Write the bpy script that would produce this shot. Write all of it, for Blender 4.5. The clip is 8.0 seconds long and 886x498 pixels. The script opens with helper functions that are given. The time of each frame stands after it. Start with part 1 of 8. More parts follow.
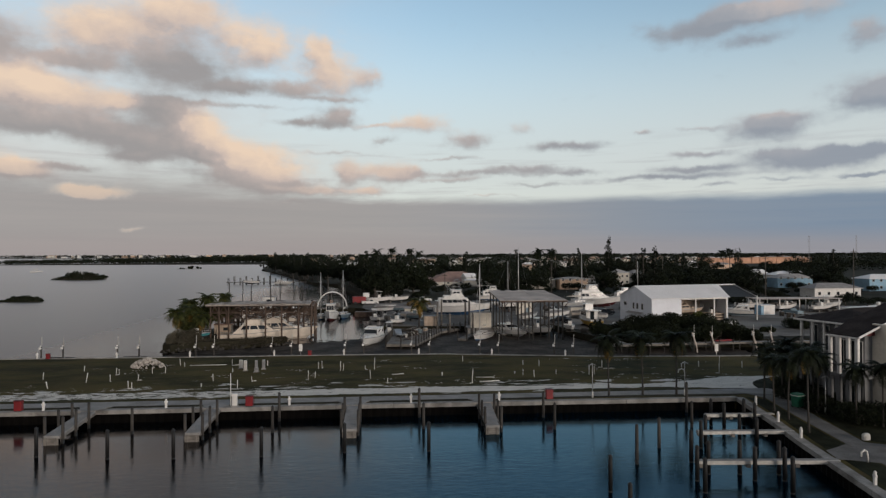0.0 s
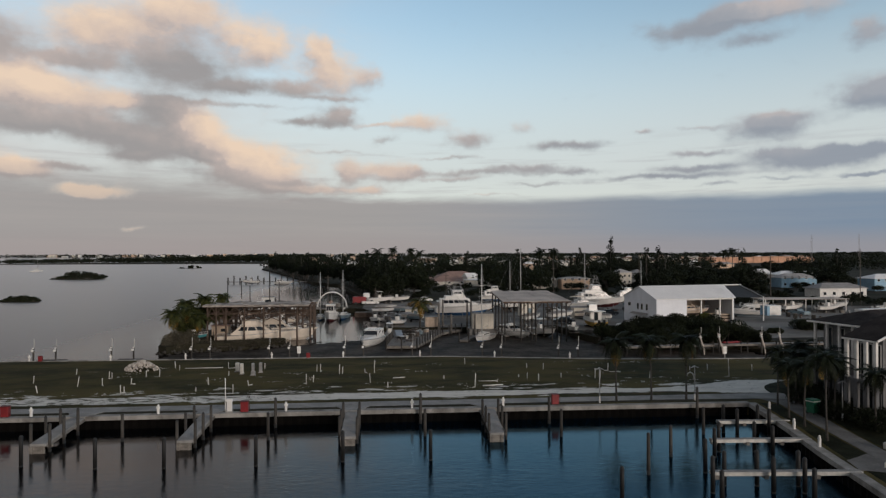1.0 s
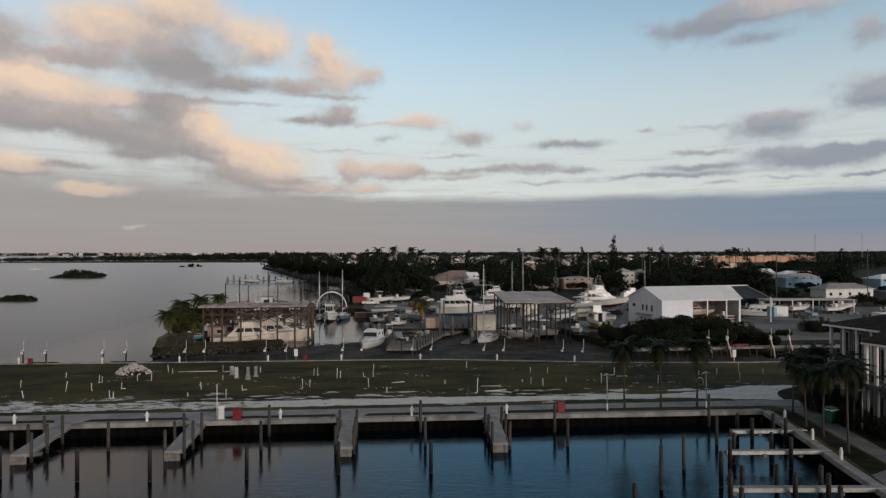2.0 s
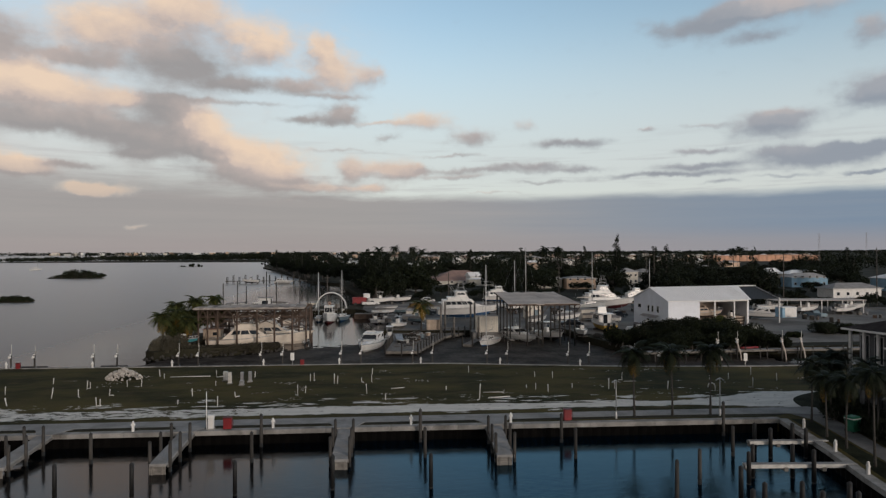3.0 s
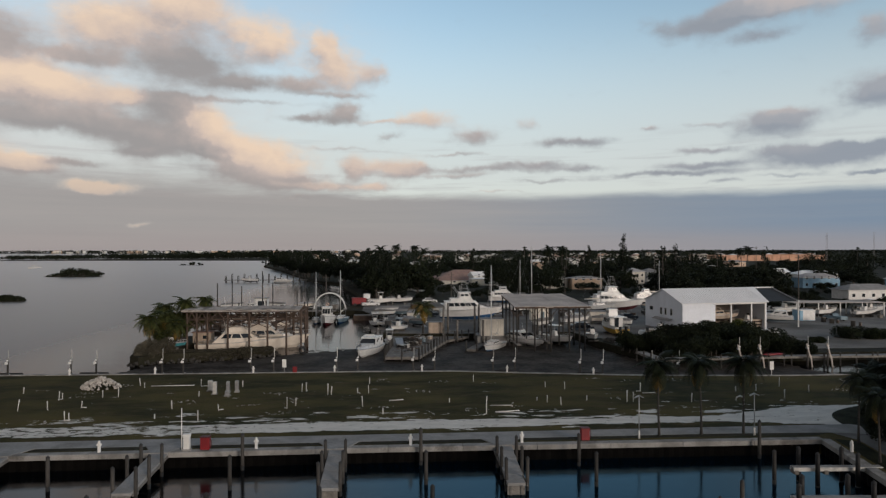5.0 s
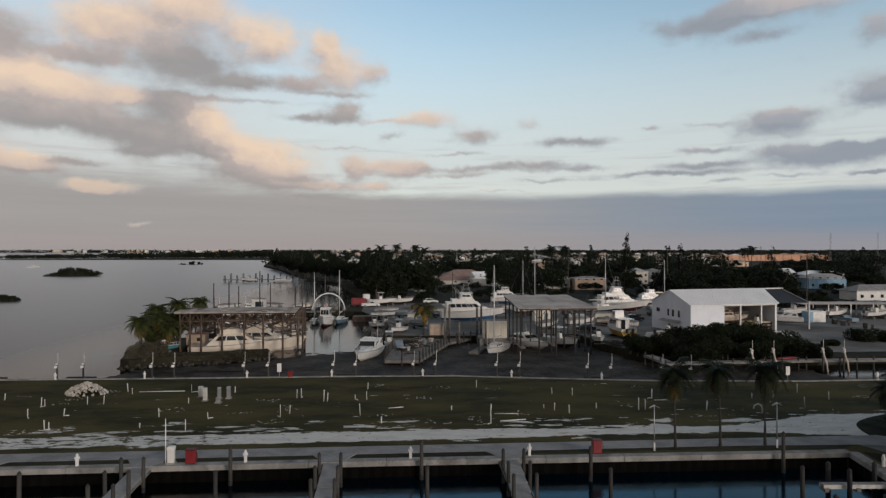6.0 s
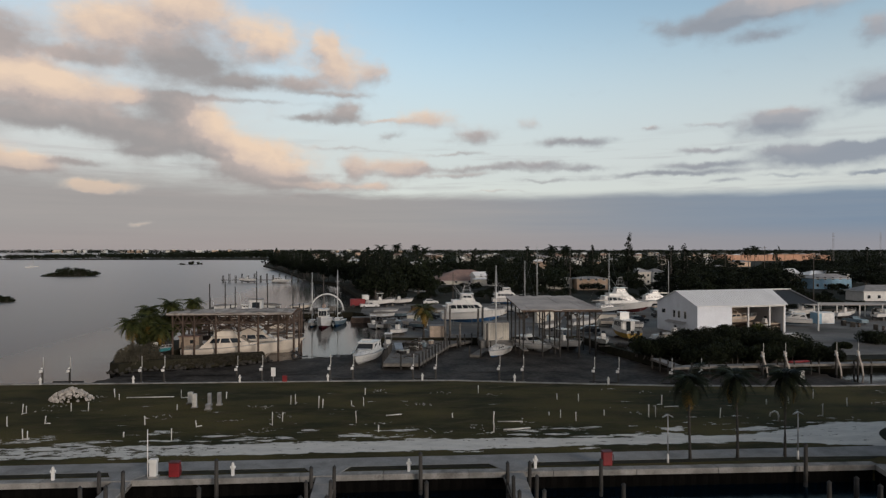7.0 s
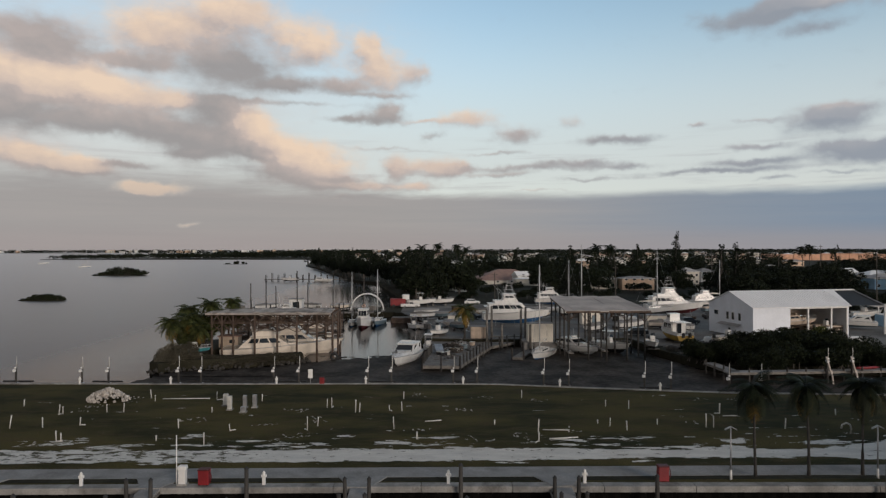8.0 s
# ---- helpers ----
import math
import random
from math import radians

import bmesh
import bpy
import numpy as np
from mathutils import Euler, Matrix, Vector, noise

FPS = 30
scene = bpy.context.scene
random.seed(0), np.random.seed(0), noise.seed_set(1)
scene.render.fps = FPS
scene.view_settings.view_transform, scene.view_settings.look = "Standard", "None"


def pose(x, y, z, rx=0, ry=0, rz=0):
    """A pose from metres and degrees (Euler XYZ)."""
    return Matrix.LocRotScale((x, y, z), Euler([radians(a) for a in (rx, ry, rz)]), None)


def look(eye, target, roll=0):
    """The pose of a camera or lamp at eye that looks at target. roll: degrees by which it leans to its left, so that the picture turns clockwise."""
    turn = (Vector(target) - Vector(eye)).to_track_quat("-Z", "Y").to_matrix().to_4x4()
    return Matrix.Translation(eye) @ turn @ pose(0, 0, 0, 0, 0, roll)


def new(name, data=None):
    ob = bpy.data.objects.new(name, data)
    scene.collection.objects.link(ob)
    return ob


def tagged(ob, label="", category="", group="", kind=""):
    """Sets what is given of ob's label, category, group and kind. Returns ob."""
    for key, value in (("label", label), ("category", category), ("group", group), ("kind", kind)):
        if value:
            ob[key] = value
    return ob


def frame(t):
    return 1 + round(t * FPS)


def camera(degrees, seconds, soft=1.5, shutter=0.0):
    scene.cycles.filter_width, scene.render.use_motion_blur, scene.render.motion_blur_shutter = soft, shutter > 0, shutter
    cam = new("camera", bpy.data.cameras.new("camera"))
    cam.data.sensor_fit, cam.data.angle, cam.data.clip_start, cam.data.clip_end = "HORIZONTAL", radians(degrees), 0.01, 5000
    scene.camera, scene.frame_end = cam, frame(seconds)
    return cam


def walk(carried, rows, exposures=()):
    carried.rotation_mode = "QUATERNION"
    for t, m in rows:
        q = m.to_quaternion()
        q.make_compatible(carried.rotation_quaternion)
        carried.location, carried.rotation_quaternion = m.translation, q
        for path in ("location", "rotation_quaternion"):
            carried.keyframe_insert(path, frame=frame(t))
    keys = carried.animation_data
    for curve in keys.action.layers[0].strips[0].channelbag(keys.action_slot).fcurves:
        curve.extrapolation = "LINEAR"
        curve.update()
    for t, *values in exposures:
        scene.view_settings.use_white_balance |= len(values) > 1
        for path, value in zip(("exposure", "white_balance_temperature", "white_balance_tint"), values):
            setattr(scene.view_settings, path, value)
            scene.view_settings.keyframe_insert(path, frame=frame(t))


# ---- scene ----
cam = camera(67.3, 8.0, soft=1.3)


PATH = [
    (0, (-0.642, -72.18, 16.219), (-0.474, -70.187, 16.231), -0.2),
    (0.5, (-0.625, -71.087, 16.316), (-0.458, -69.094, 16.327), -0.2),
    (1, (-0.585, -69.721, 16.322), (-0.419, -67.728, 16.332), -0.2),
    (1.5, (-0.498, -68.33, 16.421), (-0.333, -66.336, 16.429), -0.1),
    (3, (-0.016, -63.686, 16.703), (0.142, -61.692, 16.707), -0.2),
    (3.5, (0.137, -62.023, 16.707), (0.293, -60.029, 16.711), -0.1),
    (4, (0.226, -60.406, 16.728), (0.381, -58.412, 16.73), -0.1),
    (4.5, (0.321, -58.768, 16.784), (0.474, -56.773, 16.785), -0.1),
    (6, (0.535, -53.317, 16.827), (0.684, -51.323, 16.826), 0.0),
    (6.5, (0.65, -51.629, 16.784), (0.799, -49.634, 16.783), -0.0),
    (7, (0.773, -50.08, 16.782), (0.921, -48.085, 16.781), 0.0),
    (7.3, (0.842, -49.122, 16.736), (0.9884, -47.1278, 16.7351), -0.03),
    (7.4, (0.865, -48.803, 16.721), (0.9903, -46.8072, 16.7198), -0.04),
    (7.5, (0.888, -48.484, 16.706), (0.95, -46.485, 16.7045), -0.05),
    (7.6, (0.91, -48.165, 16.691), (0.94, -46.165, 16.6892), -0.06),
    (7.7, (0.933, -47.846, 16.676), (0.9616, -45.8458, 16.6739), -0.07),
    (8, (1.002, -46.888, 16.63), (1.026, -44.888, 16.628), -0.1),
]
walk(cam, [(t, look(eye, target, roll)) for t, eye, target, roll in PATH])

# ---- light and sky ----
SUN_EL, SUN_AZ = 11.0, 148.0        # degrees above the horizon; clockwise from +y, behind the camera
sun_data = bpy.data.lights.new("sun", "SUN")
sun_data.energy, sun_data.angle, sun_data.color = 1.8, radians(20), (1.0, 0.86, 0.75)
sun = new("sun", sun_data)
sun_dir = Vector((math.sin(radians(SUN_AZ)) * math.cos(radians(SUN_EL)), math.cos(radians(SUN_AZ)) * math.cos(radians(SUN_EL)), math.sin(radians(SUN_EL))))
sun.rotation_mode = "QUATERNION"
sun.rotation_quaternion = sun_dir.to_track_quat("Z", "Y")
scene.view_settings.exposure = 0.0

world = bpy.data.worlds.new("dusk_sky")
scene.world = world
world.use_nodes = True


class Nodes:
    """Short hand for node trees."""

    def __init__(self, tree):
        self.t, self.n, self.l = tree, tree.nodes, tree.links

    def put(self, socket, value):
        if isinstance(value, bpy.types.NodeSocket):
            self.l.new(value, socket)
        else:
            socket.default_value = value

    def math(self, op, a, b=0.0, c=0.0, clamp=False):
        n = self.n.new("ShaderNodeMath")
        n.operation, n.use_clamp = op, clamp
        for i, v in enumerate((a, b, c)):
            self.put(n.inputs[i], v)
        return n.outputs[0]

    def vmath(self, op, a, b=(0, 0, 0), out=0):
        n = self.n.new("ShaderNodeVectorMath")
        n.operation = op
        self.put(n.inputs[0], a)
        if op == "SCALE":
            self.put(n.inputs["Scale"], b)
        else:
            self.put(n.inputs[1], b)
        return n.outputs[out]

    def xyz(self, x, y, z=0.0):
        n = self.n.new("ShaderNodeCombineXYZ")
        for i, v in enumerate((x, y, z)):
            self.put(n.inputs[i], v)
        return n.outputs[0]

    def split(self, v):
        n = self.n.new("ShaderNodeSeparateXYZ")
        self.put(n.inputs[0], v)
        return n.outputs

    def noise(self, v, scale, detail=4.0, rough=0.55, distort=0.0, color=False):
        n = self.n.new("ShaderNodeTexNoise")
        self.put(n.inputs["Vector"], v)
        n.inputs["Scale"].default_value, n.inputs["Detail"].default_value = scale, detail
        n.inputs["Roughness"].default_value, n.inputs["Distortion"].default_value = rough, distort
        return n.outputs["Color" if color else 0]

    def ramp(self, v, lo, hi, a=0.0, b=1.0, smooth=True):
        n = self.n.new("ShaderNodeMapRange")
        n.interpolation_type = "SMOOTHSTEP" if smooth else "LINEAR"
        for i, x in enumerate((v, lo, hi, a, b)):
            self.put(n.inputs[i], x)
        return n.outputs[0]

    def mix(self, f, a, b, mode="MIX"):
        n = self.n.new("ShaderNodeMix")
        n.data_type, n.blend_type = "RGBA", mode
        self.put(n.inputs[0], f)
        for s, v in ((n.inputs[6], a), (n.inputs[7], b)):
            if not isinstance(v, bpy.types.NodeSocket):
                v = (*v, 1.0) if len(v) == 3 else v
            self.put(s, v)
        return n.outputs[2]


# The clouds in view, puff by puff: azimuth and elevation of the middle, half width, half height (degrees), weight, and how much of the low sun it catches.
CLOUDS = []


def puff(az, el, w, h, weight, lit):
    CLOUDS.append((az, el, w, h, weight, lit))


puff(-22.4, 16.7, 4.5, 2.19, 1, 0.85); puff(-16.3, 18.5, 4.3, 1.72, 1, 0.8); puff(-29.6, 15.0, 2.3, 1.69, 0.7, 0.15); puff(-24.6, 14.4, 2.8, 0.56, 0.9, 0.1)
puff(-16.7, 14.6, 3.9, 1.70, 1, 0); puff(-10.5, 16.6, 2.8, 1.90, 1, 0.95); puff(-4.7, 14.8, 2.3, 1.80, 1, 0.8); puff(-5.7, 16.9, 1.1, 1.32, 0.9, 0.8)
puff(-12.3, 13.4, 3.3, 0.57, 0.9, 0.05); puff(-1.6, 14.6, 1.2, 1.09, 0.75, 0.55); puff(-7.8, 13.5, 1.9, 0.63, 0.8, 0.35); puff(-30.6, 12.2, 2.0, 1.52, 1, 0.9)
puff(-27.5, 12.2, 2.6, 1.74, 1, 1); puff(-23.9, 11.7, 3.0, 1.64, 1, 0.8); puff(-25.4, 9.5, 5.9, 0.99, 1, 0.08); puff(-17.9, 11.4, 2.3, 1.21, 1, 0)
puff(-21.0, 11.7, 1.1, 0.55, 0.8, 0.75); puff(-18.8, 8.5, 3.9, 1.66, 1, 0.1); puff(-15.1, 9.9, 2.2, 1.78, 1, 1); puff(-12.6, 7.9, 2.2, 1.64, 1, 0.85)
puff(-9.8, 7.0, 3.4, 1.77, 1, 0.9); puff(-9.6, 5.6, 3.4, 0.56, 0.9, 0.35); puff(-5.7, 5.2, 2.6, 0.48, 0.8, 0.6); puff(-4.5, 11.1, 2.3, 0.60, 0.85, 0.12)
puff(-7.2, 10.8, 2.0, 0.37, 0.8, 0.05); puff(-3.9, 11.9, 1.2, 0.60, 0.7, 0.3); puff(3.0, 11.0, 2.4, 0.84, 0.95, 0.8); puff(-0.6, 10.7, 2.0, 0.19, 0.7, 0.6)
puff(-0.2, 6.8, 2.4, 1.05, 0.95, 0.65); puff(-3.3, 6.8, 1.2, 1.24, 0.9, 0.5); puff(2.0, 6.9, 1.3, 0.57, 0.8, 0.5); puff(-1.4, 5.3, 1.8, 0.34, 0.8, 0.7)
puff(-28.2, 6.5, 1.7, 0.81, 1, 0.85); puff(-27.2, 5.9, 2.8, 0.66, 0.9, 0.55); puff(-24.6, 6.5, 2.4, 0.29, 0.8, 0.1); puff(-30.9, 6.6, 1.9, 0.98, 0.9, 0.8)
puff(-22.4, 4.6, 2.8, 0.65, 1, 0.95); puff(-23.9, 4.8, 1.5, 0.43, 0.9, 0.95); puff(-12.3, 12.1, 5.8, 0.22, 0.5, 0.15); puff(-5.0, 12.9, 3.8, 0.23, 0.4, 0.2)
puff(-7.3, 4.3, 2.0, 0.24, 0.6, 0.75); puff(-20.6, 1.9, 1.0, 0.18, 0.7, 0.8); puff(6.9, 9.6, 1.7, 0.80, 0.95, 0.3); puff(11.5, 10.5, 1.2, 0.61, 0.5, 0.5)
puff(15.3, 8.9, 3.4, 0.42, 0.95, 0.08); puff(7.6, 6.8, 5.8, 0.34, 0.8, 0.15); puff(12.4, 7.2, 3.8, 0.28, 0.7, 0.15); puff(16.4, 6.8, 2.8, 0.28, 0.7, 0.1)
puff(5.2, 8.1, 3.0, 0.19, 0.6, 0.3); puff(5.7, 6.3, 2.9, 0.19, 0.6, 0.3); puff(12.9, 5.9, 3.0, 0.19, 0.6, 0.2); puff(23.0, 6.1, 5.7, 0.27, 0.95, 0)
puff(25.1, 6.7, 3.1, 0.31, 0.9, 0.1); puff(25.6, 7.9, 2.4, 0.27, 0.85, 0.3); puff(21.2, 9.7, 0.8, 0.18, 0.7, 0.4); puff(26.0, 9.8, 1.8, 0.18, 0.5, 0.4)
puff(30.9, 9.5, 3.2, 1.06, 1, 0.25); puff(31.6, 10.2, 2.0, 0.50, 0.9, 0.5); puff(33.5, 6.9, 5.6, 0.80, 1, 0); puff(36.7, 7.3, 3.8, 0.53, 1, 0)
puff(31.6, 7.6, 2.5, 0.47, 0.9, 0.3); puff(37.3, 5.6, 1.8, 0.16, 0.9, 0); puff(31.6, 5.6, 2.4, 0.17, 0.6, 0.2); puff(27.4, 5.3, 1.7, 0.18, 0.6, 0.2)
puff(36.9, 11.3, 2.1, 1.18, 1, 0.3); puff(39.1, 11.5, 2.0, 1.38, 1, 0.3); puff(37.3, 15.6, 1.6, 1.02, 1, 0.4); puff(24.5, 17.2, 3.0, 1.00, 0.85, 0.05)
puff(27.4, 17.9, 2.5, 1.05, 0.8, 0.08); puff(29.7, 16.1, 2.5, 0.57, 0.75, 0.05); puff(32.2, 18.1, 4.2, 1.01, 1, 0.65); puff(29.7, 18.1, 2.4, 0.60, 0.9, 0.35)
puff(8.6, 4.9, 2.9, 0.14, 0.5, 0.5); puff(-4.0, 8.6, 3.3, 0.19, 0.4, 0.2); puff(-0.2, 9.6, 1.1, 0.28, 0.6, 0.15)
puff(-34.0, 12.5, 4.2, 1.9, 1, 0.95); puff(-34.5, 9.9, 5.0, 1.2, 1, 0.1); puff(-32.5, 15.6, 3.4, 1.5, 0.8, 0.25); puff(-34.0, 7.2, 3.6, 1.2, 0.9, 0.75)
puff(-14.7, 8.0, 1.4, 0.55, 1, -0.1); puff(-8.6, 6.0, 2.4, 0.3, 0.7, 0.1); puff(-13.2, 6.5, 3.0, 0.5, 0.6, 0.1); puff(-20.5, 7.6, 2.0, 0.4, 0.5, 0.15)


def cloud_group():
    g = bpy.data.node_groups.new("cloud_cover", "ShaderNodeTree")
    g.interface.new_socket("Place", in_out="INPUT", socket_type="NodeSocketVector")
    g.interface.new_socket("Cover", in_out="OUTPUT", socket_type="NodeSocketFloat")
    g.interface.new_socket("Sunlit", in_out="OUTPUT", socket_type="NodeSocketFloat")
    k = Nodes(g)
    gi, go = g.nodes.new("NodeGroupInput"), g.nodes.new("NodeGroupOutput")
    p = gi.outputs[0]
    wob = k.vmath("SUBTRACT", k.noise(p, 0.35, 3.0, 0.5, color=True), (0.5, 0.5, 0.5))
    curl = k.vmath("SUBTRACT", k.noise(p, 1.3, 3.0, 0.55, color=True), (0.5, 0.5, 0.5))
    q = k.vmath("ADD", k.vmath("ADD", p, k.vmath("MULTIPLY", wob, (3.2, 1.1, 0))), k.vmath("MULTIPLY", curl, (1.1, 0.4, 0)))
    total = weight = tone = None
    for az, el, w, h, s, lit in CLOUDS:
        d = k.vmath("MULTIPLY", k.vmath("SUBTRACT", q, (az, el, 0)), (1 / w, 1 / h, 0))
        r = k.vmath("DOT_PRODUCT", d, d, out=1)
        e = k.math("POWER", 2.718, k.math("MULTIPLY", r, -1.1))
        total = k.math("MULTIPLY", e, s) if total is None else k.math("MULTIPLY_ADD", e, s, total)
        weight = e if weight is None else k.math("ADD", weight, e)
        # the crown of a puff is lighter than its foot
        up = k.math("MULTIPLY_ADD", k.vmath("DOT_PRODUCT", d, (-0.25, 0.97, 0), out=1), 0.10 + 0.22 * lit, lit)
        tone = k.math("MULTIPLY", e, up) if tone is None else k.math("MULTIPLY_ADD", e, up, tone)
    sunlit = k.math("DIVIDE", tone, k.math("ADD", weight, 0.002))
    total = k.math("MULTIPLY_ADD", total, 1.5, -0.62)
    # cover beyond the view: unseen broken cloud, added all round to dim the ground
    x = k.split(p)
    wide = k.noise(k.vmath("MULTIPLY", p, (0.06, 0.16, 0)), 1.0, 4.0, 0.6)
    beyond = k.ramp(k.math("ABSOLUTE", k.math("SUBTRACT", x[0], 4.5)), 40.0, 48.0)
    out = k.math("MAXIMUM", beyond, k.ramp(x[1], 22.0, 27.0))
    # unseen clear gap on the right, added to turn the water's reflection blue
    clear = k.math("MULTIPLY", k.ramp(x[0], -14.0, 10.0), k.ramp(x[0], 130.0, 80.0))
    total = k.math("MAXIMUM", total, k.math("SUBTRACT", k.math("MULTIPLY_ADD", out, 3.0, k.math("MULTIPLY_ADD", wide, 2.6, -3.6)), k.math("MULTIPLY", clear, 2.4)))
    fine = k.noise(k.vmath("MULTIPLY", p, (0.7, 1.25, 0)), 0.6, 5.0, 0.55)
    total = k.math("ADD", total, k.math("MULTIPLY_ADD", fine, 1.3, -0.65))
    k.put(go.inputs[0], total)
    k.put(go.inputs[1], k.math("MULTIPLY_ADD", out, 0.12, k.math("MULTIPLY", sunlit, k.math("SUBTRACT", 1.0, out))))
    return g


def build_sky():
    k = Nodes(world.node_tree)
    for n in list(k.n):
        k.n.remove(n)
    out, back = k.n.new("ShaderNodeOutputWorld"), k.n.new("ShaderNodeBackground")
    k.l.new(back.outputs[0], out.inputs[0])
    sky = k.n.new("ShaderNodeTexSky")
    sky.sky_type, sky.sun_disc = "NISHITA", False
    sky.sun_elevation, sky.sun_rotation = radians(SUN_EL), radians(SUN_AZ)
    sky.air_density, sky.dust_density, sky.ozone_density = 1.0, 0.6, 1.2
    coord = k.n.new("ShaderNodeTexCoord")
    d = k.split(coord.outputs["Generated"])
    az = k.math("MULTIPLY", k.math("ARCTAN2", d[0], d[1]), 57.2958)
    el = k.math("MULTIPLY", k.math("ARCSINE", d[2]), 57.2958)
    p = k.xyz(az, el)
    grp = cloud_group()

    def cover(place):
        n = k.n.new("ShaderNodeGroup")
        n.node_tree = grp
        k.put(n.inputs[0], place)
        return n.outputs

    c0, c1 = cover(p), cover(k.vmath("ADD", p, (0.7, 0.9, 0)))
    dens = k.math("MULTIPLY", k.ramp(c0[0], -0.52, 0.85), 0.94)
    relief = k.ramp(k.math("SUBTRACT", c0[0], c1[0]), -0.6, 0.6, -0.24, 0.24, smooth=False)
    billow = k.math("MULTIPLY_ADD", k.noise(k.vmath("MULTIPLY", p, (0.75, 1.15, 0)), 0.6, 4.0, 0.55, 0.3), 0.9, -0.45)
    turn = k.math("MULTIPLY", k.math("ADD", relief, billow), k.math("MULTIPLY_ADD", c0[1], 0.75, 0.25))
    lit = k.ramp(k.math("ADD", c0[1], turn), 0.10, 1.22, smooth=False)
    # the clear sky, paler towards the horizon
    base = k.mix(1.0, sky.outputs[0], SKY_TINT, "MULTIPLY")
    pale = k.ramp(el, 21.0, 6.0)
    base = k.mix(k.math("MULTIPLY", pale, 0.85), base, SKY_PALE)
    # a thin veil of cloud over the left of the view
    veil = k.noise(k.vmath("MULTIPLY", p, (0.07, 0.22, 0)), 1.0, 5.0, 0.6)
    base = k.mix(k.math("MULTIPLY", k.ramp(az, 6.0, -20.0, 0.0, 1.0), k.ramp(veil, 0.3, 0.7, 0.35, 1.0)), base, k.mix(0.62, base, CLOUD_VEIL))
    rightness = k.ramp(az, -8.0, 42.0)
    # faint combed streaks in the pale band over the deck
    comb = k.noise(k.vmath("MULTIPLY", p, (0.10, 1.5, 0)), 1.0, 5.0, 0.6)
    base = k.mix(k.math("MULTIPLY", k.ramp(comb, 0.50, 0.70, 0.0, 0.42), k.ramp(el, 11.0, 7.0)), base, k.mix(rightness, CLOUD_STREAK, CLOUD_MAUVE))
    warm = k.mix(rightness, CLOUD_WARM, CLOUD_PINK)
    grey = k.mix(rightness, CLOUD_GREY, CLOUD_BLUE)
    # above the view the added cloud darkens, which lowers the light on the ground
    grey = k.mix(k.ramp(el, 22.0, 36.0, 0.0, 0.85), grey, CLOUD_HIGH_DIM)
    tint = k.mix(k.ramp(lit, 0.0, 0.55, smooth=False), grey, k.mix(rightness, CLOUD_ROSE, CLOUD_MAUVE))
    col = k.mix(dens, base, k.mix(k.ramp(lit, 0.4, 1.0, smooth=False), tint, warm))
    # the flat grey deck low over the horizon
    edge = k.math("MULTIPLY_ADD", k.noise(k.vmath("MULTIPLY", p, (0.12, 0.8, 0)), 1.0, 6.0, 0.6), 1.0, -0.5)
    ragged = k.ramp(az, -4.0, 8.0, 2.6, 0.8)
    high = k.math("MULTIPLY_ADD", edge, ragged, el)
    deck = k.ramp(high, k.ramp(az, -20.0, 4.0, 7.6, 4.95), k.ramp(az, -20.0, 4.0, 4.1, 4.0))
    streak = k.noise(k.vmath("MULTIPLY", p, (0.035, 0.9, 0)), 1.0, 6.0, 0.6)
    deckcol = k.mix(rightness, DECK_LEFT, DECK_RIGHT)
    deckcol = k.mix(k.math("MULTIPLY", k.ramp(streak, 0.35, 0.75, 0.0, 0.35), k.ramp(rightness, 0.2, 0.7, 1.0, 0.3)), deckcol, DECK_GLOW)
    deckcol = k.mix(k.ramp(el, 2.4, 0.2, 0.0, 0.6), deckcol, DECK_LOW)
    lift = k.math("MULTIPLY", k.math("MULTIPLY", dens, k.ramp(lit, 0.25, 0.9)), 0.6)
    col = k.mix(k.math("MULTIPLY", k.math("MULTIPLY", deck, 0.93), k.math("SUBTRACT", 1.0, lift)), col, deckcol)
    k.put(back.inputs[0], col)
    back.inputs[1].default_value = 0.1


SKY_TINT = (2.25, 2.15, 1.98)
SKY_PALE = (6.0, 6.2, 6.25)
CLOUD_WARM, CLOUD_PINK, CLOUD_VEIL = (8.3, 6.35, 4.8), (5.8, 4.9, 4.6), (5.9, 5.65, 5.5)
# unseen overhead cloud, kept dark to dim the ground
CLOUD_HIGH_DIM = (0.95, 0.97, 1.08)
CLOUD_ROSE, CLOUD_MAUVE = (5.5, 4.5, 4.1), (3.9, 4.0, 4.3)
CLOUD_STREAK = (4.6, 4.5, 4.5)
CLOUD_GREY, CLOUD_BLUE = (3.2, 3.0, 2.98), (2.75, 3.1, 3.65)
DECK_LEFT, DECK_RIGHT, DECK_GLOW, DECK_LOW = (3.25, 3.05, 3.0), (1.65, 2.35, 3.3), (4.1, 3.65, 3.5), (3.2, 2.75, 2.72)
build_sky()


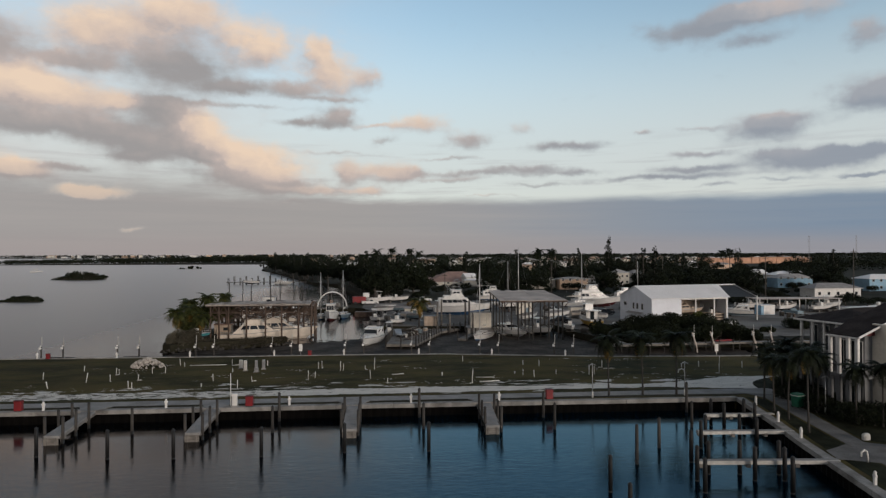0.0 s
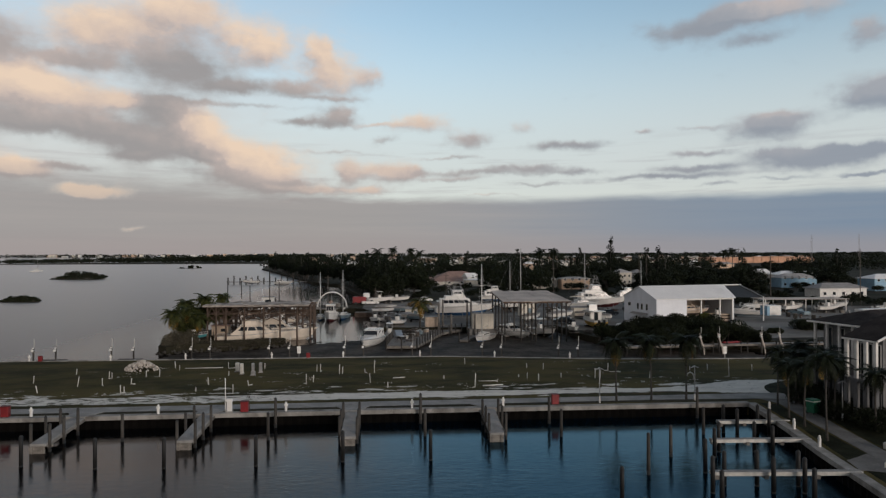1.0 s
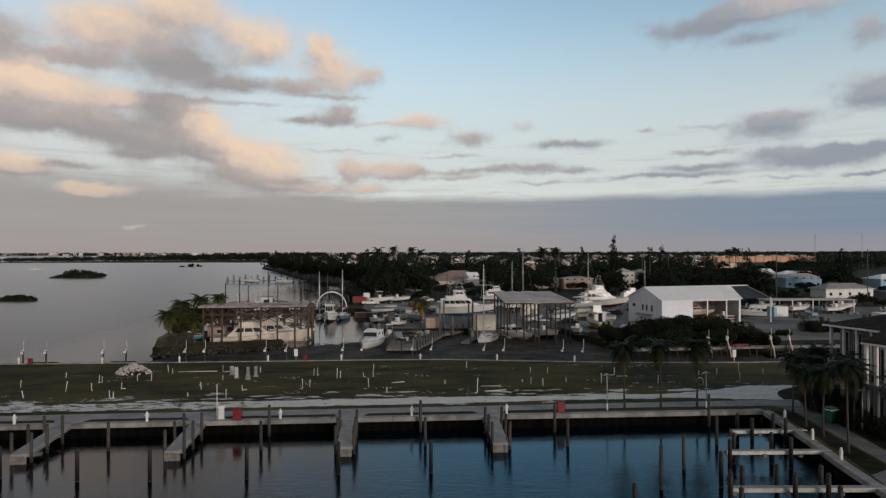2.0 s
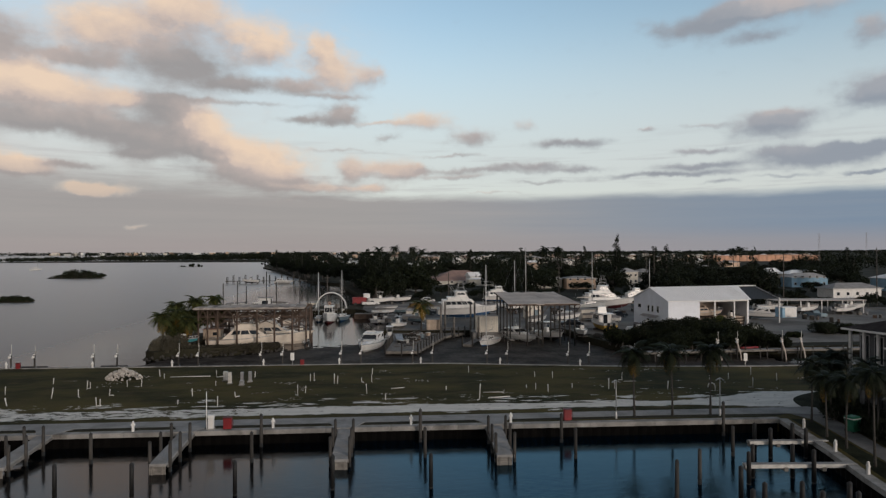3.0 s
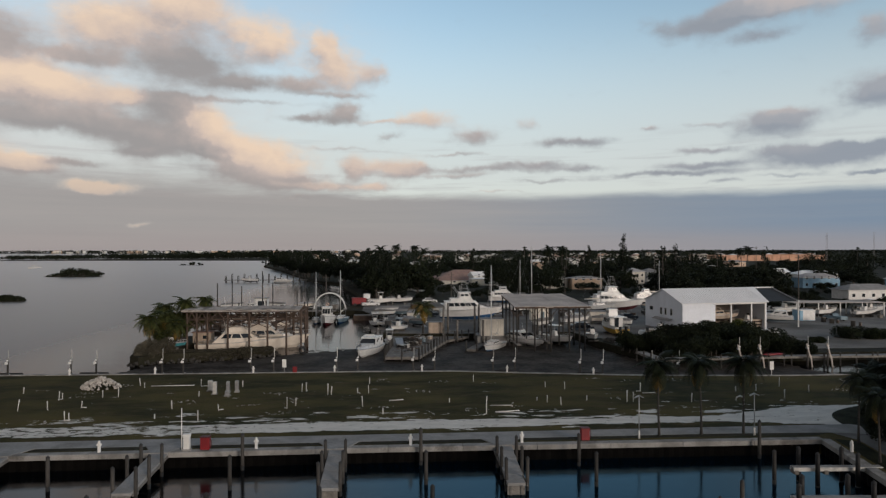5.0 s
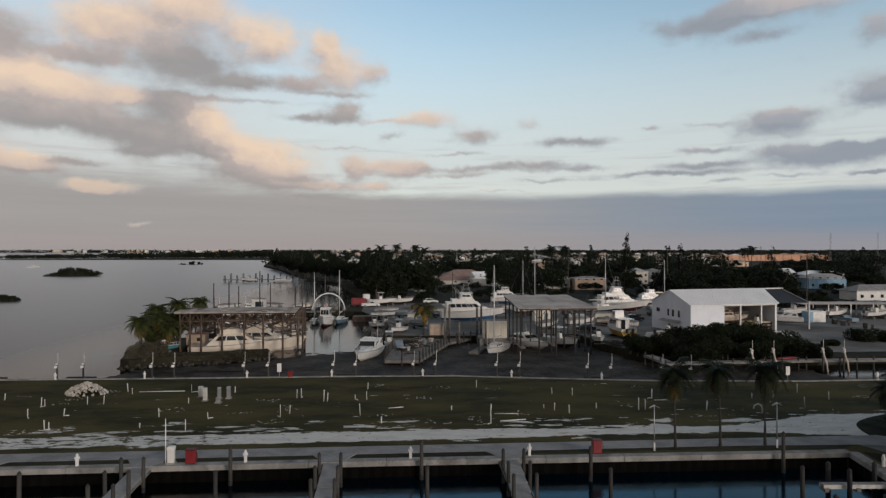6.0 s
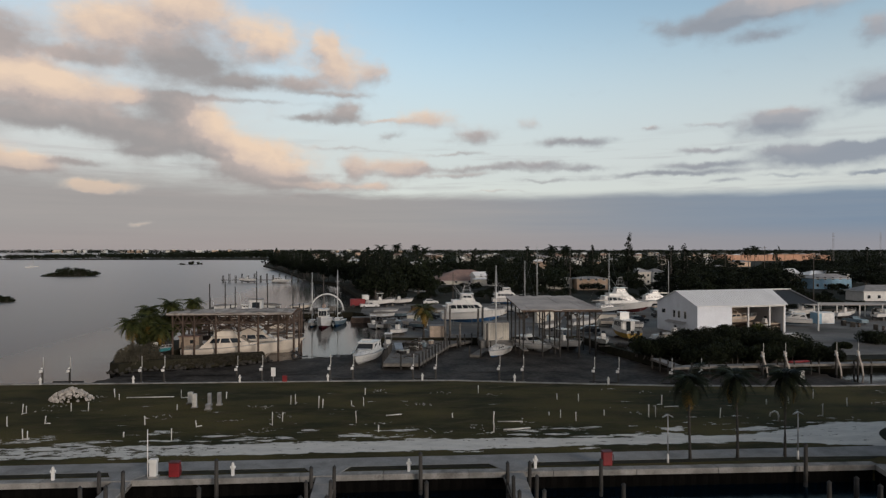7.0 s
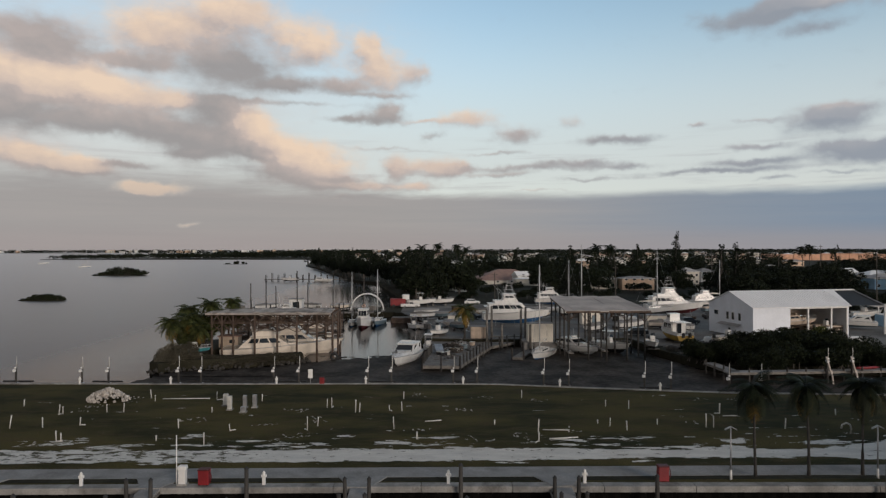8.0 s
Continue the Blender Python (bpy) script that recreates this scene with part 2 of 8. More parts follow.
# ---- materials ----
def material(name, base, rough=0.7, metal=0.0, dark=0.7, light=1.15, scale=2.0, fine=18.0, bump=0.15, vary=0.12, spec=0.5, stain=0.0, place="Object", stretch=(1, 1, 1)):
    """A surface with variation at two scales, a little from object to object, stains and fine relief."""
    m = bpy.data.materials.new(name)
    m.use_nodes = True
    k = Nodes(m.node_tree)
    bsdf = k.n["Principled BSDF"]
    if place == "World":
        v = k.n.new("ShaderNodeNewGeometry").outputs["Position"]
    else:
        v = k.n.new("ShaderNodeTexCoord").outputs[place]
    if stretch != (1, 1, 1):
        v = k.vmath("MULTIPLY", v, stretch)
    big, small = k.noise(v, scale, 4.0), k.noise(v, fine, 3.0)
    lo, hi = tuple(c * dark for c in base), tuple(min(0.95, c * light) for c in base)
    col = k.mix(k.ramp(big, 0.3, 0.7), lo, hi)
    col = k.mix(k.ramp(small, 0.3, 0.75, 0.0, 0.45), col, tuple(c * dark * 0.85 for c in base))
    if stain:
        col = k.mix(k.ramp(k.noise(v, scale * 0.45, 6.0, 0.7), 0.5, 0.68, 0.0, stain), col, (0.05, 0.042, 0.035))
    if vary:
        rnd = k.n.new("ShaderNodeObjectInfo").outputs["Random"]
        col = k.mix(1.0, col, k.xyz(*(k.math("MULTIPLY_ADD", rnd, 2 * vary, 1 - vary),) * 3), "MULTIPLY")
    k.put(bsdf.inputs["Base Color"], col)
    k.put(bsdf.inputs["Roughness"], k.ramp(small, 0.2, 0.8, max(0.02, rough - 0.1), min(1.0, rough + 0.1)))
    bsdf.inputs["Metallic"].default_value = metal
    bsdf.inputs["Specular IOR Level"].default_value = spec
    if bump:
        b = k.n.new("ShaderNodeBump")
        b.inputs["Strength"].default_value, b.inputs["Distance"].default_value = bump, 0.03
        k.put(b.inputs["Height"], k.math("ADD", small, k.math("MULTIPLY", big, 0.6)))
        k.put(bsdf.inputs["Normal"], b.outputs[0])
    return m


def leaf_material(name, base, tip, rough=0.6):
    m = bpy.data.materials.new(name)
    m.use_nodes = True
    k = Nodes(m.node_tree)
    bsdf = k.n["Principled BSDF"]
    island = k.n.new("ShaderNodeNewGeometry").outputs["Random Per Island"]
    rnd = k.n.new("ShaderNodeObjectInfo").outputs["Random"]
    v = k.n.new("ShaderNodeTexCoord").outputs["Object"]
    f = k.math("ADD", k.math("MULTIPLY", island, 0.6), k.math("MULTIPLY", k.noise(v, 0.5, 3.0), 0.5))
    col = k.mix(k.ramp(f, 0.2, 0.95), base, tip)
    col = k.mix(1.0, col, k.xyz(*(k.math("MULTIPLY_ADD", rnd, 0.6, 0.7),) * 3), "MULTIPLY")
    k.put(bsdf.inputs["Base Color"], col)
    bsdf.inputs["Roughness"].default_value = rough
    bsdf.inputs["Specular IOR Level"].default_value = 0.12
    return m


def glass_material(name, tint=(0.02, 0.025, 0.03)):
    m = bpy.data.materials.new(name)
    m.use_nodes = True
    b = m.node_tree.nodes["Principled BSDF"]
    b.inputs["Base Color"].default_value = (*tint, 1)
    b.inputs["Roughness"].default_value, b.inputs["IOR"].default_value = 0.06, 1.5
    return m


def water_material():
    m = bpy.data.materials.new("harbour_water")
    m.use_nodes = True
    k = Nodes(m.node_tree)
    bsdf = k.n["Principled BSDF"]
    pos = k.n.new("ShaderNodeNewGeometry").outputs["Position"]
    x = k.split(pos)
    # ripples: a patch of wind on the near basin, calm by the wall, a light chop on the bay
    gust = k.ramp(k.noise(pos, 0.035, 3.0), 0.42, 0.62)
    near = k.noise(k.vmath("MULTIPLY", pos, (0.8, 1.5, 1.0)), 1.3, 5.0, 0.62)
    slow = k.noise(k.vmath("MULTIPLY", pos, (0.5, 1.1, 1.0)), 0.28, 3.0, 0.55)
    wind = k.math("MULTIPLY", k.ramp(x[1], -7.0, -20.0, 0.25, 1.0), k.math("MULTIPLY_ADD", gust, 0.6, 0.6))
    h = k.math("ADD", k.math("MULTIPLY", near, k.math("MULTIPLY_ADD", wind, 0.11, 0.010)), k.math("MULTIPLY", slow, 0.05))
    b = k.n.new("ShaderNodeBump")
    b.inputs["Strength"].default_value, b.inputs["Distance"].default_value = 0.5, 0.6
    k.put(b.inputs["Height"], h)
    k.put(bsdf.inputs["Normal"], b.outputs[0])
    # reflected sky painted by place: grey on bay and left, blue on right basin
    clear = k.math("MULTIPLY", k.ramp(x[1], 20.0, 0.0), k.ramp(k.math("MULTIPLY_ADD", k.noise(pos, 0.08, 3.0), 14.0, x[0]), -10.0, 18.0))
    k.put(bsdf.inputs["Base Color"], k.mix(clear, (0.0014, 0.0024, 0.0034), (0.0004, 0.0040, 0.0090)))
    bsdf.inputs["Roughness"].default_value = 0.6
    bsdf.inputs["Specular IOR Level"].default_value = 0.0
    gloss = k.n.new("ShaderNodeBsdfGlossy")
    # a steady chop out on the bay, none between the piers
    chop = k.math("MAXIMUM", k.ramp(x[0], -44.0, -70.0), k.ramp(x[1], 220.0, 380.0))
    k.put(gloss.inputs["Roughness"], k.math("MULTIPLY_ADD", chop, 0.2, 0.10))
    # the gloss tint carries the painted sky colours, dimmer out on the bay
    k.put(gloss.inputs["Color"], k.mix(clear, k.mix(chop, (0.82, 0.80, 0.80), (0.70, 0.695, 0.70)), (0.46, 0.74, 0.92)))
    k.put(gloss.inputs["Normal"], b.outputs[0])
    fres = k.n.new("ShaderNodeFresnel")
    fres.inputs["IOR"].default_value = 1.34
    k.put(fres.inputs["Normal"], b.outputs[0])
    mixed = k.n.new("ShaderNodeMixShader")
    k.put(mixed.inputs[0], fres.outputs[0])
    k.l.new(bsdf.outputs[0], mixed.inputs[1])
    k.l.new(gloss.outputs[0], mixed.inputs[2])
    k.l.new(mixed.outputs[0], k.n["Material Output"].inputs[0])
    return m


def lawn_material():
    """Thin winter grass, with the sand of a track and bare patches showing through."""
    m = bpy.data.materials.new("lawn_and_sand")
    m.use_nodes = True
    k = Nodes(m.node_tree)
    bsdf = k.n["Principled BSDF"]
    pos = k.n.new("ShaderNodeNewGeometry").outputs["Position"]
    x = k.split(pos)
    long = k.vmath("MULTIPLY", pos, (0.45, 1.0, 1.0))
    big, mid, small = k.noise(long, 0.16, 4.0), k.noise(long, 0.9, 5.0, 0.65), k.noise(pos, 7.0, 4.0)
    grass = k.mix(k.ramp(big, 0.35, 0.65), (0.022, 0.024, 0.009), (0.098, 0.078, 0.026))
    grass = k.mix(k.ramp(mid, 0.45, 0.68, 0.0, 0.7), grass, (0.085, 0.058, 0.028))
    grass = k.mix(k.ramp(small, 0.35, 0.75, 0.0, 0.7), grass, (0.020, 0.024, 0.010))
    sand = k.mix(k.ramp(mid, 0.3, 0.7), (0.56, 0.535, 0.49), (0.70, 0.67, 0.61))
    sand = k.mix(k.ramp(small, 0.45, 0.8, 0.0, 0.35), sand, (0.38, 0.355, 0.31))
    # the track along y = 6.8, widening where it meets the walk
    wide = k.math("ADD", k.ramp(x[0], 8.0, 20.0, 0.5, 0.0), k.ramp(x[0], 30.0, 46.0, 1.05, 3.9))
    off = k.math("SUBTRACT", k.math("ABSOLUTE", k.math("SUBTRACT", x[1], k.ramp(x[0], 30.0, 46.0, 6.75, 7.3))), wide)
    rag = k.math("MULTIPLY_ADD", k.noise(long, 0.8, 6.0, 0.72), 2.6, -1.3)
    track = k.ramp(k.math("ADD", off, rag), 0.06, -0.06)
    # bare patches, most of them near the track
    spread = k.ramp(k.math("ABSOLUTE", k.math("SUBTRACT", x[1], 8.5)), 1.0, 7.0, 0.10, -0.012)
    patch = k.ramp(k.math("ADD", k.noise(k.vmath("MULTIPLY", pos, (0.5, 1.6, 1.0)), 0.42, 6.0, 0.66), spread), 0.650, 0.668)
    keep = k.math("MULTIPLY", k.ramp(x[1], 4.2, 4.6), k.ramp(x[1], 31.0, 27.0))
    bare = k.math("MAXIMUM", track, k.math("MULTIPLY", patch, keep))
    worn = k.math("MULTIPLY", k.ramp(k.math("ADD", k.noise(long, 1.6, 6.0, 0.72), k.ramp(x[0], -8.0, -20.0, 0.0, 0.09)), 0.60, 0.64), 0.92)
    bare = k.math("MULTIPLY", bare, k.math("SUBTRACT", 1.0, worn))
    col = k.mix(bare, grass, sand)
    k.put(bsdf.inputs["Base Color"], col)
    bsdf.inputs["Roughness"].default_value = 0.95
    bsdf.inputs["Specular IOR Level"].default_value = 0.1
    b = k.n.new("ShaderNodeBump")
    b.inputs["Strength"].default_value, b.inputs["Distance"].default_value = 0.5, 0.08
    k.put(b.inputs["Height"], k.math("ADD", small, mid))
    k.put(bsdf.inputs["Normal"], b.outputs[0])
    return m


WATER = water_material()
LAWN = lawn_material()
GLASS = glass_material("dark_glass")
EARTH = material("dark_earth", (0.035, 0.033, 0.022), 0.95, scale=0.05, fine=1.5, dark=0.5, light=1.3, place="World", vary=0, spec=0.1)
YARD = material("gravel_yard", (0.20, 0.19, 0.175), 0.95, scale=0.09, fine=2.5, dark=0.6, light=1.25, stain=0.5, place="World", vary=0, spec=0.15)
CONCRETE = material("weathered_concrete", (0.32, 0.31, 0.29), 0.9, scale=0.7, fine=9.0, dark=0.6, light=1.15, stain=0.6, place="World", vary=0, bump=0.3, spec=0.2)
WALKWAY = material("pale_walkway_concrete", (0.29, 0.285, 0.275), 0.92, scale=0.5, fine=6.0, dark=0.75, light=1.12, stain=0.25, place="World", vary=0, spec=0.2)
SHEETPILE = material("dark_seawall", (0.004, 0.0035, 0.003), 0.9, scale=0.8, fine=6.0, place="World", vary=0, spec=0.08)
TIMBER = material("grey_timber", (0.20, 0.185, 0.165), 0.9, scale=1.5, fine=14.0, dark=0.6, light=1.2, bump=0.3)
PILEWOOD = material("grey_pile_wood", (0.055, 0.051, 0.046), 0.9, scale=1.2, fine=12.0, dark=0.5, light=1.3, bump=0.4, vary=0.3, stretch=(1, 1, 0.25))
DARKPILE = material("black_pile_cover", (0.008, 0.008, 0.008), 0.65, scale=1.2, fine=12.0, vary=0.3)
WET = material("wet_pile_foot", (0.022, 0.021, 0.018), 0.55, scale=2.0, fine=10.0)
BROWNWOOD = material("brown_timber", (0.10, 0.068, 0.050), 0.88, scale=1.2, fine=12.0, dark=0.55, light=1.25)
WHITE = material("white_paint", (0.78, 0.77, 0.74), 0.5, scale=1.2, fine=10.0, dark=0.85, light=1.04, bump=0.05, vary=0.06, stain=0.12)
GEL = material("white_gelcoat", (0.78, 0.765, 0.73), 0.28, scale=0.7, fine=8.0, dark=0.86, light=1.04, bump=0.02, vary=0.05, stain=0.10)
CREAMGEL = material("cream_gelcoat", (0.74, 0.66, 0.56), 0.3, scale=0.7, fine=8.0, dark=0.84, light=1.05, bump=0.02, vary=0.05, stain=0.15)
BLUEPAINT = material("blue_bottom_paint", (0.035, 0.13, 0.30), 0.6, scale=1.0, fine=9.0)
GREYBLUE = material("grey_blue_hull_paint", (0.16, 0.22, 0.25), 0.5, scale=1.0, fine=9.0)
YELLOW = material("yellow_hull_paint", (0.46, 0.29, 0.05), 0.5, scale=1.0, fine=9.0)
RED = material("red_paint", (0.22, 0.014, 0.018), 0.5, scale=1.4, fine=10.0, dark=0.75)
DARKRED = material("dark_red_paint", (0.10, 0.010, 0.012), 0.6, scale=1.4, fine=10.0)
BLACK = material("black_rubber", (0.02, 0.02, 0.02), 0.7, scale=2.0, fine=14.0)
METAL = material("galvanised_steel", (0.42, 0.42, 0.42), 0.45, 0.6, scale=1.5, fine=16.0, dark=0.7)
ALUMINIUM = material("mast_aluminium", (0.62, 0.62, 0.60), 0.4, 0.35, scale=1.0, fine=12.0, dark=0.85)
ROOFMETAL = material("pale_metal_roof", (0.56, 0.50, 0.45), 0.8, 0.0, scale=0.25, fine=3.0, dark=0.78, light=1.12, stain=0.25, bump=0.1, vary=0, spec=0.12)
OLDROOF = material("old_sheet_metal_roof", (0.42, 0.375, 0.335), 0.85, 0.0, scale=0.35, fine=3.0, dark=0.6, light=1.2, stain=0.6, bump=0.2, vary=0.25, spec=0.1)
WHITEROOF = material("white_metal_roof", (0.86, 0.85, 0.83), 0.6, scale=0.2, fine=3.0, dark=0.95, light=1.03, stain=0.08, bump=0.05, vary=0)
SHEDWALL = material("white_metal_siding", (0.76, 0.79, 0.84), 0.55, scale=0.3, fine=4.0, dark=0.9, light=1.03, stain=0.10, bump=0.05, vary=0)
TAN = material("tan_painted_steel", (0.50, 0.40, 0.31), 0.6, scale=0.8, fine=8.0, dark=0.8)
SALMON = material("salmon_stucco", (0.62, 0.36, 0.24), 0.85, scale=0.2, fine=2.0, dark=0.85)
PEACH = material("peach_stucco", (0.60, 0.44, 0.32), 0.85, scale=0.3, fine=2.0, dark=0.85)
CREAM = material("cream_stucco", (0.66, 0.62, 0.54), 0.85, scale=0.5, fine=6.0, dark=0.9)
# house walls out of the sun: shade put into the grey
SHADEDWALL = material("shaded_house_stucco", (0.17, 0.175, 0.18), 0.85, scale=0.5, fine=6.0, dark=0.85)
PALEBLUE = material("pale_blue_siding", (0.30, 0.49, 0.64), 0.8, scale=0.5, fine=6.0, dark=0.88)
SHINGLE = material("dark_roof_shingle", (0.040, 0.034, 0.032), 0.95, scale=0.8, fine=7.0, dark=0.7, light=1.3, bump=0.3, vary=0.05, spec=0.05)
GREYROOF = material("grey_house_roof", (0.30, 0.29, 0.28), 0.85, scale=0.5, fine=4.0, dark=0.75, vary=0.35)
BROWNROOF = material("red_brown_roof", (0.28, 0.18, 0.145), 0.85, scale=0.3, fine=4.0, dark=0.8)
ROCK = material("pale_coral_rock", (0.50, 0.46, 0.41), 0.95, scale=1.5, fine=9.0, dark=0.6, bump=0.5, vary=0.25)
DARKROCK = material("dark_shore_rock", (0.055, 0.050, 0.043), 0.95, scale=1.5, fine=9.0, dark=0.5, bump=0.5, vary=0.3)
PVC = material("white_plastic_pipe", (0.58, 0.57, 0.53), 0.55, scale=3.0, fine=20.0, dark=0.75, vary=0.2, stain=0.2)
TEAL = material("teal_tarpaulin", (0.03, 0.17, 0.19), 0.7, scale=1.5, fine=10.0)
GREEN = material("green_paint", (0.01, 0.13, 0.07), 0.5, scale=2.0, fine=12.0)
ASPHALT = material("dark_car_paint", (0.03, 0.032, 0.036), 0.3, scale=1.0, fine=8.0)
TRUNK = material("grey_bark", (0.13, 0.115, 0.10), 0.95, scale=3.0, fine=16.0, dark=0.5, bump=0.5)
PALMTRUNK = material("palm_trunk", (0.055, 0.05, 0.044), 0.95, scale=2.0, fine=14.0, dark=0.55, bump=0.5, stretch=(0.4, 0.4, 3.0))
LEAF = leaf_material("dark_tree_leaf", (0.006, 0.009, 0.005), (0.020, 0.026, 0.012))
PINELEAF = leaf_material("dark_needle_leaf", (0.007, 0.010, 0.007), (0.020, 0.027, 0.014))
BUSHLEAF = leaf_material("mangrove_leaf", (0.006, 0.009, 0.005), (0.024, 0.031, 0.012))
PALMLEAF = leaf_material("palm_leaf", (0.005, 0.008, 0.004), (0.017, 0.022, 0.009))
SPITLEAF = leaf_material("yellowing_palm_leaf", (0.014, 0.022, 0.008), (0.075, 0.080, 0.024))
WEED = material("floating_weed_water", (0.058, 0.050, 0.043), 0.7, scale=0.25, fine=1.6, dark=0.45, light=1.6, place="World", vary=0, spec=0.06, bump=0.5)
PAVING = material("dark_worn_paving", (0.165, 0.160, 0.152), 0.92, scale=0.5, fine=6.0, dark=0.7, light=1.2, stain=0.3, place="World", vary=0, spec=0.2)
GREYLEAF = leaf_material("grey_scrub_leaf", (0.030, 0.028, 0.020), (0.135, 0.120, 0.085))
# low sun on one mangrove bush, put into a lighter leaf colour
LITLEAF = leaf_material("sunlit_yellow_leaf", (0.02, 0.026, 0.008), (0.11, 0.12, 0.025))
DARKGRASS = material("dark_verge_grass", (0.022, 0.024, 0.014), 0.95, scale=0.4, fine=5.0, dark=0.45, light=1.5, place="World", vary=0, spec=0.05)
DRYPALM = leaf_material("dry_palm_leaf", (0.045, 0.050, 0.014), (0.26, 0.15, 0.035))


# ---- building blocks ----
class Geo:
    """Points and faces gathered for one mesh."""

    def __init__(self):
        self.v, self.f = [], []

    def add(self, vs, fs):
        b = len(self.v)
        self.v += [tuple(v) for v in vs]
        self.f += [tuple(i + b for i in f) for f in fs]
        return self

    def box(self, c, d, rz=0.0, chamfer=0.0, top=(1.0, 1.0), m=None):
        """A block about c of size d, turned by rz degrees, with chamfered upright and top edges and a top scaled by top."""
        hx, hy, hz = d[0] / 2, d[1] / 2, d[2] / 2
        ch = min(chamfer, hx * 0.9, hy * 0.9, hz * 0.9)
        if ch > 0:
            ring = lambda x, y, k: [(-x + k, -y), (x - k, -y), (x, -y + k), (x, y - k), (x - k, y), (-x + k, y), (-x, y - k), (-x, -y + k)]
            rows = [(ring(hx, hy, ch), -hz), (ring(hx, hy, ch), hz - ch), (ring(hx - ch, hy - ch, ch * 0.4), hz)]
        else:
            ring = lambda x, y: [(-x, -y), (x, -y), (x, y), (-x, y)]
            rows = [(ring(hx, hy), -hz), (ring(hx, hy), hz)]
        n = len(rows[0][0])
        vs = []
        for i, (r, z) in enumerate(rows):
            sx, sy = top if i else (1.0, 1.0)
            vs += [Vector((x * sx, y * sy, z)) for x, y in r]
        fs = [tuple(range(n))[::-1], tuple(range(n * (len(rows) - 1), n * len(rows)))]
        for j in range(len(rows) - 1):
            fs += [(j * n + i, j * n + (i + 1) % n, (j + 1) * n + (i + 1) % n, (j + 1) * n + i) for i in range(n)]
        turn = Matrix.Translation(c) @ (m if m is not None else Matrix.Rotation(radians(rz), 4, "Z"))
        return self.add([turn @ v for v in vs], fs)

    def rod(self, a, b, r0, r1=None, n=8, caps=True):
        a, b = Vector(a), Vector(b)
        r1 = r0 if r1 is None else r1
        q = (b - a).to_track_quat("Z", "Y")
        ring = [q @ Vector((math.cos(TAU * i / n), math.sin(TAU * i / n), 0)) for i in range(n)]
        vs = [a + p * r0 for p in ring] + [b + p * r1 for p in ring]
        fs = [(i, (i + 1) % n, n + (i + 1) % n, n + i) for i in range(n)]
        if caps:
            fs += [tuple(range(n))[::-1], tuple(range(n, 2 * n))]
        return self.add(vs, fs)

    def tube(self, pts, rs, n=8):
        """A tube through points with a radius at each."""
        pts = [Vector(p) for p in pts]
        vs, fs = [], []
        for i, p in enumerate(pts):
            d = pts[min(i + 1, len(pts) - 1)] - pts[max(i - 1, 0)]
            q = d.to_track_quat("Z", "Y")
            vs += [p + q @ Vector((math.cos(TAU * k / n), math.sin(TAU * k / n), 0)) * rs[i] for k in range(n)]
        for i in range(len(pts) - 1):
            fs += [(i * n + k, i * n + (k + 1) % n, (i + 1) * n + (k + 1) % n, (i + 1) * n + k) for k in range(n)]
        fs += [tuple(range(n))[::-1], tuple(range(n * (len(pts) - 1), n * len(pts)))]
        return self.add(vs, fs)

    def prism(self, poly, z0, z1):
        n = len(poly)
        vs = [(x, y, z0) for x, y in poly] + [(x, y, z1) for x, y in poly]
        fs = [tuple(range(n))[::-1], tuple(range(n, 2 * n))]
        fs += [(i, (i + 1) % n, n + (i + 1) % n, n + i) for i in range(n)]
        return self.add(vs, fs)

    def loft(self, rows, closed=False, caps=True):
        n = len(rows[0])
        vs = [p for r in rows for p in r]
        fs = []
        for j in range(len(rows) - 1):
            for i in range(n if closed else n - 1):
                k = (i + 1) % n
                fs.append((j * n + i, j * n + k, (j + 1) * n + k, (j + 1) * n + i))
        if caps:
            fs += [tuple(range(n))[::-1], tuple(range(n * (len(rows) - 1), n * len(rows)))]
        return self.add(vs, fs)

    def mesh(self, name, mat, smooth=False):
        me = bpy.data.meshes.new(name)
        me.from_pydata(self.v, [], self.f)
        me.materials.append(mat)
        if smooth:
            me.shade_smooth()
        me.update()
        return me


TAU = 2 * math.pi


def part(name, geo, mat, parent=None, label="", smooth=False):
    """Links one mesh under a thing or a part."""
    me = geo if isinstance(geo, bpy.types.Mesh) else geo.mesh(name, mat, smooth)
    ob = new(name, me)
    if parent is not None:
        ob.parent = parent
    return tagged(ob, label)


def thing(name, label, category, x=0.0, y=0.0, z=0.0, rz=0.0, group="", kind=""):
    ob = new(name)
    ob.empty_display_size = 0.2
    ob.matrix_basis = pose(x, y, z, 0, 0, rz)
    return tagged(ob, label, category, group, kind)


def structure(name, geo, mat, label, category, smooth=False):
    return tagged(part(name, geo, mat, None, label, smooth), "", category, "", "structure")


def outward(me):
    """Turns the faces of a mesh outward."""
    bm = bmesh.new()
    bm.from_mesh(me)
    bmesh.ops.recalc_face_normals(bm, faces=bm.faces)
    bm.to_mesh(me)
    bm.free()


def sheet(poly, z0, z1):
    """A slab of any outline."""
    bm = bmesh.new()
    vs = [bm.verts.new((x, y, z1)) for x, y in poly]
    top = bm.faces.new(vs)
    top.normal_update()
    low = [bm.verts.new((x, y, z0)) for x, y in poly]
    for i in range(len(poly)):
        k = (i + 1) % len(poly)
        bm.faces.new((vs[i], low[i], low[k], vs[k]))
    bmesh.ops.triangulate(bm, faces=[top])
    bmesh.ops.recalc_face_normals(bm, faces=bm.faces)
    me = bpy.data.meshes.new("slab")
    bm.to_mesh(me)
    bm.free()
    return me


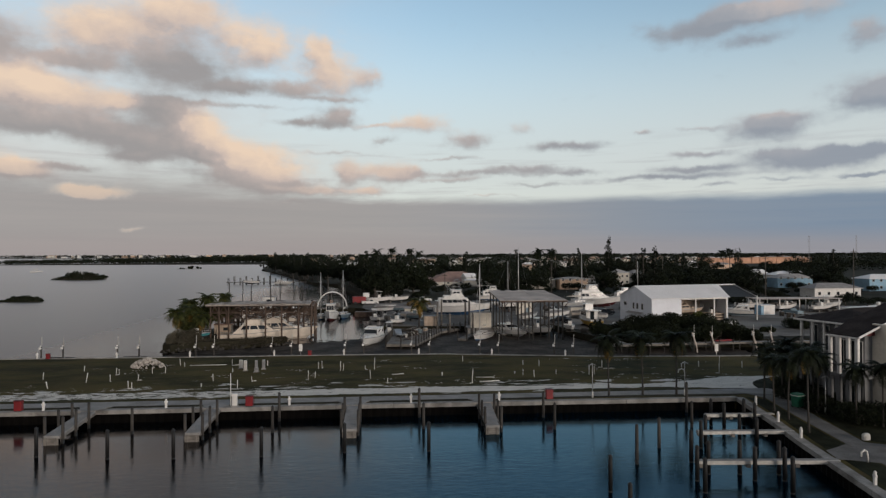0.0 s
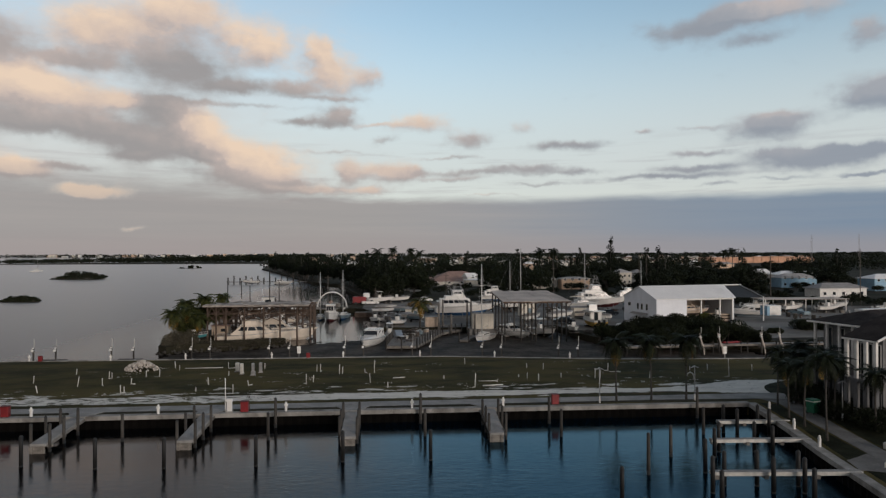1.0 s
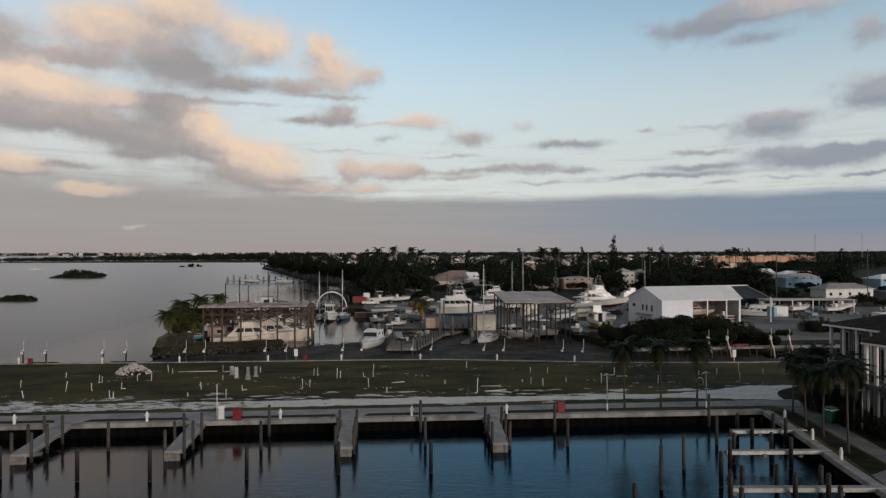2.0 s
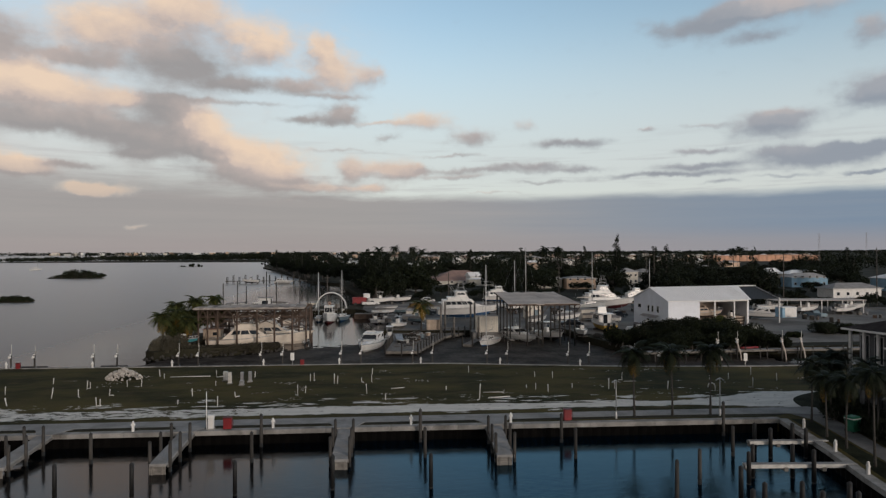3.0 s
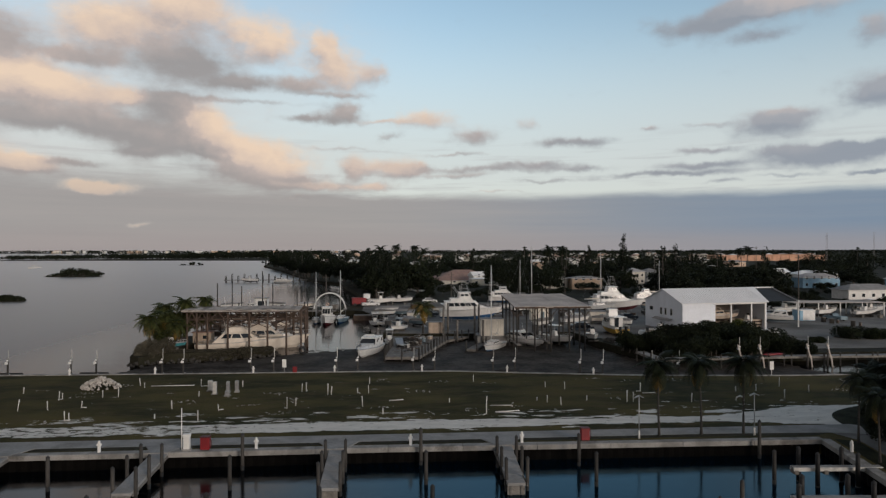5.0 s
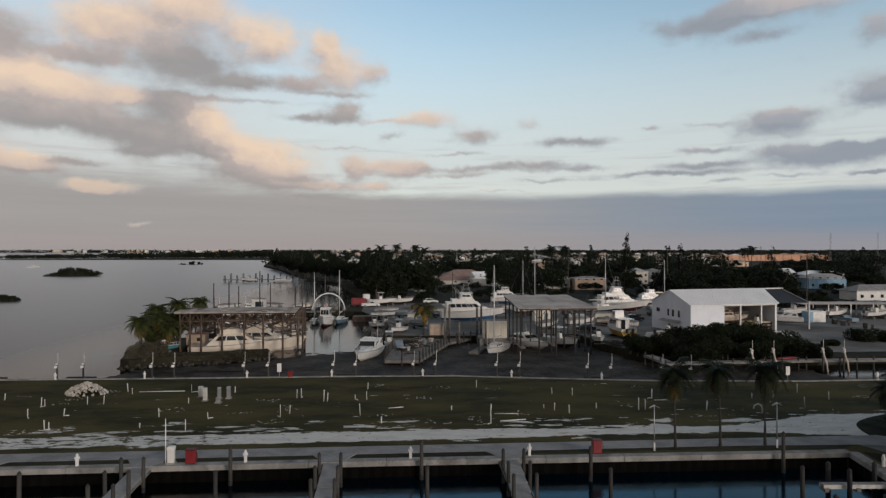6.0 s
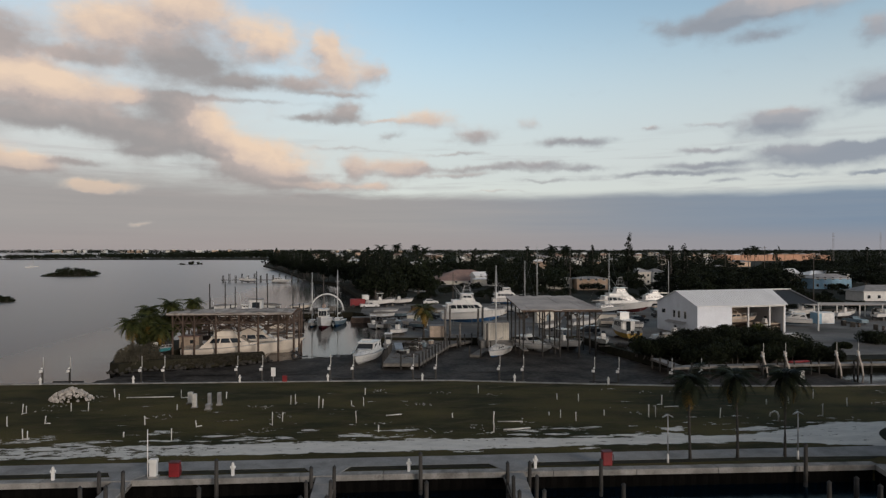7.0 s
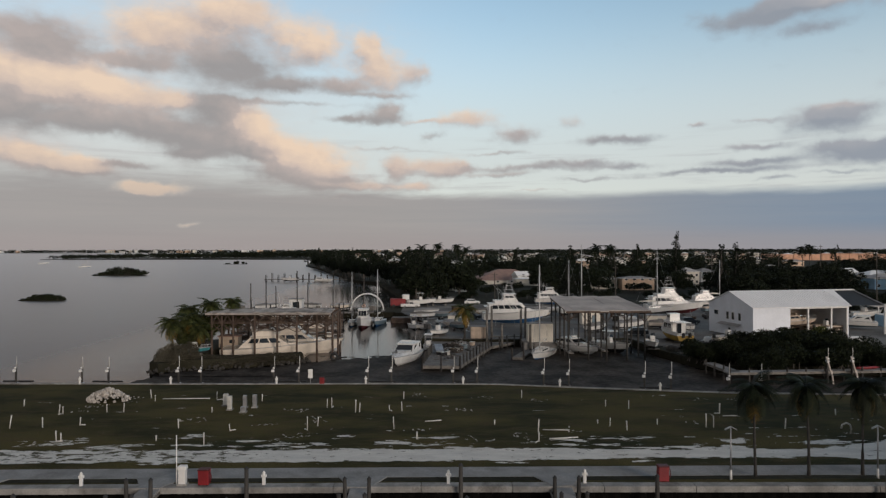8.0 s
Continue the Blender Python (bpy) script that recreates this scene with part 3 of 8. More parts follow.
def slab(name, poly, z0, z1, mat, label, category):
    me = sheet(poly, z0, z1)
    me.materials.append(mat)
    return structure(name, me, mat, label, category)


def strip(pts, w0, w1):
    """An outline along a line of points, w0 to its left and w1 to its right."""
    left, right = [], []
    for i, p in enumerate(pts):
        a, b = Vector(pts[max(i - 1, 0)]), Vector(pts[min(i + 1, len(pts) - 1)])
        d = (b - a).normalized()
        nrm = Vector((-d.y, d.x))
        left.append(tuple(Vector(p) + nrm * w0))
        right.append(tuple(Vector(p) - nrm * w1))
    return left + right[::-1]


WATERZ = -1.3

# ---- the water and the land ----
g = Geo()
rng = random.Random(3)
xs = [-4800, -1500, -500, -150, -60, 0, 60, 150, 500, 1500, 4800]
ys = [-800, -200, -60, 0, 60, 150, 500, 1500, 4800]
for j in range(len(ys) - 1):
    for i in range(len(xs) - 1):
        g.add([(xs[i], ys[j], WATERZ), (xs[i + 1], ys[j], WATERZ), (xs[i + 1], ys[j + 1], WATERZ), (xs[i], ys[j + 1], WATERZ)], [(0, 1, 2, 3)])
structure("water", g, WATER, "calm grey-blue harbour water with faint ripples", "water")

FAR_WALL = [(-110, 36.5), (-59.5, 36.0), (-30, 35.2), (-4, 34.8), (8.6, 34.2), (19, 31.9), (34.6, 28.9), (53, 27.4), (80, 27.6), (130, 28.5)]
FRONT = [(-110, -0.3), (0, -0.3), (38.3, -0.9)]
SIDE = [(38.3, -0.9), (36.25, -11.1), (34.65, -17.7), (32.3, -29.6), (29.0, -46), (23, -75)]
slab("ground", FRONT[:2] + SIDE + [(130, -75)] + FAR_WALL[::-1], -3.0, 0.0, LAWN, "thin dark grass on sandy ground between two seawalls", "ground")

# seawalls: a ribbed dark face under a concrete cap laid in sections


def seawall(name, line, label, inward, cap_w=0.85, cap_h=0.42, top=0.05, section=6.0):
    wall = thing(name, label, "seawall", kind="structure")
    face = Geo()
    rows = []
    s = 0.0
    for a, b in zip(line, line[1:]):
        a, b = Vector(a), Vector(b)
        L = (b - a).length
        n = max(1, round(L / 0.45))
        d = (b - a).normalized()
        nrm = Vector((-d.y, d.x)) * inward
        for i in range(n):
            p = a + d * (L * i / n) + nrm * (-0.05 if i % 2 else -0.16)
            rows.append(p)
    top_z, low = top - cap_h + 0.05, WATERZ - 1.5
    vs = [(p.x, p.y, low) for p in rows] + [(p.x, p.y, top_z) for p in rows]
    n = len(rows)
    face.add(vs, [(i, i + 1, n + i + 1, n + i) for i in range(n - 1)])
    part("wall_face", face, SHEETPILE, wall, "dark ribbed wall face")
    for a, b in zip(line, line[1:]):
        a, b = Vector(a), Vector(b)
        L = (b - a).length
        n = max(1, round(L / section))
        ang = math.degrees(math.atan2(b.y - a.y, b.x - a.x))
        d = (b - a).normalized()
        nrm = Vector((-d.y, d.x)) * inward
        gg = Geo().box((0, 0, 0), (L / n - 0.025, cap_w, cap_h), chamfer=0.03)
        me = gg.mesh("cap_section", CONCRETE)
        for i in range(n):
            c = a + d * (L * (i + 0.5) / n) + nrm * (cap_w / 2 - 0.24)
            ob = part("cap_section", me, CONCRETE, wall)
            ob.matrix_basis = pose(c.x, c.y, top - cap_h / 2, 0, 0, ang)
    return wall


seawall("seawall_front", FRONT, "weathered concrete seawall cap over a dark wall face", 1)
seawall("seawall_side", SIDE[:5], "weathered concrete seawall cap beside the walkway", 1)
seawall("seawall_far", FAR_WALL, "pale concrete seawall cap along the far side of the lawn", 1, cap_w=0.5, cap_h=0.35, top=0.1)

slab("path", [(-110, 1.45), (30, 1.45), (40.2, 1.0), (43.4, 0.2), (44.6, 3.0), (44, 3.6), (-110, 3.6)], -0.2, 0.03, WALKWAY, "pale concrete walkway along the seawall", "path")
slab("path_side", [(40.3, 0.94), (41.2, -1.5), (39.3, -11), (37.9, -19), (36.2, -29), (33, -46), (35.0, -46), (38.0, -29), (39.7, -19), (41.2, -11), (43.3, -2), (43.38, 0.16)], -0.2, 0.03, PAVING, "dark worn paved path between verge and house", "path")
slab("ground_strip", [(-110, 0.66), (30, 0.66), (38.6, 0.3), (40.0, 0.95), (30, 1.44), (-110, 1.44)], -0.2, 0.015, EARTH, "strip of dark bare soil between walkway and seawall", "ground")


def rounded(poly, times=2):
    """The outline with its corners cut, smooth enough to look natural."""
    for _ in range(times):
        out = []
        for (ax, ay), (bx, by) in zip(poly, poly[1:] + poly[:1]):
            out += [(ax * 0.75 + bx * 0.25, ay * 0.75 + by * 0.25), (ax * 0.25 + bx * 0.75, ay * 0.25 + by * 0.75)]
        poly = out
    return poly


slab("ground_verge", [(39.3, -0.9), (40.9, -1.9), (39.0, -11), (37.7, -19), (36.0, -29), (32.8, -46), (30.2, -46), (33.5, -29.6), (35.8, -17.7), (37.4, -11.1)], -0.2, 0.012, DARKGRASS, "dark grass verge between seawall and walkway", "ground")
slab("ground_bed", rounded([(43.0, 2.0), (44.0, 6.6), (46.6, 9.2), (52, 11.5), (62, 12), (62, -20.5), (46, -20.6), (41.4, -19.0), (40.1, -18.0), (41.5, -11), (43.6, -2.2)]), -0.2, 0.016, DARKGRASS, "dark planted ground before the house", "ground")
slab("path_plaza", [(35.0, -20.6), (36.4, -19.9), (37.6, -19.2), (39.6, -18.6), (41.0, -19.6), (46, -21), (52, -26), (50, -30), (44, -27.5), (39.5, -25.6), (36.8, -24.0), (35.2, -23.2), (34.4, -22.9)], -0.2, 0.024, PAVING, "worn grey concrete forecourt beside the walkway", "path")

# land across the channel
YARD_SHORE = [(-0.5, 100), (-1.5, 76), (8.0, 74.2), (22.5, 74.2), (36.5, 75.5), (37.5, 62), (40.6, 50), (43, 46.5), (60, 45.2), (80, 46), (130, 47), (400, 60)]
slab("ground_mainland", [(-56, 127), (-10, 127), (-2, 118)] + YARD_SHORE + [(900, 60), (4600, 400), (4600, 4600), (300, 4600), (-160, 2500), (-200, 1500), (-150, 760), (-128, 620), (-96, 512), (-42, 304), (-26, 277), (-9, 174), (-12, 141), (-56, 139)],
     -3.0, 0.0, EARTH, "dark overgrown ground of the far bank", "ground")
slab("ground_yard", [(0, 99), (-1, 76.6), (8.0, 74.8), (22.5, 74.8), (36.5, 76), (39, 66), (58, 62), (66, 58), (70, 50), (170, 51), (170, 108), (100, 128), (60, 150), (20, 152), (-8, 150), (-8, 127)], -0.2, 0.02, YARD, "grey gravel boatyard ground", "ground")
slab("ground_spit", [(-40.6, 50.5), (-38.9, 49.4), (-36.5, 52.4), (-28, 53.8), (-19.8, 58.2), (-20.5, 60.0), (-29, 57), (-35.5, 57.5), (-34.5, 66), (-35, 76), (-42, 74), (-43, 62), (-41.2, 54)], -3.0, 0.1, EARTH, "dark earth spit in front of the covered slip", "ground")

# a mat of dark drifting weed lies on the channel, ragged where it meets the open bay and the inner basin
WEED_EDGE = [(-41.5, 37.0), (-40.0, 41.0), (-39.2, 45.0), (-37, 50), (-28, 52), (-19, 57.5), (-14.6, 61.0), (-10.5, 61.8), (-7.0, 63.6), (-3.5, 67.5), (0.5, 72), (8, 74.6), (22.5, 74.6), (37, 76), (40, 50), (47, 46), (62, 45.5), (63, 36), (66, 27)]
wr0 = random.Random(8)
ragged = []
for (ax, ay), (bx, by) in zip(WEED_EDGE, WEED_EDGE[1:]):
    n = max(1, int(math.hypot(bx - ax, by - ay) / 0.5))
    for i in range(n):
        f = i / n
        ragged.append((ax + (bx - ax) * f + wr0.gauss(0, 0.3), ay + (by - ay) * f + wr0.gauss(0, 0.35)))
slab("water_weed", ragged + [(66, 26.5), (53, 27.0), (34.6, 28.5), (19, 31.5), (8.6, 33.8), (-4, 34.4), (-30, 34.8), (-44, 35.2)], WATERZ - 0.05, WATERZ + 0.012, WEED, "dark drifting weed covering the channel water", "water")
for i in range(36):
    a = wr0.choice(WEED_EDGE[4:11])
    cx, cy = a[0] + wr0.gauss(0, 2.0), a[1] + abs(wr0.gauss(0, 1.2))
    rad = wr0.uniform(0.15, 0.6)
    pts = [(cx + rad * 1.8 * math.cos(TAU * k / 9) * wr0.uniform(0.7, 1.2), cy + rad * math.sin(TAU * k / 9) * wr0.uniform(0.7, 1.2)) for k in range(9)]
    slab("water_weed_patch", pts, WATERZ - 0.05, WATERZ + 0.01, WEED, "small patch of dark drifting weed", "water")


# ---- the near basin: finger piers, piles, pedestals ----
def pile(x, y, top, dark=False, r=0.15, lean=(0.0, 0.0), name="mooring_pile", group="mooring piles in the basin", label="", mat=None):
    """A round pile with a wet foot and a cone cap."""
    t = thing(name, label or ("black-wrapped round mooring pile standing in the water" if dark else "weathered grey wooden mooring pile standing in the water"), "pile", x, y, 0, 0, group)
    h = top
    lx, ly = lean
    at = lambda z: (lx * z, ly * z, z)
    tide = WATERZ + (0.35 if not dark else 0.1)
    part("shaft", Geo().tube([at(tide), at(h * 0.4), at(h)], [r, r * 0.97, r * 0.93], 10), mat or (DARKPILE if dark else PILEWOOD), t, smooth=True)
    part("wet_foot", Geo().tube([at(-4.0), at(tide)], [r * 1.05, r * 1.02], 10), WET, t, "dark wet foot", smooth=True)
    part("cap", Geo().rod(at(h), at(h + 0.16), r * 1.12, 0.02, 10), BLACK, t, "black cone cap")
    return t


def finger_pier(x, y_end, w=1.35, skew=0.0, root_w=3.6):
    t = thing("finger_pier", "narrow grey concrete finger pier with a timber end", "pier", x, 0, 0, 0, "finger piers")
    L, drop = -y_end, 0.058
    deck = Geo()
    n = 5
    for i in range(n):
        y0, y1 = -0.3 - (L - 0.3) * i / n, -0.3 - (L - 0.3) * (i + 1) / n
        deck.v.clear(), deck.f.clear()
        ym = (y0 + y1) / 2
        deck.box((skew * ym, ym, -0.1 + drop * ym), (w, abs(y1 - y0) - 0.02, 0.24), chamfer=0.02, m=Matrix.Rotation(math.atan(drop), 4, "X"))
        part("deck_slab", deck, WALKWAY, t)
    part("root_slab", Geo().prism([(-root_w / 2, 1.5), (-w / 2, -0.6), (w / 2, -0.6), (root_w / 2, 1.5)], -0.2, 0.075), WALKWAY, t, "splayed concrete apron at the walkway")
    e = y_end
    cx = skew * e
    for i in range(5):
        part("end_board", Geo().box((cx, e - 0.05, -0.26 + drop * e - i * 0.16), (w * 0.98, 0.06, 0.15), chamfer=0.01), TIMBER, t, "grey horizontal board")
    for sx in (-1, 1):
        part("end_post", Geo().box((cx + sx * w * 0.3, e - 0.12, -0.75 + drop * e), (0.12, 0.1, 1.2)), TIMBER, t)
        part("waler", Geo().box((sx * (w / 2 + 0.03) + cx * 0.5, e / 2, -0.26 + drop * e / 2), (0.07, L - 0.5, 0.2), m=Matrix.Rotation(math.atan(drop), 4, "X")), TIMBER, t, "dark edge beam")
    for k in range(3):
        yy = -2.2 - k * (L - 3.4) / 2
        part("cross_beam", Geo().box((skew * yy, yy, -0.45 + drop * yy), (w + 0.1, 0.25, 0.3)), TIMBER, t)
    return t


for px, pe, sk in ((-31.4, -8.2, 0.0), (-18.8, -8.3, 0.0), (-4.25, -8.4, 0.0), (9.9, -8.4, 0.05), (-45.5, -8.4, 0.0)):
    finger_pier(px, pe, skew=sk)
    for side in (-1, 1):
        for k, yy in enumerate((-2.3, -5.1, -7.7)):
            pile(px + side * 0.80 + sk * yy * 0.6, yy, 1.22 - 0.05 * k, r=0.14, group="finger pier piles", lean=(0.01 * side, 0), label="grey wooden pile with a dark cone cap beside a finger pier")

for px, py, top, dark in ((-30.9, -11.8, 1.15, True), (-24.5, -13.0, 1.1, True), (-18.9, -13.4, 1.15, True), (-11.5, -13.5, 1.15, True), (-4.4, -13.0, 1.2, True), (3.0, -13.3, 1.2, True),
                          (15.6, -24.6, 1.3, True), (15.0, -30.2, 1.2, True),
                          (-25.4, -5.0, 1.2, False), (-11.85, -5.8, 1.2, False), (-11.9, -1.3, 1.6, False), (2.75, -1.1, 1.7, False), (2.95, -5.8, 1.2, False),
                          (15.9, -2.4, 1.3, False), (15.9, -7.2, 1.2, False), (19.9, -18.6, 1.9, False), (23.6, -14.3, 1.3, False), (32.0, -1.7, 1.9, False), (29.7, -7.8, 1.2, False)):
    pile(px, py, top, dark, 0.16 if dark else 0.15)

# the lift slips at the side wall: white beams on pairs of piles
for (x0, y0), (x1, y1) in (((31.0, -8.0), (37.9, -8.4)), ((27.3, -14.0), (36.0, -14.6)), ((23.2, -22.2), (34.3, -23.1))):
    t = thing("lift_beam", "long white-painted timber catwalk beam on piles", "beam", x0, y0, 0, math.degrees(math.atan2(y1 - y0, x1 - x0)), "lift slip beams")
    L = math.hypot(x1 - x0, y1 - y0)
    part("walk_board", Geo().box((L / 2, 0, 0.0), (L, 0.5, 0.16), chamfer=0.02), WALKWAY, t)
    part("side_beam", Geo().box((L / 2, -0.27, -0.08), (L, 0.06, 0.28)), PVC, t, "white side board")
    part("side_beam", Geo().box((L / 2, 0.27, -0.08), (L, 0.06, 0.28)), WHITE, t, "white side board")
    for f in (0.03, 0.36, 0.7):
        part("bracket", Geo().box((L * f, 0, -0.3), (0.3, 0.7, 0.3)), TIMBER, t)
for px, py, top in ((31.9, -7.4, 1.3), (32.6, -8.7, 1.2), (35.2, -7.7, 1.3), (35.6, -9.0, 1.2), (28.4, -13.3, 1.2), (27.3, -14.7, 1.1), (31.5, -13.6, 1.25), (32.4, -14.9, 1.2),
                    (24.6, -21.5, 1.2), (23.0, -22.9, 1.3), (27.0, -21.8, 1.3), (27.4, -23.3, 1.2), (30.0, -22.2, 1.3), (29.6, -23.6, 1.2), (22.4, -25.4, 1.1), (28.6, -26.2, 1.3), (24.6, -18.5, 1.3)):
    pile(px, py, top, True, r=0.17, group="lift slip piles", label="dark grey wooden pile of the boat lift slip")


def pedestal(x, y, z=0.05, rz=0.0, s=1.0, group="white power pedestals on the near quay"):
    """A dock power pedestal: base, body, socket hoods and a lamp head."""
    t = thing("power_pedestal", "white plastic dock power pedestal on the seawall cap", "pedestal", x, y, z, rz, group)
    part("body", Geo().box((0, 0, 0.36 * s), (0.27 * s, 0.24 * s, 0.72 * s), chamfer=0.03), WHITE, t)
    for sx in (-1, 1):
        part("socket_hood", Geo().box((sx * 0.17 * s, 0, 0.76 * s), (0.12 * s, 0.2 * s, 0.2 * s), chamfer=0.03), WHITE, t)
    part("head", Geo().rod((0, 0, 0.72 * s), (0, 0, 0.98 * s), 0.13 * s, 0.12 * s, 12), WHITE, t, smooth=True)
    part("cap", Geo().rod((0, 0, 0.98 * s), (0, 0, 1.16 * s), 0.15 * s, 0.04 * s, 12), WHITE, t, "domed white cap", smooth=True)
    return t


for px in (-36.1, -23.8, -11.05, 1.92, 11.55):
    pedestal(px, 0.0, rz=(px * 37) % 20 - 10, s=0.84)
for px, py in ((38.0, -4.8), (36.3, -11.6), (35.0, -17.1), (32.9, -28.6)):
    pedestal(px + 0.15, py, rz=80, s=0.84, group="white power pedestals on the side quay")


def utility_cabinet(x, y):
    t = thing("utility_cabinet", "white metal utility cabinet with a tall thin pole", "cabinet", x, y, 0.05)
    part("plinth", Geo().box((0, 0, 0.06), (0.7, 0.5, 0.12)), CONCRETE, t)
    part("body", Geo().box((0, 0, 0.62), (0.5, 0.4, 1.0), chamfer=0.02), WHITE, t)
    part("door", Geo().box((0.02, -0.21, 0.58), (0.38, 0.02, 0.8), chamfer=0.01), GEL, t, "paler door panel")
    part("hood", Geo().box((0, 0, 1.24), (0.6, 0.48, 0.24), chamfer=0.04), WHITE, t, "wider white hood")
    part("pole", Geo().rod((-0.42, 0, 0), (-0.42, 0, 3.5), 0.045, 0.035, 8), WHITE, t, "tall thin white pole", smooth=True)
    return t


utility_cabinet(-16.75, 0.05)


def red_bin(x, y, name="red_fire_cabinet", label="red painted fire hose cabinet with a hose loop", s=1.0):
    t = thing(name, label, "cabinet", x, y, 0.05, 0, "red fire cabinets")
    part("body", Geo().box((0, 0, 0.55 * s), (0.74 * s, 0.55 * s, 1.0 * s), chamfer=0.04), RED, t)
    part("lid", Geo().box((0, 0, 1.08 * s), (0.80 * s, 0.62 * s, 0.08 * s), chamfer=0.02), DARKRED, t, "darker red lid")
    for sx in (-0.26, 0.26):
        part("foot", Geo().box((sx * s, 0, 0.04), (0.12, 0.5 * s, 0.08)), BLACK, t)
    part("hose", Geo().tube([(0.40 * s + 0.12 * math.sin(a), -0.1, 0.55 * s - 0.35 * s * math.cos(a)) for a in [math.pi * i / 8 for i in range(9)]], [0.03] * 9, 6), DARKRED, t, "dark hose loop", smooth=True)
    return t


red_bin(-15.25, 0.1)
red_bin(17.2, 0.3)
red_bin(-38.6, 0.1)
red_bin(-12.9, 34.9, s=0.75)
red_bin(-52.9, 35.6, s=0.75)


def lamp_post(x, y, h=3.7):
    t = thing("lamp_post", "slim grey lamp post with a flat cross arm head", "lamp post", x, y, 0, 0, "lamp posts by the walkway")
    part("base", Geo().rod((0, 0, 0), (0, 0, 0.7), 0.09, 0.08, 10), WHITE, t, "white base sleeve", smooth=True)
    part("pole", Geo().rod((0, 0, 0.6), (0, 0, h), 0.055, 0.045, 8), METAL, t, smooth=True)
    for sx in (-1, 1):
        part("arm", Geo().add([(0, -0.09, h + 0.14), (0, 0.09, h + 0.14), (sx * 0.42, 0.09, h - 0.08), (sx * 0.42, -0.09, h - 0.08), (0, -0.09, h + 0.06), (0, 0.09, h + 0.06), (sx * 0.42, 0.09, h - 0.14), (sx * 0.42, -0.09, h - 0.14)], [(0, 1, 2, 3), (7, 6, 5, 4), (0, 3, 7, 4), (1, 5, 6, 2), (2, 6, 7, 3), (0, 4, 5, 1)]), METAL, t, smooth=True)
    return t


for px, py in ((22.2, 0.6), (32.9, 0.7), (43.0, -9.0)):
    lamp_post(px, py)

# ---- the lawn: capped pipes, a heap of rock, electric boxes ----
PIPES_WEST = ((-38.5, 15.3, 1.2), (-36.9, 20.6, 0.9), (-36.5, 20.6, 0.7), (-35.8, 15.9, 0.8), (-32.5, 16.2, 0.7), (-31.7, 10.9, 0.9), (-31.3, 10.9, 0.7), (-32.4, 21.2, 0.8), (-30.7, 21.2, 0.9),
              (-30.6, 27.6, 0.9), (-29.6, 26.2, 0.6), (-22.8, 15.1, 0.8), (-18.6, 9.7, 1.0), (-23.2, 11.1, 0.4), (-17.7, 14.0, 0.6), (-17.9, 26.0, 0.7), (-23.1, 26.9, 0.8))
PIPES_MIDDLE = ((-21.7, 21.0, 0.5), (-9.8, 22.7, 1.0), (-10.3, 22.7, 0.9), (-7.1, 20.8, 1.2), (-6.7, 20.8, 0.9), (-10.0, 15.5, 0.8), (-10.7, 14.1, 1.2), (-2.8, 14.4, 1.1), (-2.5, 26.8, 0.7),
                (-2.4, 21.2, 0.9), (-3.7, 21.4, 0.5), (-0.6, 11.1, 0.6), (9.9, 10.2, 0.8), (10.3, 13.2, 1.1), (6.6, 15.8, 0.4), (10.6, 26.9, 0.8), (18.9, 22.8, 0.6))
PIPES_EAST = ((21.0, 21.7, 0.8), (17.3, 15.0, 0.7), (18.5, 13.6, 0.8), (21.9, 15.5, 0.5), (26.1, 14.5, 1.2), (26.8, 14.5, 1.0), (29.5, 19.5, 1.0), (33.1, 13.8, 0.9), (40.8, 18.8, 0.5),
              (43.3, 18.8, 0.7), (16.4, 16.0, 0.3), (-45.0, 18.0, 0.9), (-41.5, 12.0, 0.8), (-42.5, 24.0, 0.7), (43.6, 13.5, 1.2), (47.5, 21.0, 1.0), (49.0, 17.5, 0.8))
prng = random.Random(11)
for px, py, h in PIPES_WEST + PIPES_MIDDLE + PIPES_EAST:
    t = thing("capped_pipe", "short white plastic pipe stub standing in the grass", "pipe", px, py, 0, prng.uniform(0, 360), "white pipe stubs on the lawn")
    lx = prng.gauss(0, 0.10) * h
    r = prng.uniform(0.04, 0.062)
    part("pipe", Geo().rod((0, 0, -0.1), (lx, 0, h), r, r, 10), PVC, t, smooth=True)
    part("pipe_cap", Geo().rod((lx, 0, h - 0.02), (lx * 1.05, 0, h + 0.06), r * 1.25, r * 1.1, 10), PVC, t)
    if prng.random() < 0.2:
        part("elbow", Geo().tube([(0.0, 0, 0.06), (0.25, 0.05, 0.07), (0.5, 0.1, 0.05)], [0.05, 0.05, 0.05], 8), PVC, t, "length of pipe lying on the ground", smooth=True)

for px, py, L, rz in ((-26.5, 27.0, 5.2, 0), (0.8, 17.0, 1.6, 10), (12.0, 13.6, 2.4, -5), (12.2, 11.0, 2.6, 8), (-22.4, 26.6, 1.2, 20), (30.1, 18.4, 1.5, 0)):
    t = thing("loose_pipe", "long pale plastic pipe lying on the grass", "pipe", px, py, 0.07, rz, "pipes lying on the lawn")
    part("tube", Geo().rod((-L / 2, 0, 0), (L / 2, 0, 0.02), 0.055, 0.055, 10), PVC, t, smooth=True)

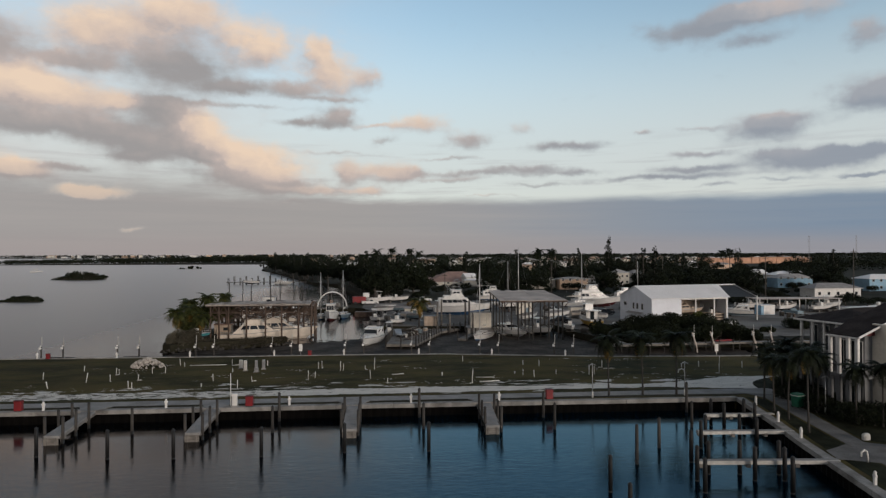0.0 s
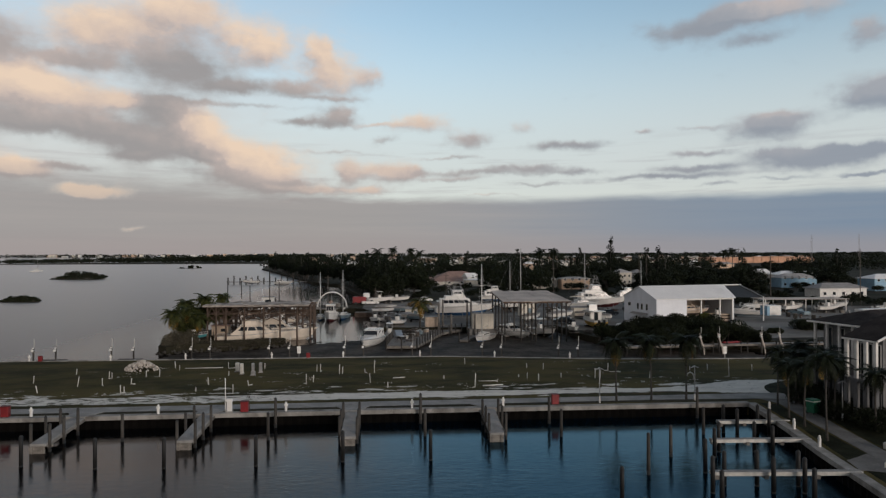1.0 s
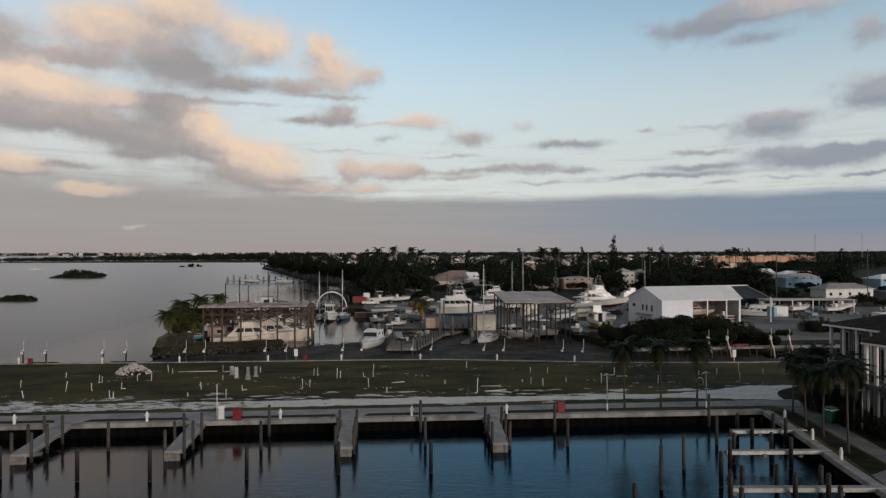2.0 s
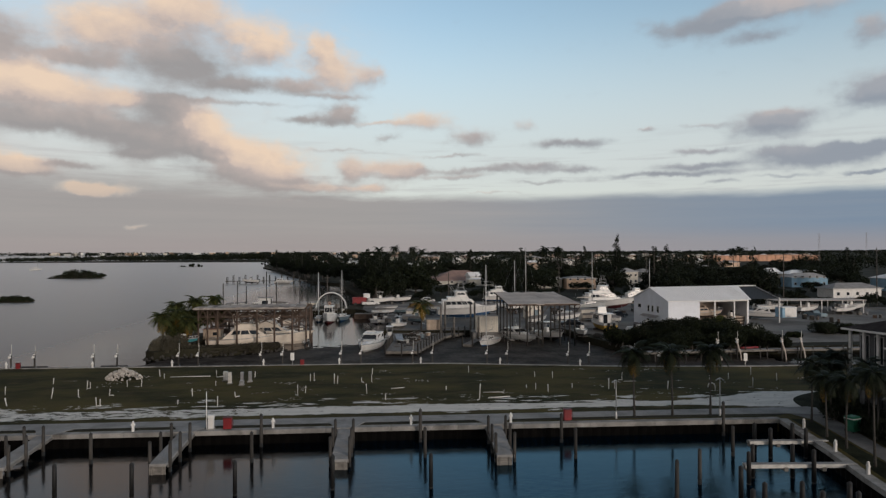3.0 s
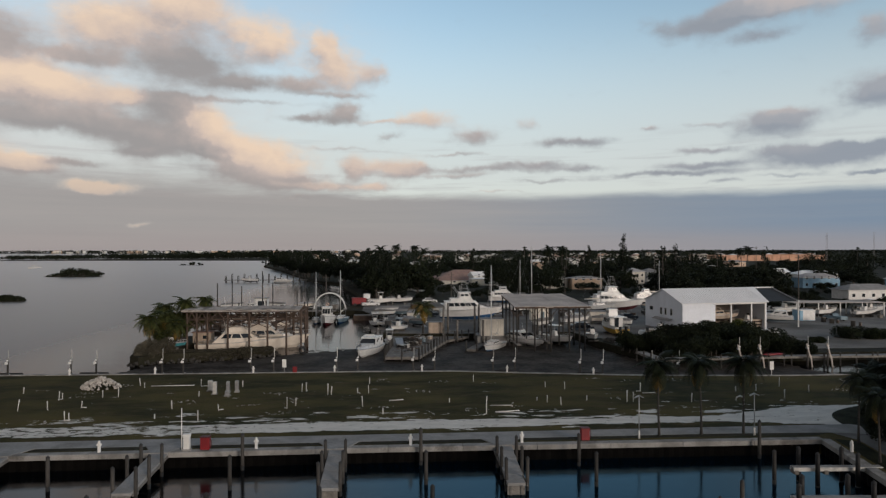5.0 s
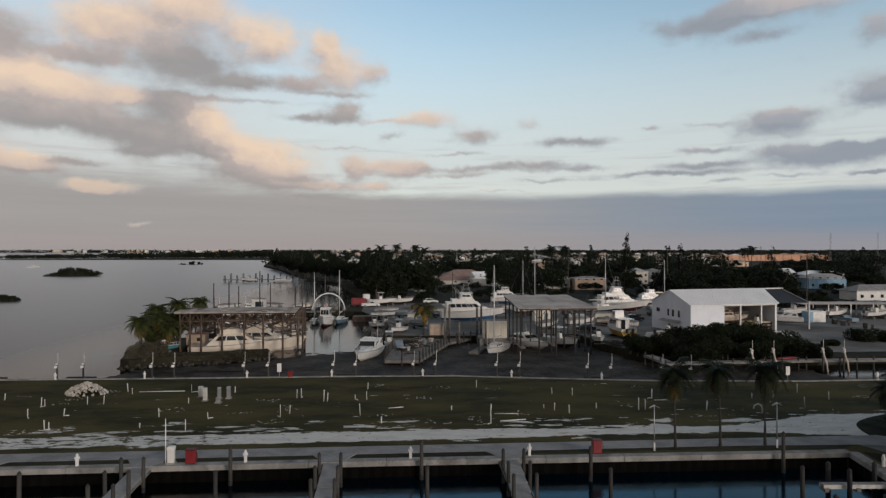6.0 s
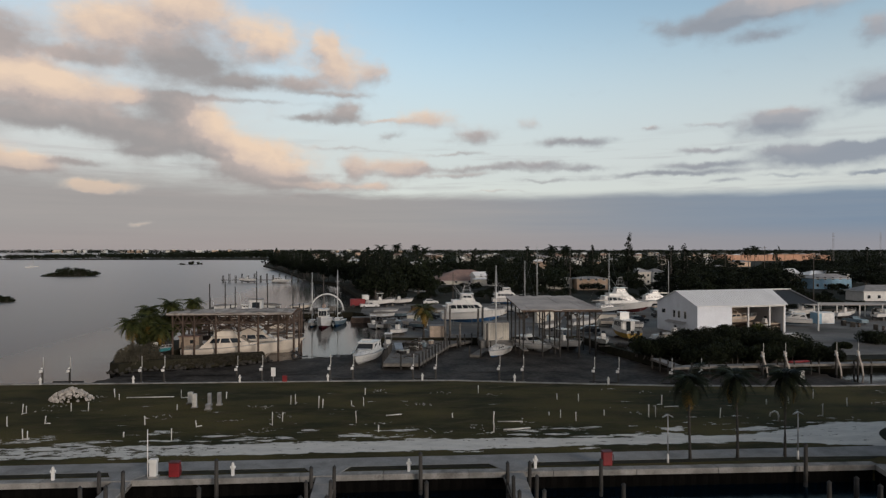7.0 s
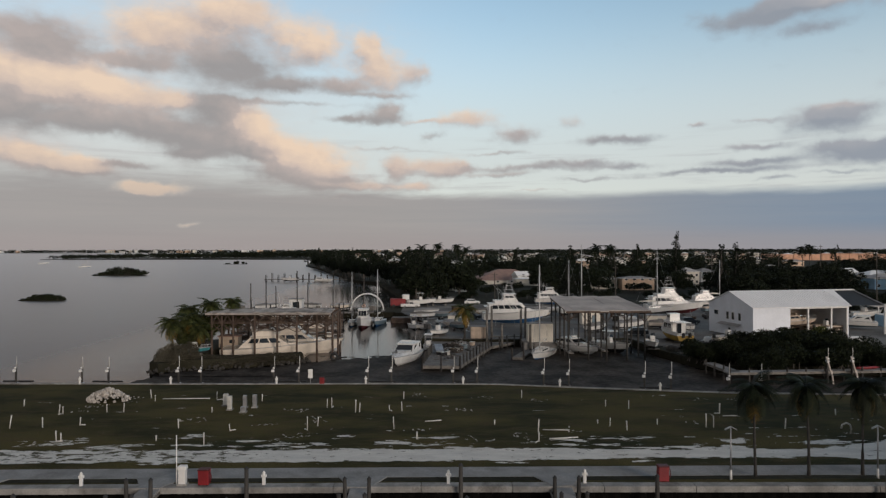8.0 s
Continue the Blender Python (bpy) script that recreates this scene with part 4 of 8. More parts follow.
for px, py, w, h, m in ((-21.2, 23.9, 0.5, 1.15, PVC), (-20.2, 22.0, 0.42, 1.35, PVC), (-18.9, 22.9, 0.36, 1.2, METAL), (-17.9, 23.0, 0.4, 1.25, METAL), (-18.5, 20.9, 0.5, 0.5, METAL)):
    t = thing("electric_box", "upright pale electric box on a concrete foot in the grass", "electric box", px, py, 0, 0, "electric boxes on the lawn")
    part("foot", Geo().box((0, 0, 0.06), (w + 0.2, 0.6, 0.12)), CONCRETE, t)
    part("body", Geo().box((0, 0, h / 2 + 0.1), (w, 0.4, h), chamfer=0.03), m, t)
    part("door", Geo().box((0, -0.21, h / 2 + 0.12), (w * 0.8, 0.02, h * 0.8)), m, t)

ROCKS = []
for s in range(5):
    bm = bmesh.new()
    bmesh.ops.create_icosphere(bm, subdivisions=1, radius=1.0)
    r2 = random.Random(40 + s)
    for v in bm.verts:
        v.co *= r2.uniform(0.72, 1.15)
        v.co.z *= 0.75
    me = bpy.data.meshes.new("stone")
    bm.to_mesh(me)
    bm.free()
    me.materials.append(ROCK)
    ROCKS.append(me)

heap = thing("rock_heap", "heap of pale broken coral rock on the grass", "rock heap", -34.9, 26.6, 0)
hr = random.Random(5)
for i in range(290):
    a, q = hr.uniform(0, TAU), hr.random() ** 0.6
    x, y = 2.35 * q * math.cos(a), 1.35 * q * math.sin(a)
    top = max(0.0, 1.22 * (1 - q ** 2.6) * (1.1 - 0.2 * abs(math.sin(x * 1.4))))
    ob = part("stone", ROCKS[i % 5], ROCK, heap)
    sc = hr.uniform(0.11, 0.25)
    ob.matrix_basis = pose(x, y, max(sc * 0.4, top * hr.uniform(0.8, 1.0)), hr.uniform(0, 90), hr.uniform(0, 90), hr.uniform(0, 360)) @ Matrix.Scale(sc, 4)


# ---- boat lifts along the far seawall ----
def davit_lift(x, y, x2, y2):
    ang = math.degrees(math.atan2(y2 - y, x2 - x))
    L = math.hypot(x2 - x, y2 - y)
    t = thing("boat_lift", "grey lift posts with white motor boxes and dark cradle", "boat lift", x, y, 0, ang, "boat lifts along the far seawall")
    for sx in (0.0, L):
        post = part("post", Geo().box((sx, 0.45, 0.1), (0.2, 0.2, 3.8), chamfer=0.03), PILEWOOD, t, "grey square post")
        part("guide_pole", Geo().rod((sx + 0.1, 0.45, 2.0), (sx + 0.1, 0.45, 3.35), 0.05, 0.04, 8), PVC, post, "thin white guide pole", smooth=True)
        part("motor_box", Geo().box((sx - 0.1, 0.3, 1.6), (0.36, 0.32, 0.3), chamfer=0.05), WHITE, post, "white motor box")
        part("motor_box", Geo().box((sx + 0.02, 0.3, 1.95), (0.22, 0.24, 0.18), chamfer=0.04), WHITE, post, "white motor box")
        part("brace", Geo().rod((sx, 0.45, 0.2), (sx + 0.5, 1.2, -0.4), 0.06, 0.06, 6), METAL, post)
    part("cradle_beam", Geo().box((L / 2, 1.1, -0.35), (L + 0.6, 0.16, 0.2)), BLACK, t, "dark cradle beam")
    part("cradle_beam", Geo().box((L / 2, 3.4, -0.35), (L + 0.6, 0.16, 0.2)), BLACK, t, "dark cradle beam")
    return t


for a in (((-54.3, 35.9), (-51.0, 35.8)), ((-42.7, 35.5), (-39.4, 35.4)), ((-30.7, 35.2), (-27.9, 35.15)), ((-18.9, 34.95), (-15.8, 34.9)), ((-7.3, 34.8), (-4.4, 34.75)), ((3.2, 34.4), (6.1, 34.2)),
          ((14.0, 33.0), (16.9, 32.3)), ((25.5, 30.6), (28.4, 30.0)), ((34.7, 28.8), (38.3, 28.5))):
    davit_lift(*a[0], *a[1])
for px, py in ((-42.4, 34.9), (-31.4, 35.0), (-18.4, 34.7), (-7.5, 34.6), (4.4, 34.2), (15.9, 32.5), (27.1, 30.0), (-54.5, 35.6), (62.5, 27.7)):
    pedestal(px, py, 0.1, 180, 0.82, "white power pedestals on the far quay")
for px, py in ((-14.3, 34.9), (50.6, 27.9)):
    t = thing("notice_board", "blank white notice board on a short post", "sign", px, py, 0.1)
    part("post", Geo().box((0, 0, 0.5), (0.08, 0.08, 1.0)), METAL, t)
    part("board", Geo().box((0, -0.06, 1.2), (0.55, 0.05, 1.1), chamfer=0.01), WHITE, t)


# ---- boats ----
def hull_rows(L, B, H, flare=1.0, fine=2.2, n=12):
    """Stations from stern to bow: keel, chine, rubbing line and sheer, on one side."""
    rows = []
    for i in range(n + 1):
        t = i / n
        b = B / 2 * (1 - max(0.0, (t - 0.4) / 0.6) ** fine) * (0.9 + 0.1 * min(1, t / 0.3))
        b = max(b, 0.02)
        zs = H * (0.78 + 0.34 * t * t)
        zk = -0.42 * H * (0.45 + 0.55 * min(1.0, t / 0.4)) * (1 - max(0, (t - 0.6) / 0.4) ** 2) + 0.35 * H * max(0, (t - 0.8) / 0.2) ** 2
        zc = 0.03 * H + 0.34 * H * max(0, (t - 0.45) / 0.55) ** 1.5
        rake = 0.10 * L * max(0.0, (t - 0.75) / 0.25)
        x = -L / 2 + L * 0.92 * t
        rows.append(((x, 0.0, zk), (x + rake * 0.35, b * (0.80 - 0.2 * t * t), zc), (x + rake * 0.75, b * 0.97, zc + (zs - zc) * 0.72), (x + rake, b * flare, zs)))
    return rows


def skin(g, rows, a, b):
    """Both sides of the hull between the lines a and b of its stations."""
    for side in (1, -1):
        for r, q in zip(rows, rows[1:]):
            for k in range(a, b):
                p = [r[k], q[k], q[k + 1], r[k + 1]]
                p = [(x, y * side, z) for x, y, z in p]
                g.add(p, [(0, 1, 2, 3) if side < 0 else (3, 2, 1, 0)])
    return g


def hull(t, L, B, H, top, bottom, trim=None, flare=1.0, deck=None):
    rows = hull_rows(L, B, H, flare)
    h = part("hull", skin(Geo(), rows, 1, 3), top, t, smooth=True)
    r0 = rows[0]
    tr = Geo().add([(x, y, z) for x, y, z in r0[1:]] + [(x, -y, z) for x, y, z in r0[1:][::-1]], [tuple(range(6))])
    part("transom", tr, top, t)
    bt = skin(Geo(), rows, 0, 1)
    bt.add([r0[0], r0[1], (r0[1][0], -r0[1][1], r0[1][2])], [(0, 1, 2)])
    part("hull_bottom", bt, bottom, t, "painted bottom", smooth=True)
    dk = Geo()
    for r, q in zip(rows, rows[1:]):
        dk.add([(r[3][0], -r[3][1], r[3][2] - 0.08), (q[3][0], -q[3][1], q[3][2] - 0.08), (q[3][0], q[3][1], q[3][2] - 0.08), (r[3][0], r[3][1], r[3][2] - 0.08)], [(0, 1, 2, 3)])
    part("deck", dk, deck or top, t)
    for s in (1, -1):
        part("rub_rail", Geo().tube([(p[3][0], p[3][1] * s, p[3][2]) for p in rows], [0.06] * len(rows), 6), trim or METAL, t, smooth=True)
    return rows


def cabin(t, x0, x1, w0, w1, z0, z1, rf=0.6, rr=0.1, mat=None, win=True, name="cabin", tumble=0.92, wins=3, front=True):
    """A cabin block from x0 (aft) to x1, raked ahead by rf and aft by rr, with dark panes let into its sides and front."""
    a = [Vector(p) for p in ((x0, -w0 / 2, z0), (x1, -w1 / 2, z0), (x1, w1 / 2, z0), (x0, w0 / 2, z0))]
    b = [Vector(p) for p in ((x0 + rr, -w0 / 2 * tumble, z1), (x1 - rf, -w1 / 2 * tumble, z1), (x1 - rf, w1 / 2 * tumble, z1), (x0 + rr, w0 / 2 * tumble, z1))]
    g = Geo().add(a + b, [(0, 1, 5, 4), (1, 2, 6, 5), (2, 3, 7, 6), (3, 0, 4, 7), (4, 5, 6, 7)])
    c = part(name, g, mat or GEL, t)
    over = 0.12
    top = Geo().loft([[(p.x + (over if i in (1, 2) else -over), p.y + (over if i > 1 else -over), z1 + dz) for i, p in enumerate(b)] for dz in (0.0, 0.07)], closed=True)
    part("cabin_roof", top, mat or GEL, c)
    if win:
        def pane(p, q, r, s, u0, u1, v0, v1):
            f = lambda u, v: (p * (1 - u) + q * u) * (1 - v) + (s * (1 - u) + r * u) * v
            n = (q - p).cross(s - p).normalized() * 0.012
            part("pane", Geo().add([f(u0, v0) + n, f(u1, v0) + n, f(u1, v1) + n, f(u0, v1) + n], [(0, 1, 2, 3)]), GLASS, c, "dark window pane")
        for k in range(wins):
            u0, u1 = 0.10 + 0.82 * k / wins, 0.10 + 0.82 * (k + 0.86) / wins
            pane(a[0], a[1], b[1], b[0], u0, u1, 0.45, 0.85)
            pane(a[2], a[3], b[3], b[2], 1 - u1, 1 - u0, 0.45, 0.85)
        if front:
            for k in range(3):
                pane(a[1], a[2], b[2], b[1], 0.06 + 0.3 * k, 0.06 + 0.3 * k + 0.27, 0.4, 0.88)
    return c


def rails(t, rows, i0, i1, h=0.7):
    g = Geo()
    for s in (1, -1):
        pts = [(p[3][0], p[3][1] * s * 0.94, p[3][2] + h) for p in rows[i0:i1]]
        g.tube(pts, [0.025] * len(pts), 5)
        for p in rows[i0:i1]:
            g.rod((p[3][0], p[3][1] * s * 0.94, p[3][2]), (p[3][0], p[3][1] * s * 0.94, p[3][2] + h), 0.02, 0.02, 5)
    part("bow_rail", g, METAL, t, "thin steel bow rail")


def whip(t, x, y, z, h, lean=0.0, r=0.03, mat=None, name="antenna"):
    part(name, Geo().rod((x, y, z), (x - lean, y, z + h), r, r * 0.4, 6), mat or WHITE, t, smooth=True)


def cruiser(x, y, rz, L=13.0, z=WATERZ, mat=None, label="white motor yacht with a raked cabin moored at the slip", bridge=True, bottom=None, hull_mat=None, aft=0.2):
    t = thing("motor_yacht", label, "motor yacht", x, y, z, rz)
    m = mat or GEL
    B, H = (L * 0.31, L * 0.15) if bridge else (L * 0.33, L * 0.115)
    rows = hull(t, L, B, H, hull_mat or m, bottom or (m if z < -0.5 else BLUEPAINT), deck=m)
    zd = H * 0.82
    if not bridge:
        # a low express cruiser: long foredeck, a dark raked windscreen and a hard top
        cabin(t, -L * 0.06, L * 0.36, B * 0.74, B * 0.26, zd, zd + L * 0.05, rf=L * 0.2, rr=0.3, mat=m, win=False, name="fore_cabin")
        c = cabin(t, -L * 0.40, L * 0.06, B * 0.84, B * 0.70, zd, zd + L * 0.115, rf=L * 0.15, rr=0.4, mat=m, wins=2)
        part("screen_band", Geo().add([(L * 0.045, -B * 0.33, zd + L * 0.04), (L * 0.045, B * 0.33, zd + L * 0.04), (-L * 0.055, B * 0.29, zd + L * 0.108), (-L * 0.055, -B * 0.29, zd + L * 0.108)], [(0, 1, 2, 3)]), GLASS, t, "dark raked windscreen")
        part("light_bar", Geo().box((-L * 0.12, 0, zd + L * 0.15), (0.3, B * 0.4, 0.25), chamfer=0.05), m, t)
        whip(t, -L * 0.2, B * 0.3, zd + L * 0.1, L * 0.2, 0.4)
        rails(t, rows, 7, 13, 0.55)
        return t
    cabin(t, -L * 0.32, L * 0.24, B * 0.82, B * 0.60, zd, zd + L * 0.115, rf=L * 0.17, rr=aft, mat=m, wins=3)
    cabin(t, L * 0.12, L * 0.36, B * 0.60, B * 0.30, zd + 0.05, zd + L * 0.04, rf=L * 0.10, rr=0.1, mat=m, win=False, name="fore_cabin")
    if bridge:
        zb = zd + L * 0.12
        cabin(t, -L * 0.18, L * 0.07, B * 0.66, B * 0.56, zb, zb + L * 0.05, rf=L * 0.05, rr=0.1, mat=m, wins=2, win=False, name="flybridge")
        part("windscreen", Geo().add([(L * 0.03, -B * 0.26, zb + L * 0.05), (L * 0.03, B * 0.26, zb + L * 0.05), (-L * 0.0, B * 0.24, zb + L * 0.085), (-L * 0.0, -B * 0.24, zb + L * 0.085)], [(0, 1, 2, 3)]), GLASS, t)
        top = part("hardtop", Geo().box((-L * 0.08, 0, zb + L * 0.14), (L * 0.2, B * 0.6, 0.1), chamfer=0.03), m, t)
        for sx in (-L * 0.16, L * 0.0):
            for sy in (-1, 1):
                part("post", Geo().rod((sx, sy * B * 0.27, zb + 0.02), (sx, sy * B * 0.27, zb + L * 0.14), 0.035, 0.035, 6), METAL, top)
        part("radar_arch", Geo().tube([(-L * 0.17, -B * 0.28, zb), (-L * 0.2, -B * 0.26, zb + L * 0.16), (-L * 0.2, B * 0.26, zb + L * 0.16), (-L * 0.17, B * 0.28, zb)], [0.06] * 4, 6), m, t)
        whip(t, -L * 0.18, B * 0.2, zb + L * 0.14, L * 0.3, 0.6)
    rails(t, rows, 8, 13)
    return t


def sportfisher(x, y, rz, L=14.5, z=1.0, bottom=None, label="", tower=True):
    t = thing("sport_fishing_boat", label or "white sport fishing boat with blue bottom and raked outriggers", "fishing boat", x, y, z, rz)
    B, H = L * 0.31, L * 0.135
    rows = hull(t, L, B, H, GEL, bottom or BLUEPAINT, flare=1.08)
    zd = H * 0.84
    cabin(t, -L * 0.43, L * 0.22, B * 0.86, B * 0.64, zd - 0.1, zd + L * 0.125, rf=L * 0.15, rr=0.15, wins=5)
    cabin(t, L * 0.06, L * 0.36, B * 0.62, B * 0.28, zd, zd + L * 0.045, rf=L * 0.16, rr=0.1, win=False, name="fore_cabin")
    part("cockpit_cover", Geo().box((-L * 0.42, 0, zd + L * 0.085), (L * 0.12, B * 0.7, 0.06), chamfer=0.02), GEL, t)
    for k, (ax, ay, ah) in enumerate(((-0.25, 0.28, 0.24), (-0.02, -0.26, 0.2), (-0.18, -0.3, 0.28))):
        whip(t, L * ax, B * ay, zd + L * 0.115, L * ah, 0.3)
    zb = zd + L * 0.12
    cabin(t, -L * 0.34, L * 0.05, B * 0.74, B * 0.6, zb, zb + L * 0.05, rf=L * 0.05, rr=0.05, win=False, name="flybridge")
    cabin(t, -L * 0.22, L * 0.0, B * 0.6, B * 0.52, zb + L * 0.055, zb + L * 0.135, rf=L * 0.05, rr=L * 0.03, wins=2, name="bridge_enclosure")
    top = part("hardtop", Geo().box((-L * 0.11, 0, zb + L * 0.15), (L * 0.2, B * 0.58, 0.08), chamfer=0.03), GEL, t)
    for sx in (-L * 0.2, -L * 0.02):
        for sy in (-1, 1):
            part("post", Geo().rod((sx, sy * B * 0.29, zb), (sx, sy * B * 0.29, zb + L * 0.15), 0.04, 0.04, 6), METAL, top)
    part("enclosure", Geo().add([(L * 0.0, -B * 0.28, zb + L * 0.06), (L * 0.0, B * 0.28, zb + L * 0.06), (-L * 0.02, B * 0.28, zb + L * 0.145), (-L * 0.02, -B * 0.28, zb + L * 0.145)], [(0, 1, 2, 3)]), GLASS, t)
    if tower:
        g = Geo()
        for sx in (-1, 1):
            for sy in (-1, 1):
                g.rod((-L * 0.11 + sx * 0.9, sy * 0.9, zb + L * 0.155), (-L * 0.11 + sx * 0.4, sy * 0.45, zb + L * 0.33), 0.035, 0.03, 6)
        for f in (0.3, 0.65, 1.0):
            w, u, zz = 0.9 - 0.45 * f, 0.9 - 0.5 * f, zb + L * (0.155 + 0.175 * f)
            g.tube([(-L * 0.11 - u, -w, zz), (-L * 0.11 + u, -w, zz), (-L * 0.11 + u, w, zz), (-L * 0.11 - u, w, zz), (-L * 0.11 - u, -w, zz)], [0.025] * 5, 5)
        part("tuna_tower", g, METAL, t, "thin steel lookout tower")
    for sy in (-1, 1):
        part("outrigger", Geo().rod((-L * 0.04, sy * B * 0.45, zd + 0.6), (-L * 0.34, sy * B * 0.75, zd + L * 0.42), 0.06, 0.02, 6), ALUMINIUM, t, "long raked outrigger pole", smooth=True)
    rails(t, rows, 7, 13)
    for sx in (-L * 0.33, -L * 0.05, L * 0.22):
        for sy in (-1, 1):
            part("stand", Geo().rod((sx, sy * B * 0.52, -z), (sx, sy * B * 0.30, 0.12), 0.05, 0.05, 6), METAL, t, "steel boat stand")
    for sx in (-L * 0.2, L * 0.15):
        part("keel_block", Geo().box((sx, 0, (-z - 0.45 * H) / 2), (0.4, 1.2, max(0.1, z - 0.45 * H)), chamfer=0.02), TIMBER, t)
    return t


def sailboat(x, y, rz, L=10.0, z=WATERZ, mast=13.0, label="white sailing boat with a bare mast moored in the basin", hull_mat=None, stands=False):
    t = thing("sailing_boat", label, "sailing boat", x, y, z, rz)
    B, H = L * 0.30, L * 0.12
    rows = hull(t, L, B, H, hull_mat or GEL, BLUEPAINT if not stands else BLACK, deck=GEL)
    zd = H * 0.82
    cabin(t, -L * 0.15, L * 0.22, B * 0.62, B * 0.42, zd, zd + 0.55, rf=0.5, rr=0.1, wins=3, front=False)
    m = part("mast", Geo().rod((L * 0.1, 0, zd), (L * 0.1, 0, mast), 0.11, 0.07, 10), ALUMINIUM, t, "tall bare mast", smooth=True)
    part("boom", Geo().rod((L * 0.1, 0, zd + 1.5), (-L * 0.35, 0, zd + 1.55), 0.07, 0.06, 8), ALUMINIUM, m, smooth=True)
    part("furled_sail", Geo().tube([(L * 0.06, 0, zd + 1.66), (-L * 0.12, 0, zd + 1.74), (-L * 0.33, 0, zd + 1.64)], [0.13, 0.17, 0.09], 8), CREAMGEL, m, smooth=True)
    g = Geo()
    for f, w in ((0.55, 0.28), (0.78, 0.2)):
        zz = zd + (mast - zd) * f
        part("spreader", Geo().rod((L * 0.1, -B * w, zz), (L * 0.1, B * w, zz), 0.03, 0.03, 5), ALUMINIUM, m)
    for a, b in (((L * 0.1, 0, mast - 0.1), (L * 0.5, 0, H)), ((L * 0.1, 0, mast - 0.1), (-L * 0.47, 0, H)), ((L * 0.1, 0, mast - 0.3), (L * 0.06, B * 0.46, H)), ((L * 0.1, 0, mast - 0.3), (L * 0.06, -B * 0.46, H))):
        g.rod(a, b, 0.012, 0.012, 4)
    part("rigging", g, METAL, t, "thin wire stays")
    if stands:
        part("keel", Geo().box((0, 0, -0.45 * H - 0.5), (L * 0.25, 0.25, 1.3), top=(1.15, 1.0)), BLACK, t)
        for sx in (-L * 0.25, L * 0.2):
            for sy in (-1, 1):
                part("stand", Geo().rod((sx, sy * B * 0.55, -z), (sx, sy * B * 0.32, 0.1), 0.05, 0.05, 6), METAL, t)
    rails(t, rows, 8, 13, 0.6)
    return t


def trawler(x, y, rz, L=9.0, label="white wooden trawler with a tall wheelhouse moored in the basin", hull_mat=None):
    t = thing("trawler", label, "fishing boat", x, y, WATERZ, rz)
    B, H = L * 0.36, L * 0.20
    rows = hull(t, L, B, H, hull_mat or GEL, DARKRED, deck=TIMBER)
    zd = H * 0.85
    c = cabin(t, -L * 0.05, L * 0.24, B * 0.7, B * 0.6, zd, zd + L * 0.24, rf=0.1, rr=0.05, wins=2)
    part("mast", Geo().rod((-L * 0.08, 0, zd), (-L * 0.08, 0, zd + L * 0.55), 0.07, 0.04, 8), TIMBER, t, smooth=True)
    part("life_ring", Geo().tube([(0.02, 0.35 * math.cos(a), zd + L * 0.27 + 0.32 + 0.3 * math.sin(a)) for a in [TAU * i / 10 for i in range(11)]], [0.07] * 11, 6), SALMON, t, "orange life ring", smooth=True)
    part("bulwark", skin(Geo(), [tuple((p[3][0], p[3][1], p[3][2] + k * 0.22) for k in range(4)) for p in rows[6:]], 0, 2), hull_mat or GEL, t)
    return t


def open_boat(x, y, rz, L=7.0, z=WATERZ, label="white open fishing boat with a centre console", ttop=True, mat=None, engines=1, cradle=False):
    t = thing("open_boat", label, "fishing boat", x, y, z, rz)
    m = mat or GEL
    B, H = L * 0.33, L * 0.15
    rows = hull(t, L, B, H, m, BLACK, deck=CREAMGEL)
    zd = H * 0.8
    part("console", Geo().box((-L * 0.02, 0, zd + 0.5), (0.9, 0.8, 1.0), chamfer=0.06, top=(0.8, 0.9)), GEL, t)
    part("windscreen", Geo().add([(0.3, -0.36, zd + 1.0), (0.3, 0.36, zd + 1.0), (0.1, 0.3, zd + 1.4), (0.1, -0.3, zd + 1.4)], [(0, 1, 2, 3)]), GLASS, t)
    if ttop:
        top = part("t_top", Geo().box((-0.2, 0, zd + 2.05), (2.0, B * 0.75, 0.08), chamfer=0.02), GEL, t)
        for sx in (-0.9, 0.4):
            for sy in (-1, 1):
                part("post", Geo().rod((sx, sy * 0.5, zd), (sx, sy * 0.6, zd + 2.05), 0.03, 0.03, 6), METAL, top)
    for k in range(engines):
        yy = (k - (engines - 1) / 2) * 0.6
        e = part("outboard_motor", Geo().box((-L / 2 - 0.25, yy, zd + 0.1), (0.5, 0.42, 0.7), chamfer=0.1), BLACK if k % 2 == 0 else GEL, t)
        part("motor_leg", Geo().box((-L / 2 - 0.3, yy, -0.2), (0.2, 0.12, 1.0)), BLACK, e)
    if cradle:
        for sx in (-L * 0.25, L * 0.2):
            part("cradle_bunk", Geo().box((sx, 0, (-0.25 * H - z) / 2), (0.25, B * 0.9, z - 0.1 * H), chamfer=0.02), TIMBER, t)
    rails(t, rows, 9, 13, 0.4)
    return t


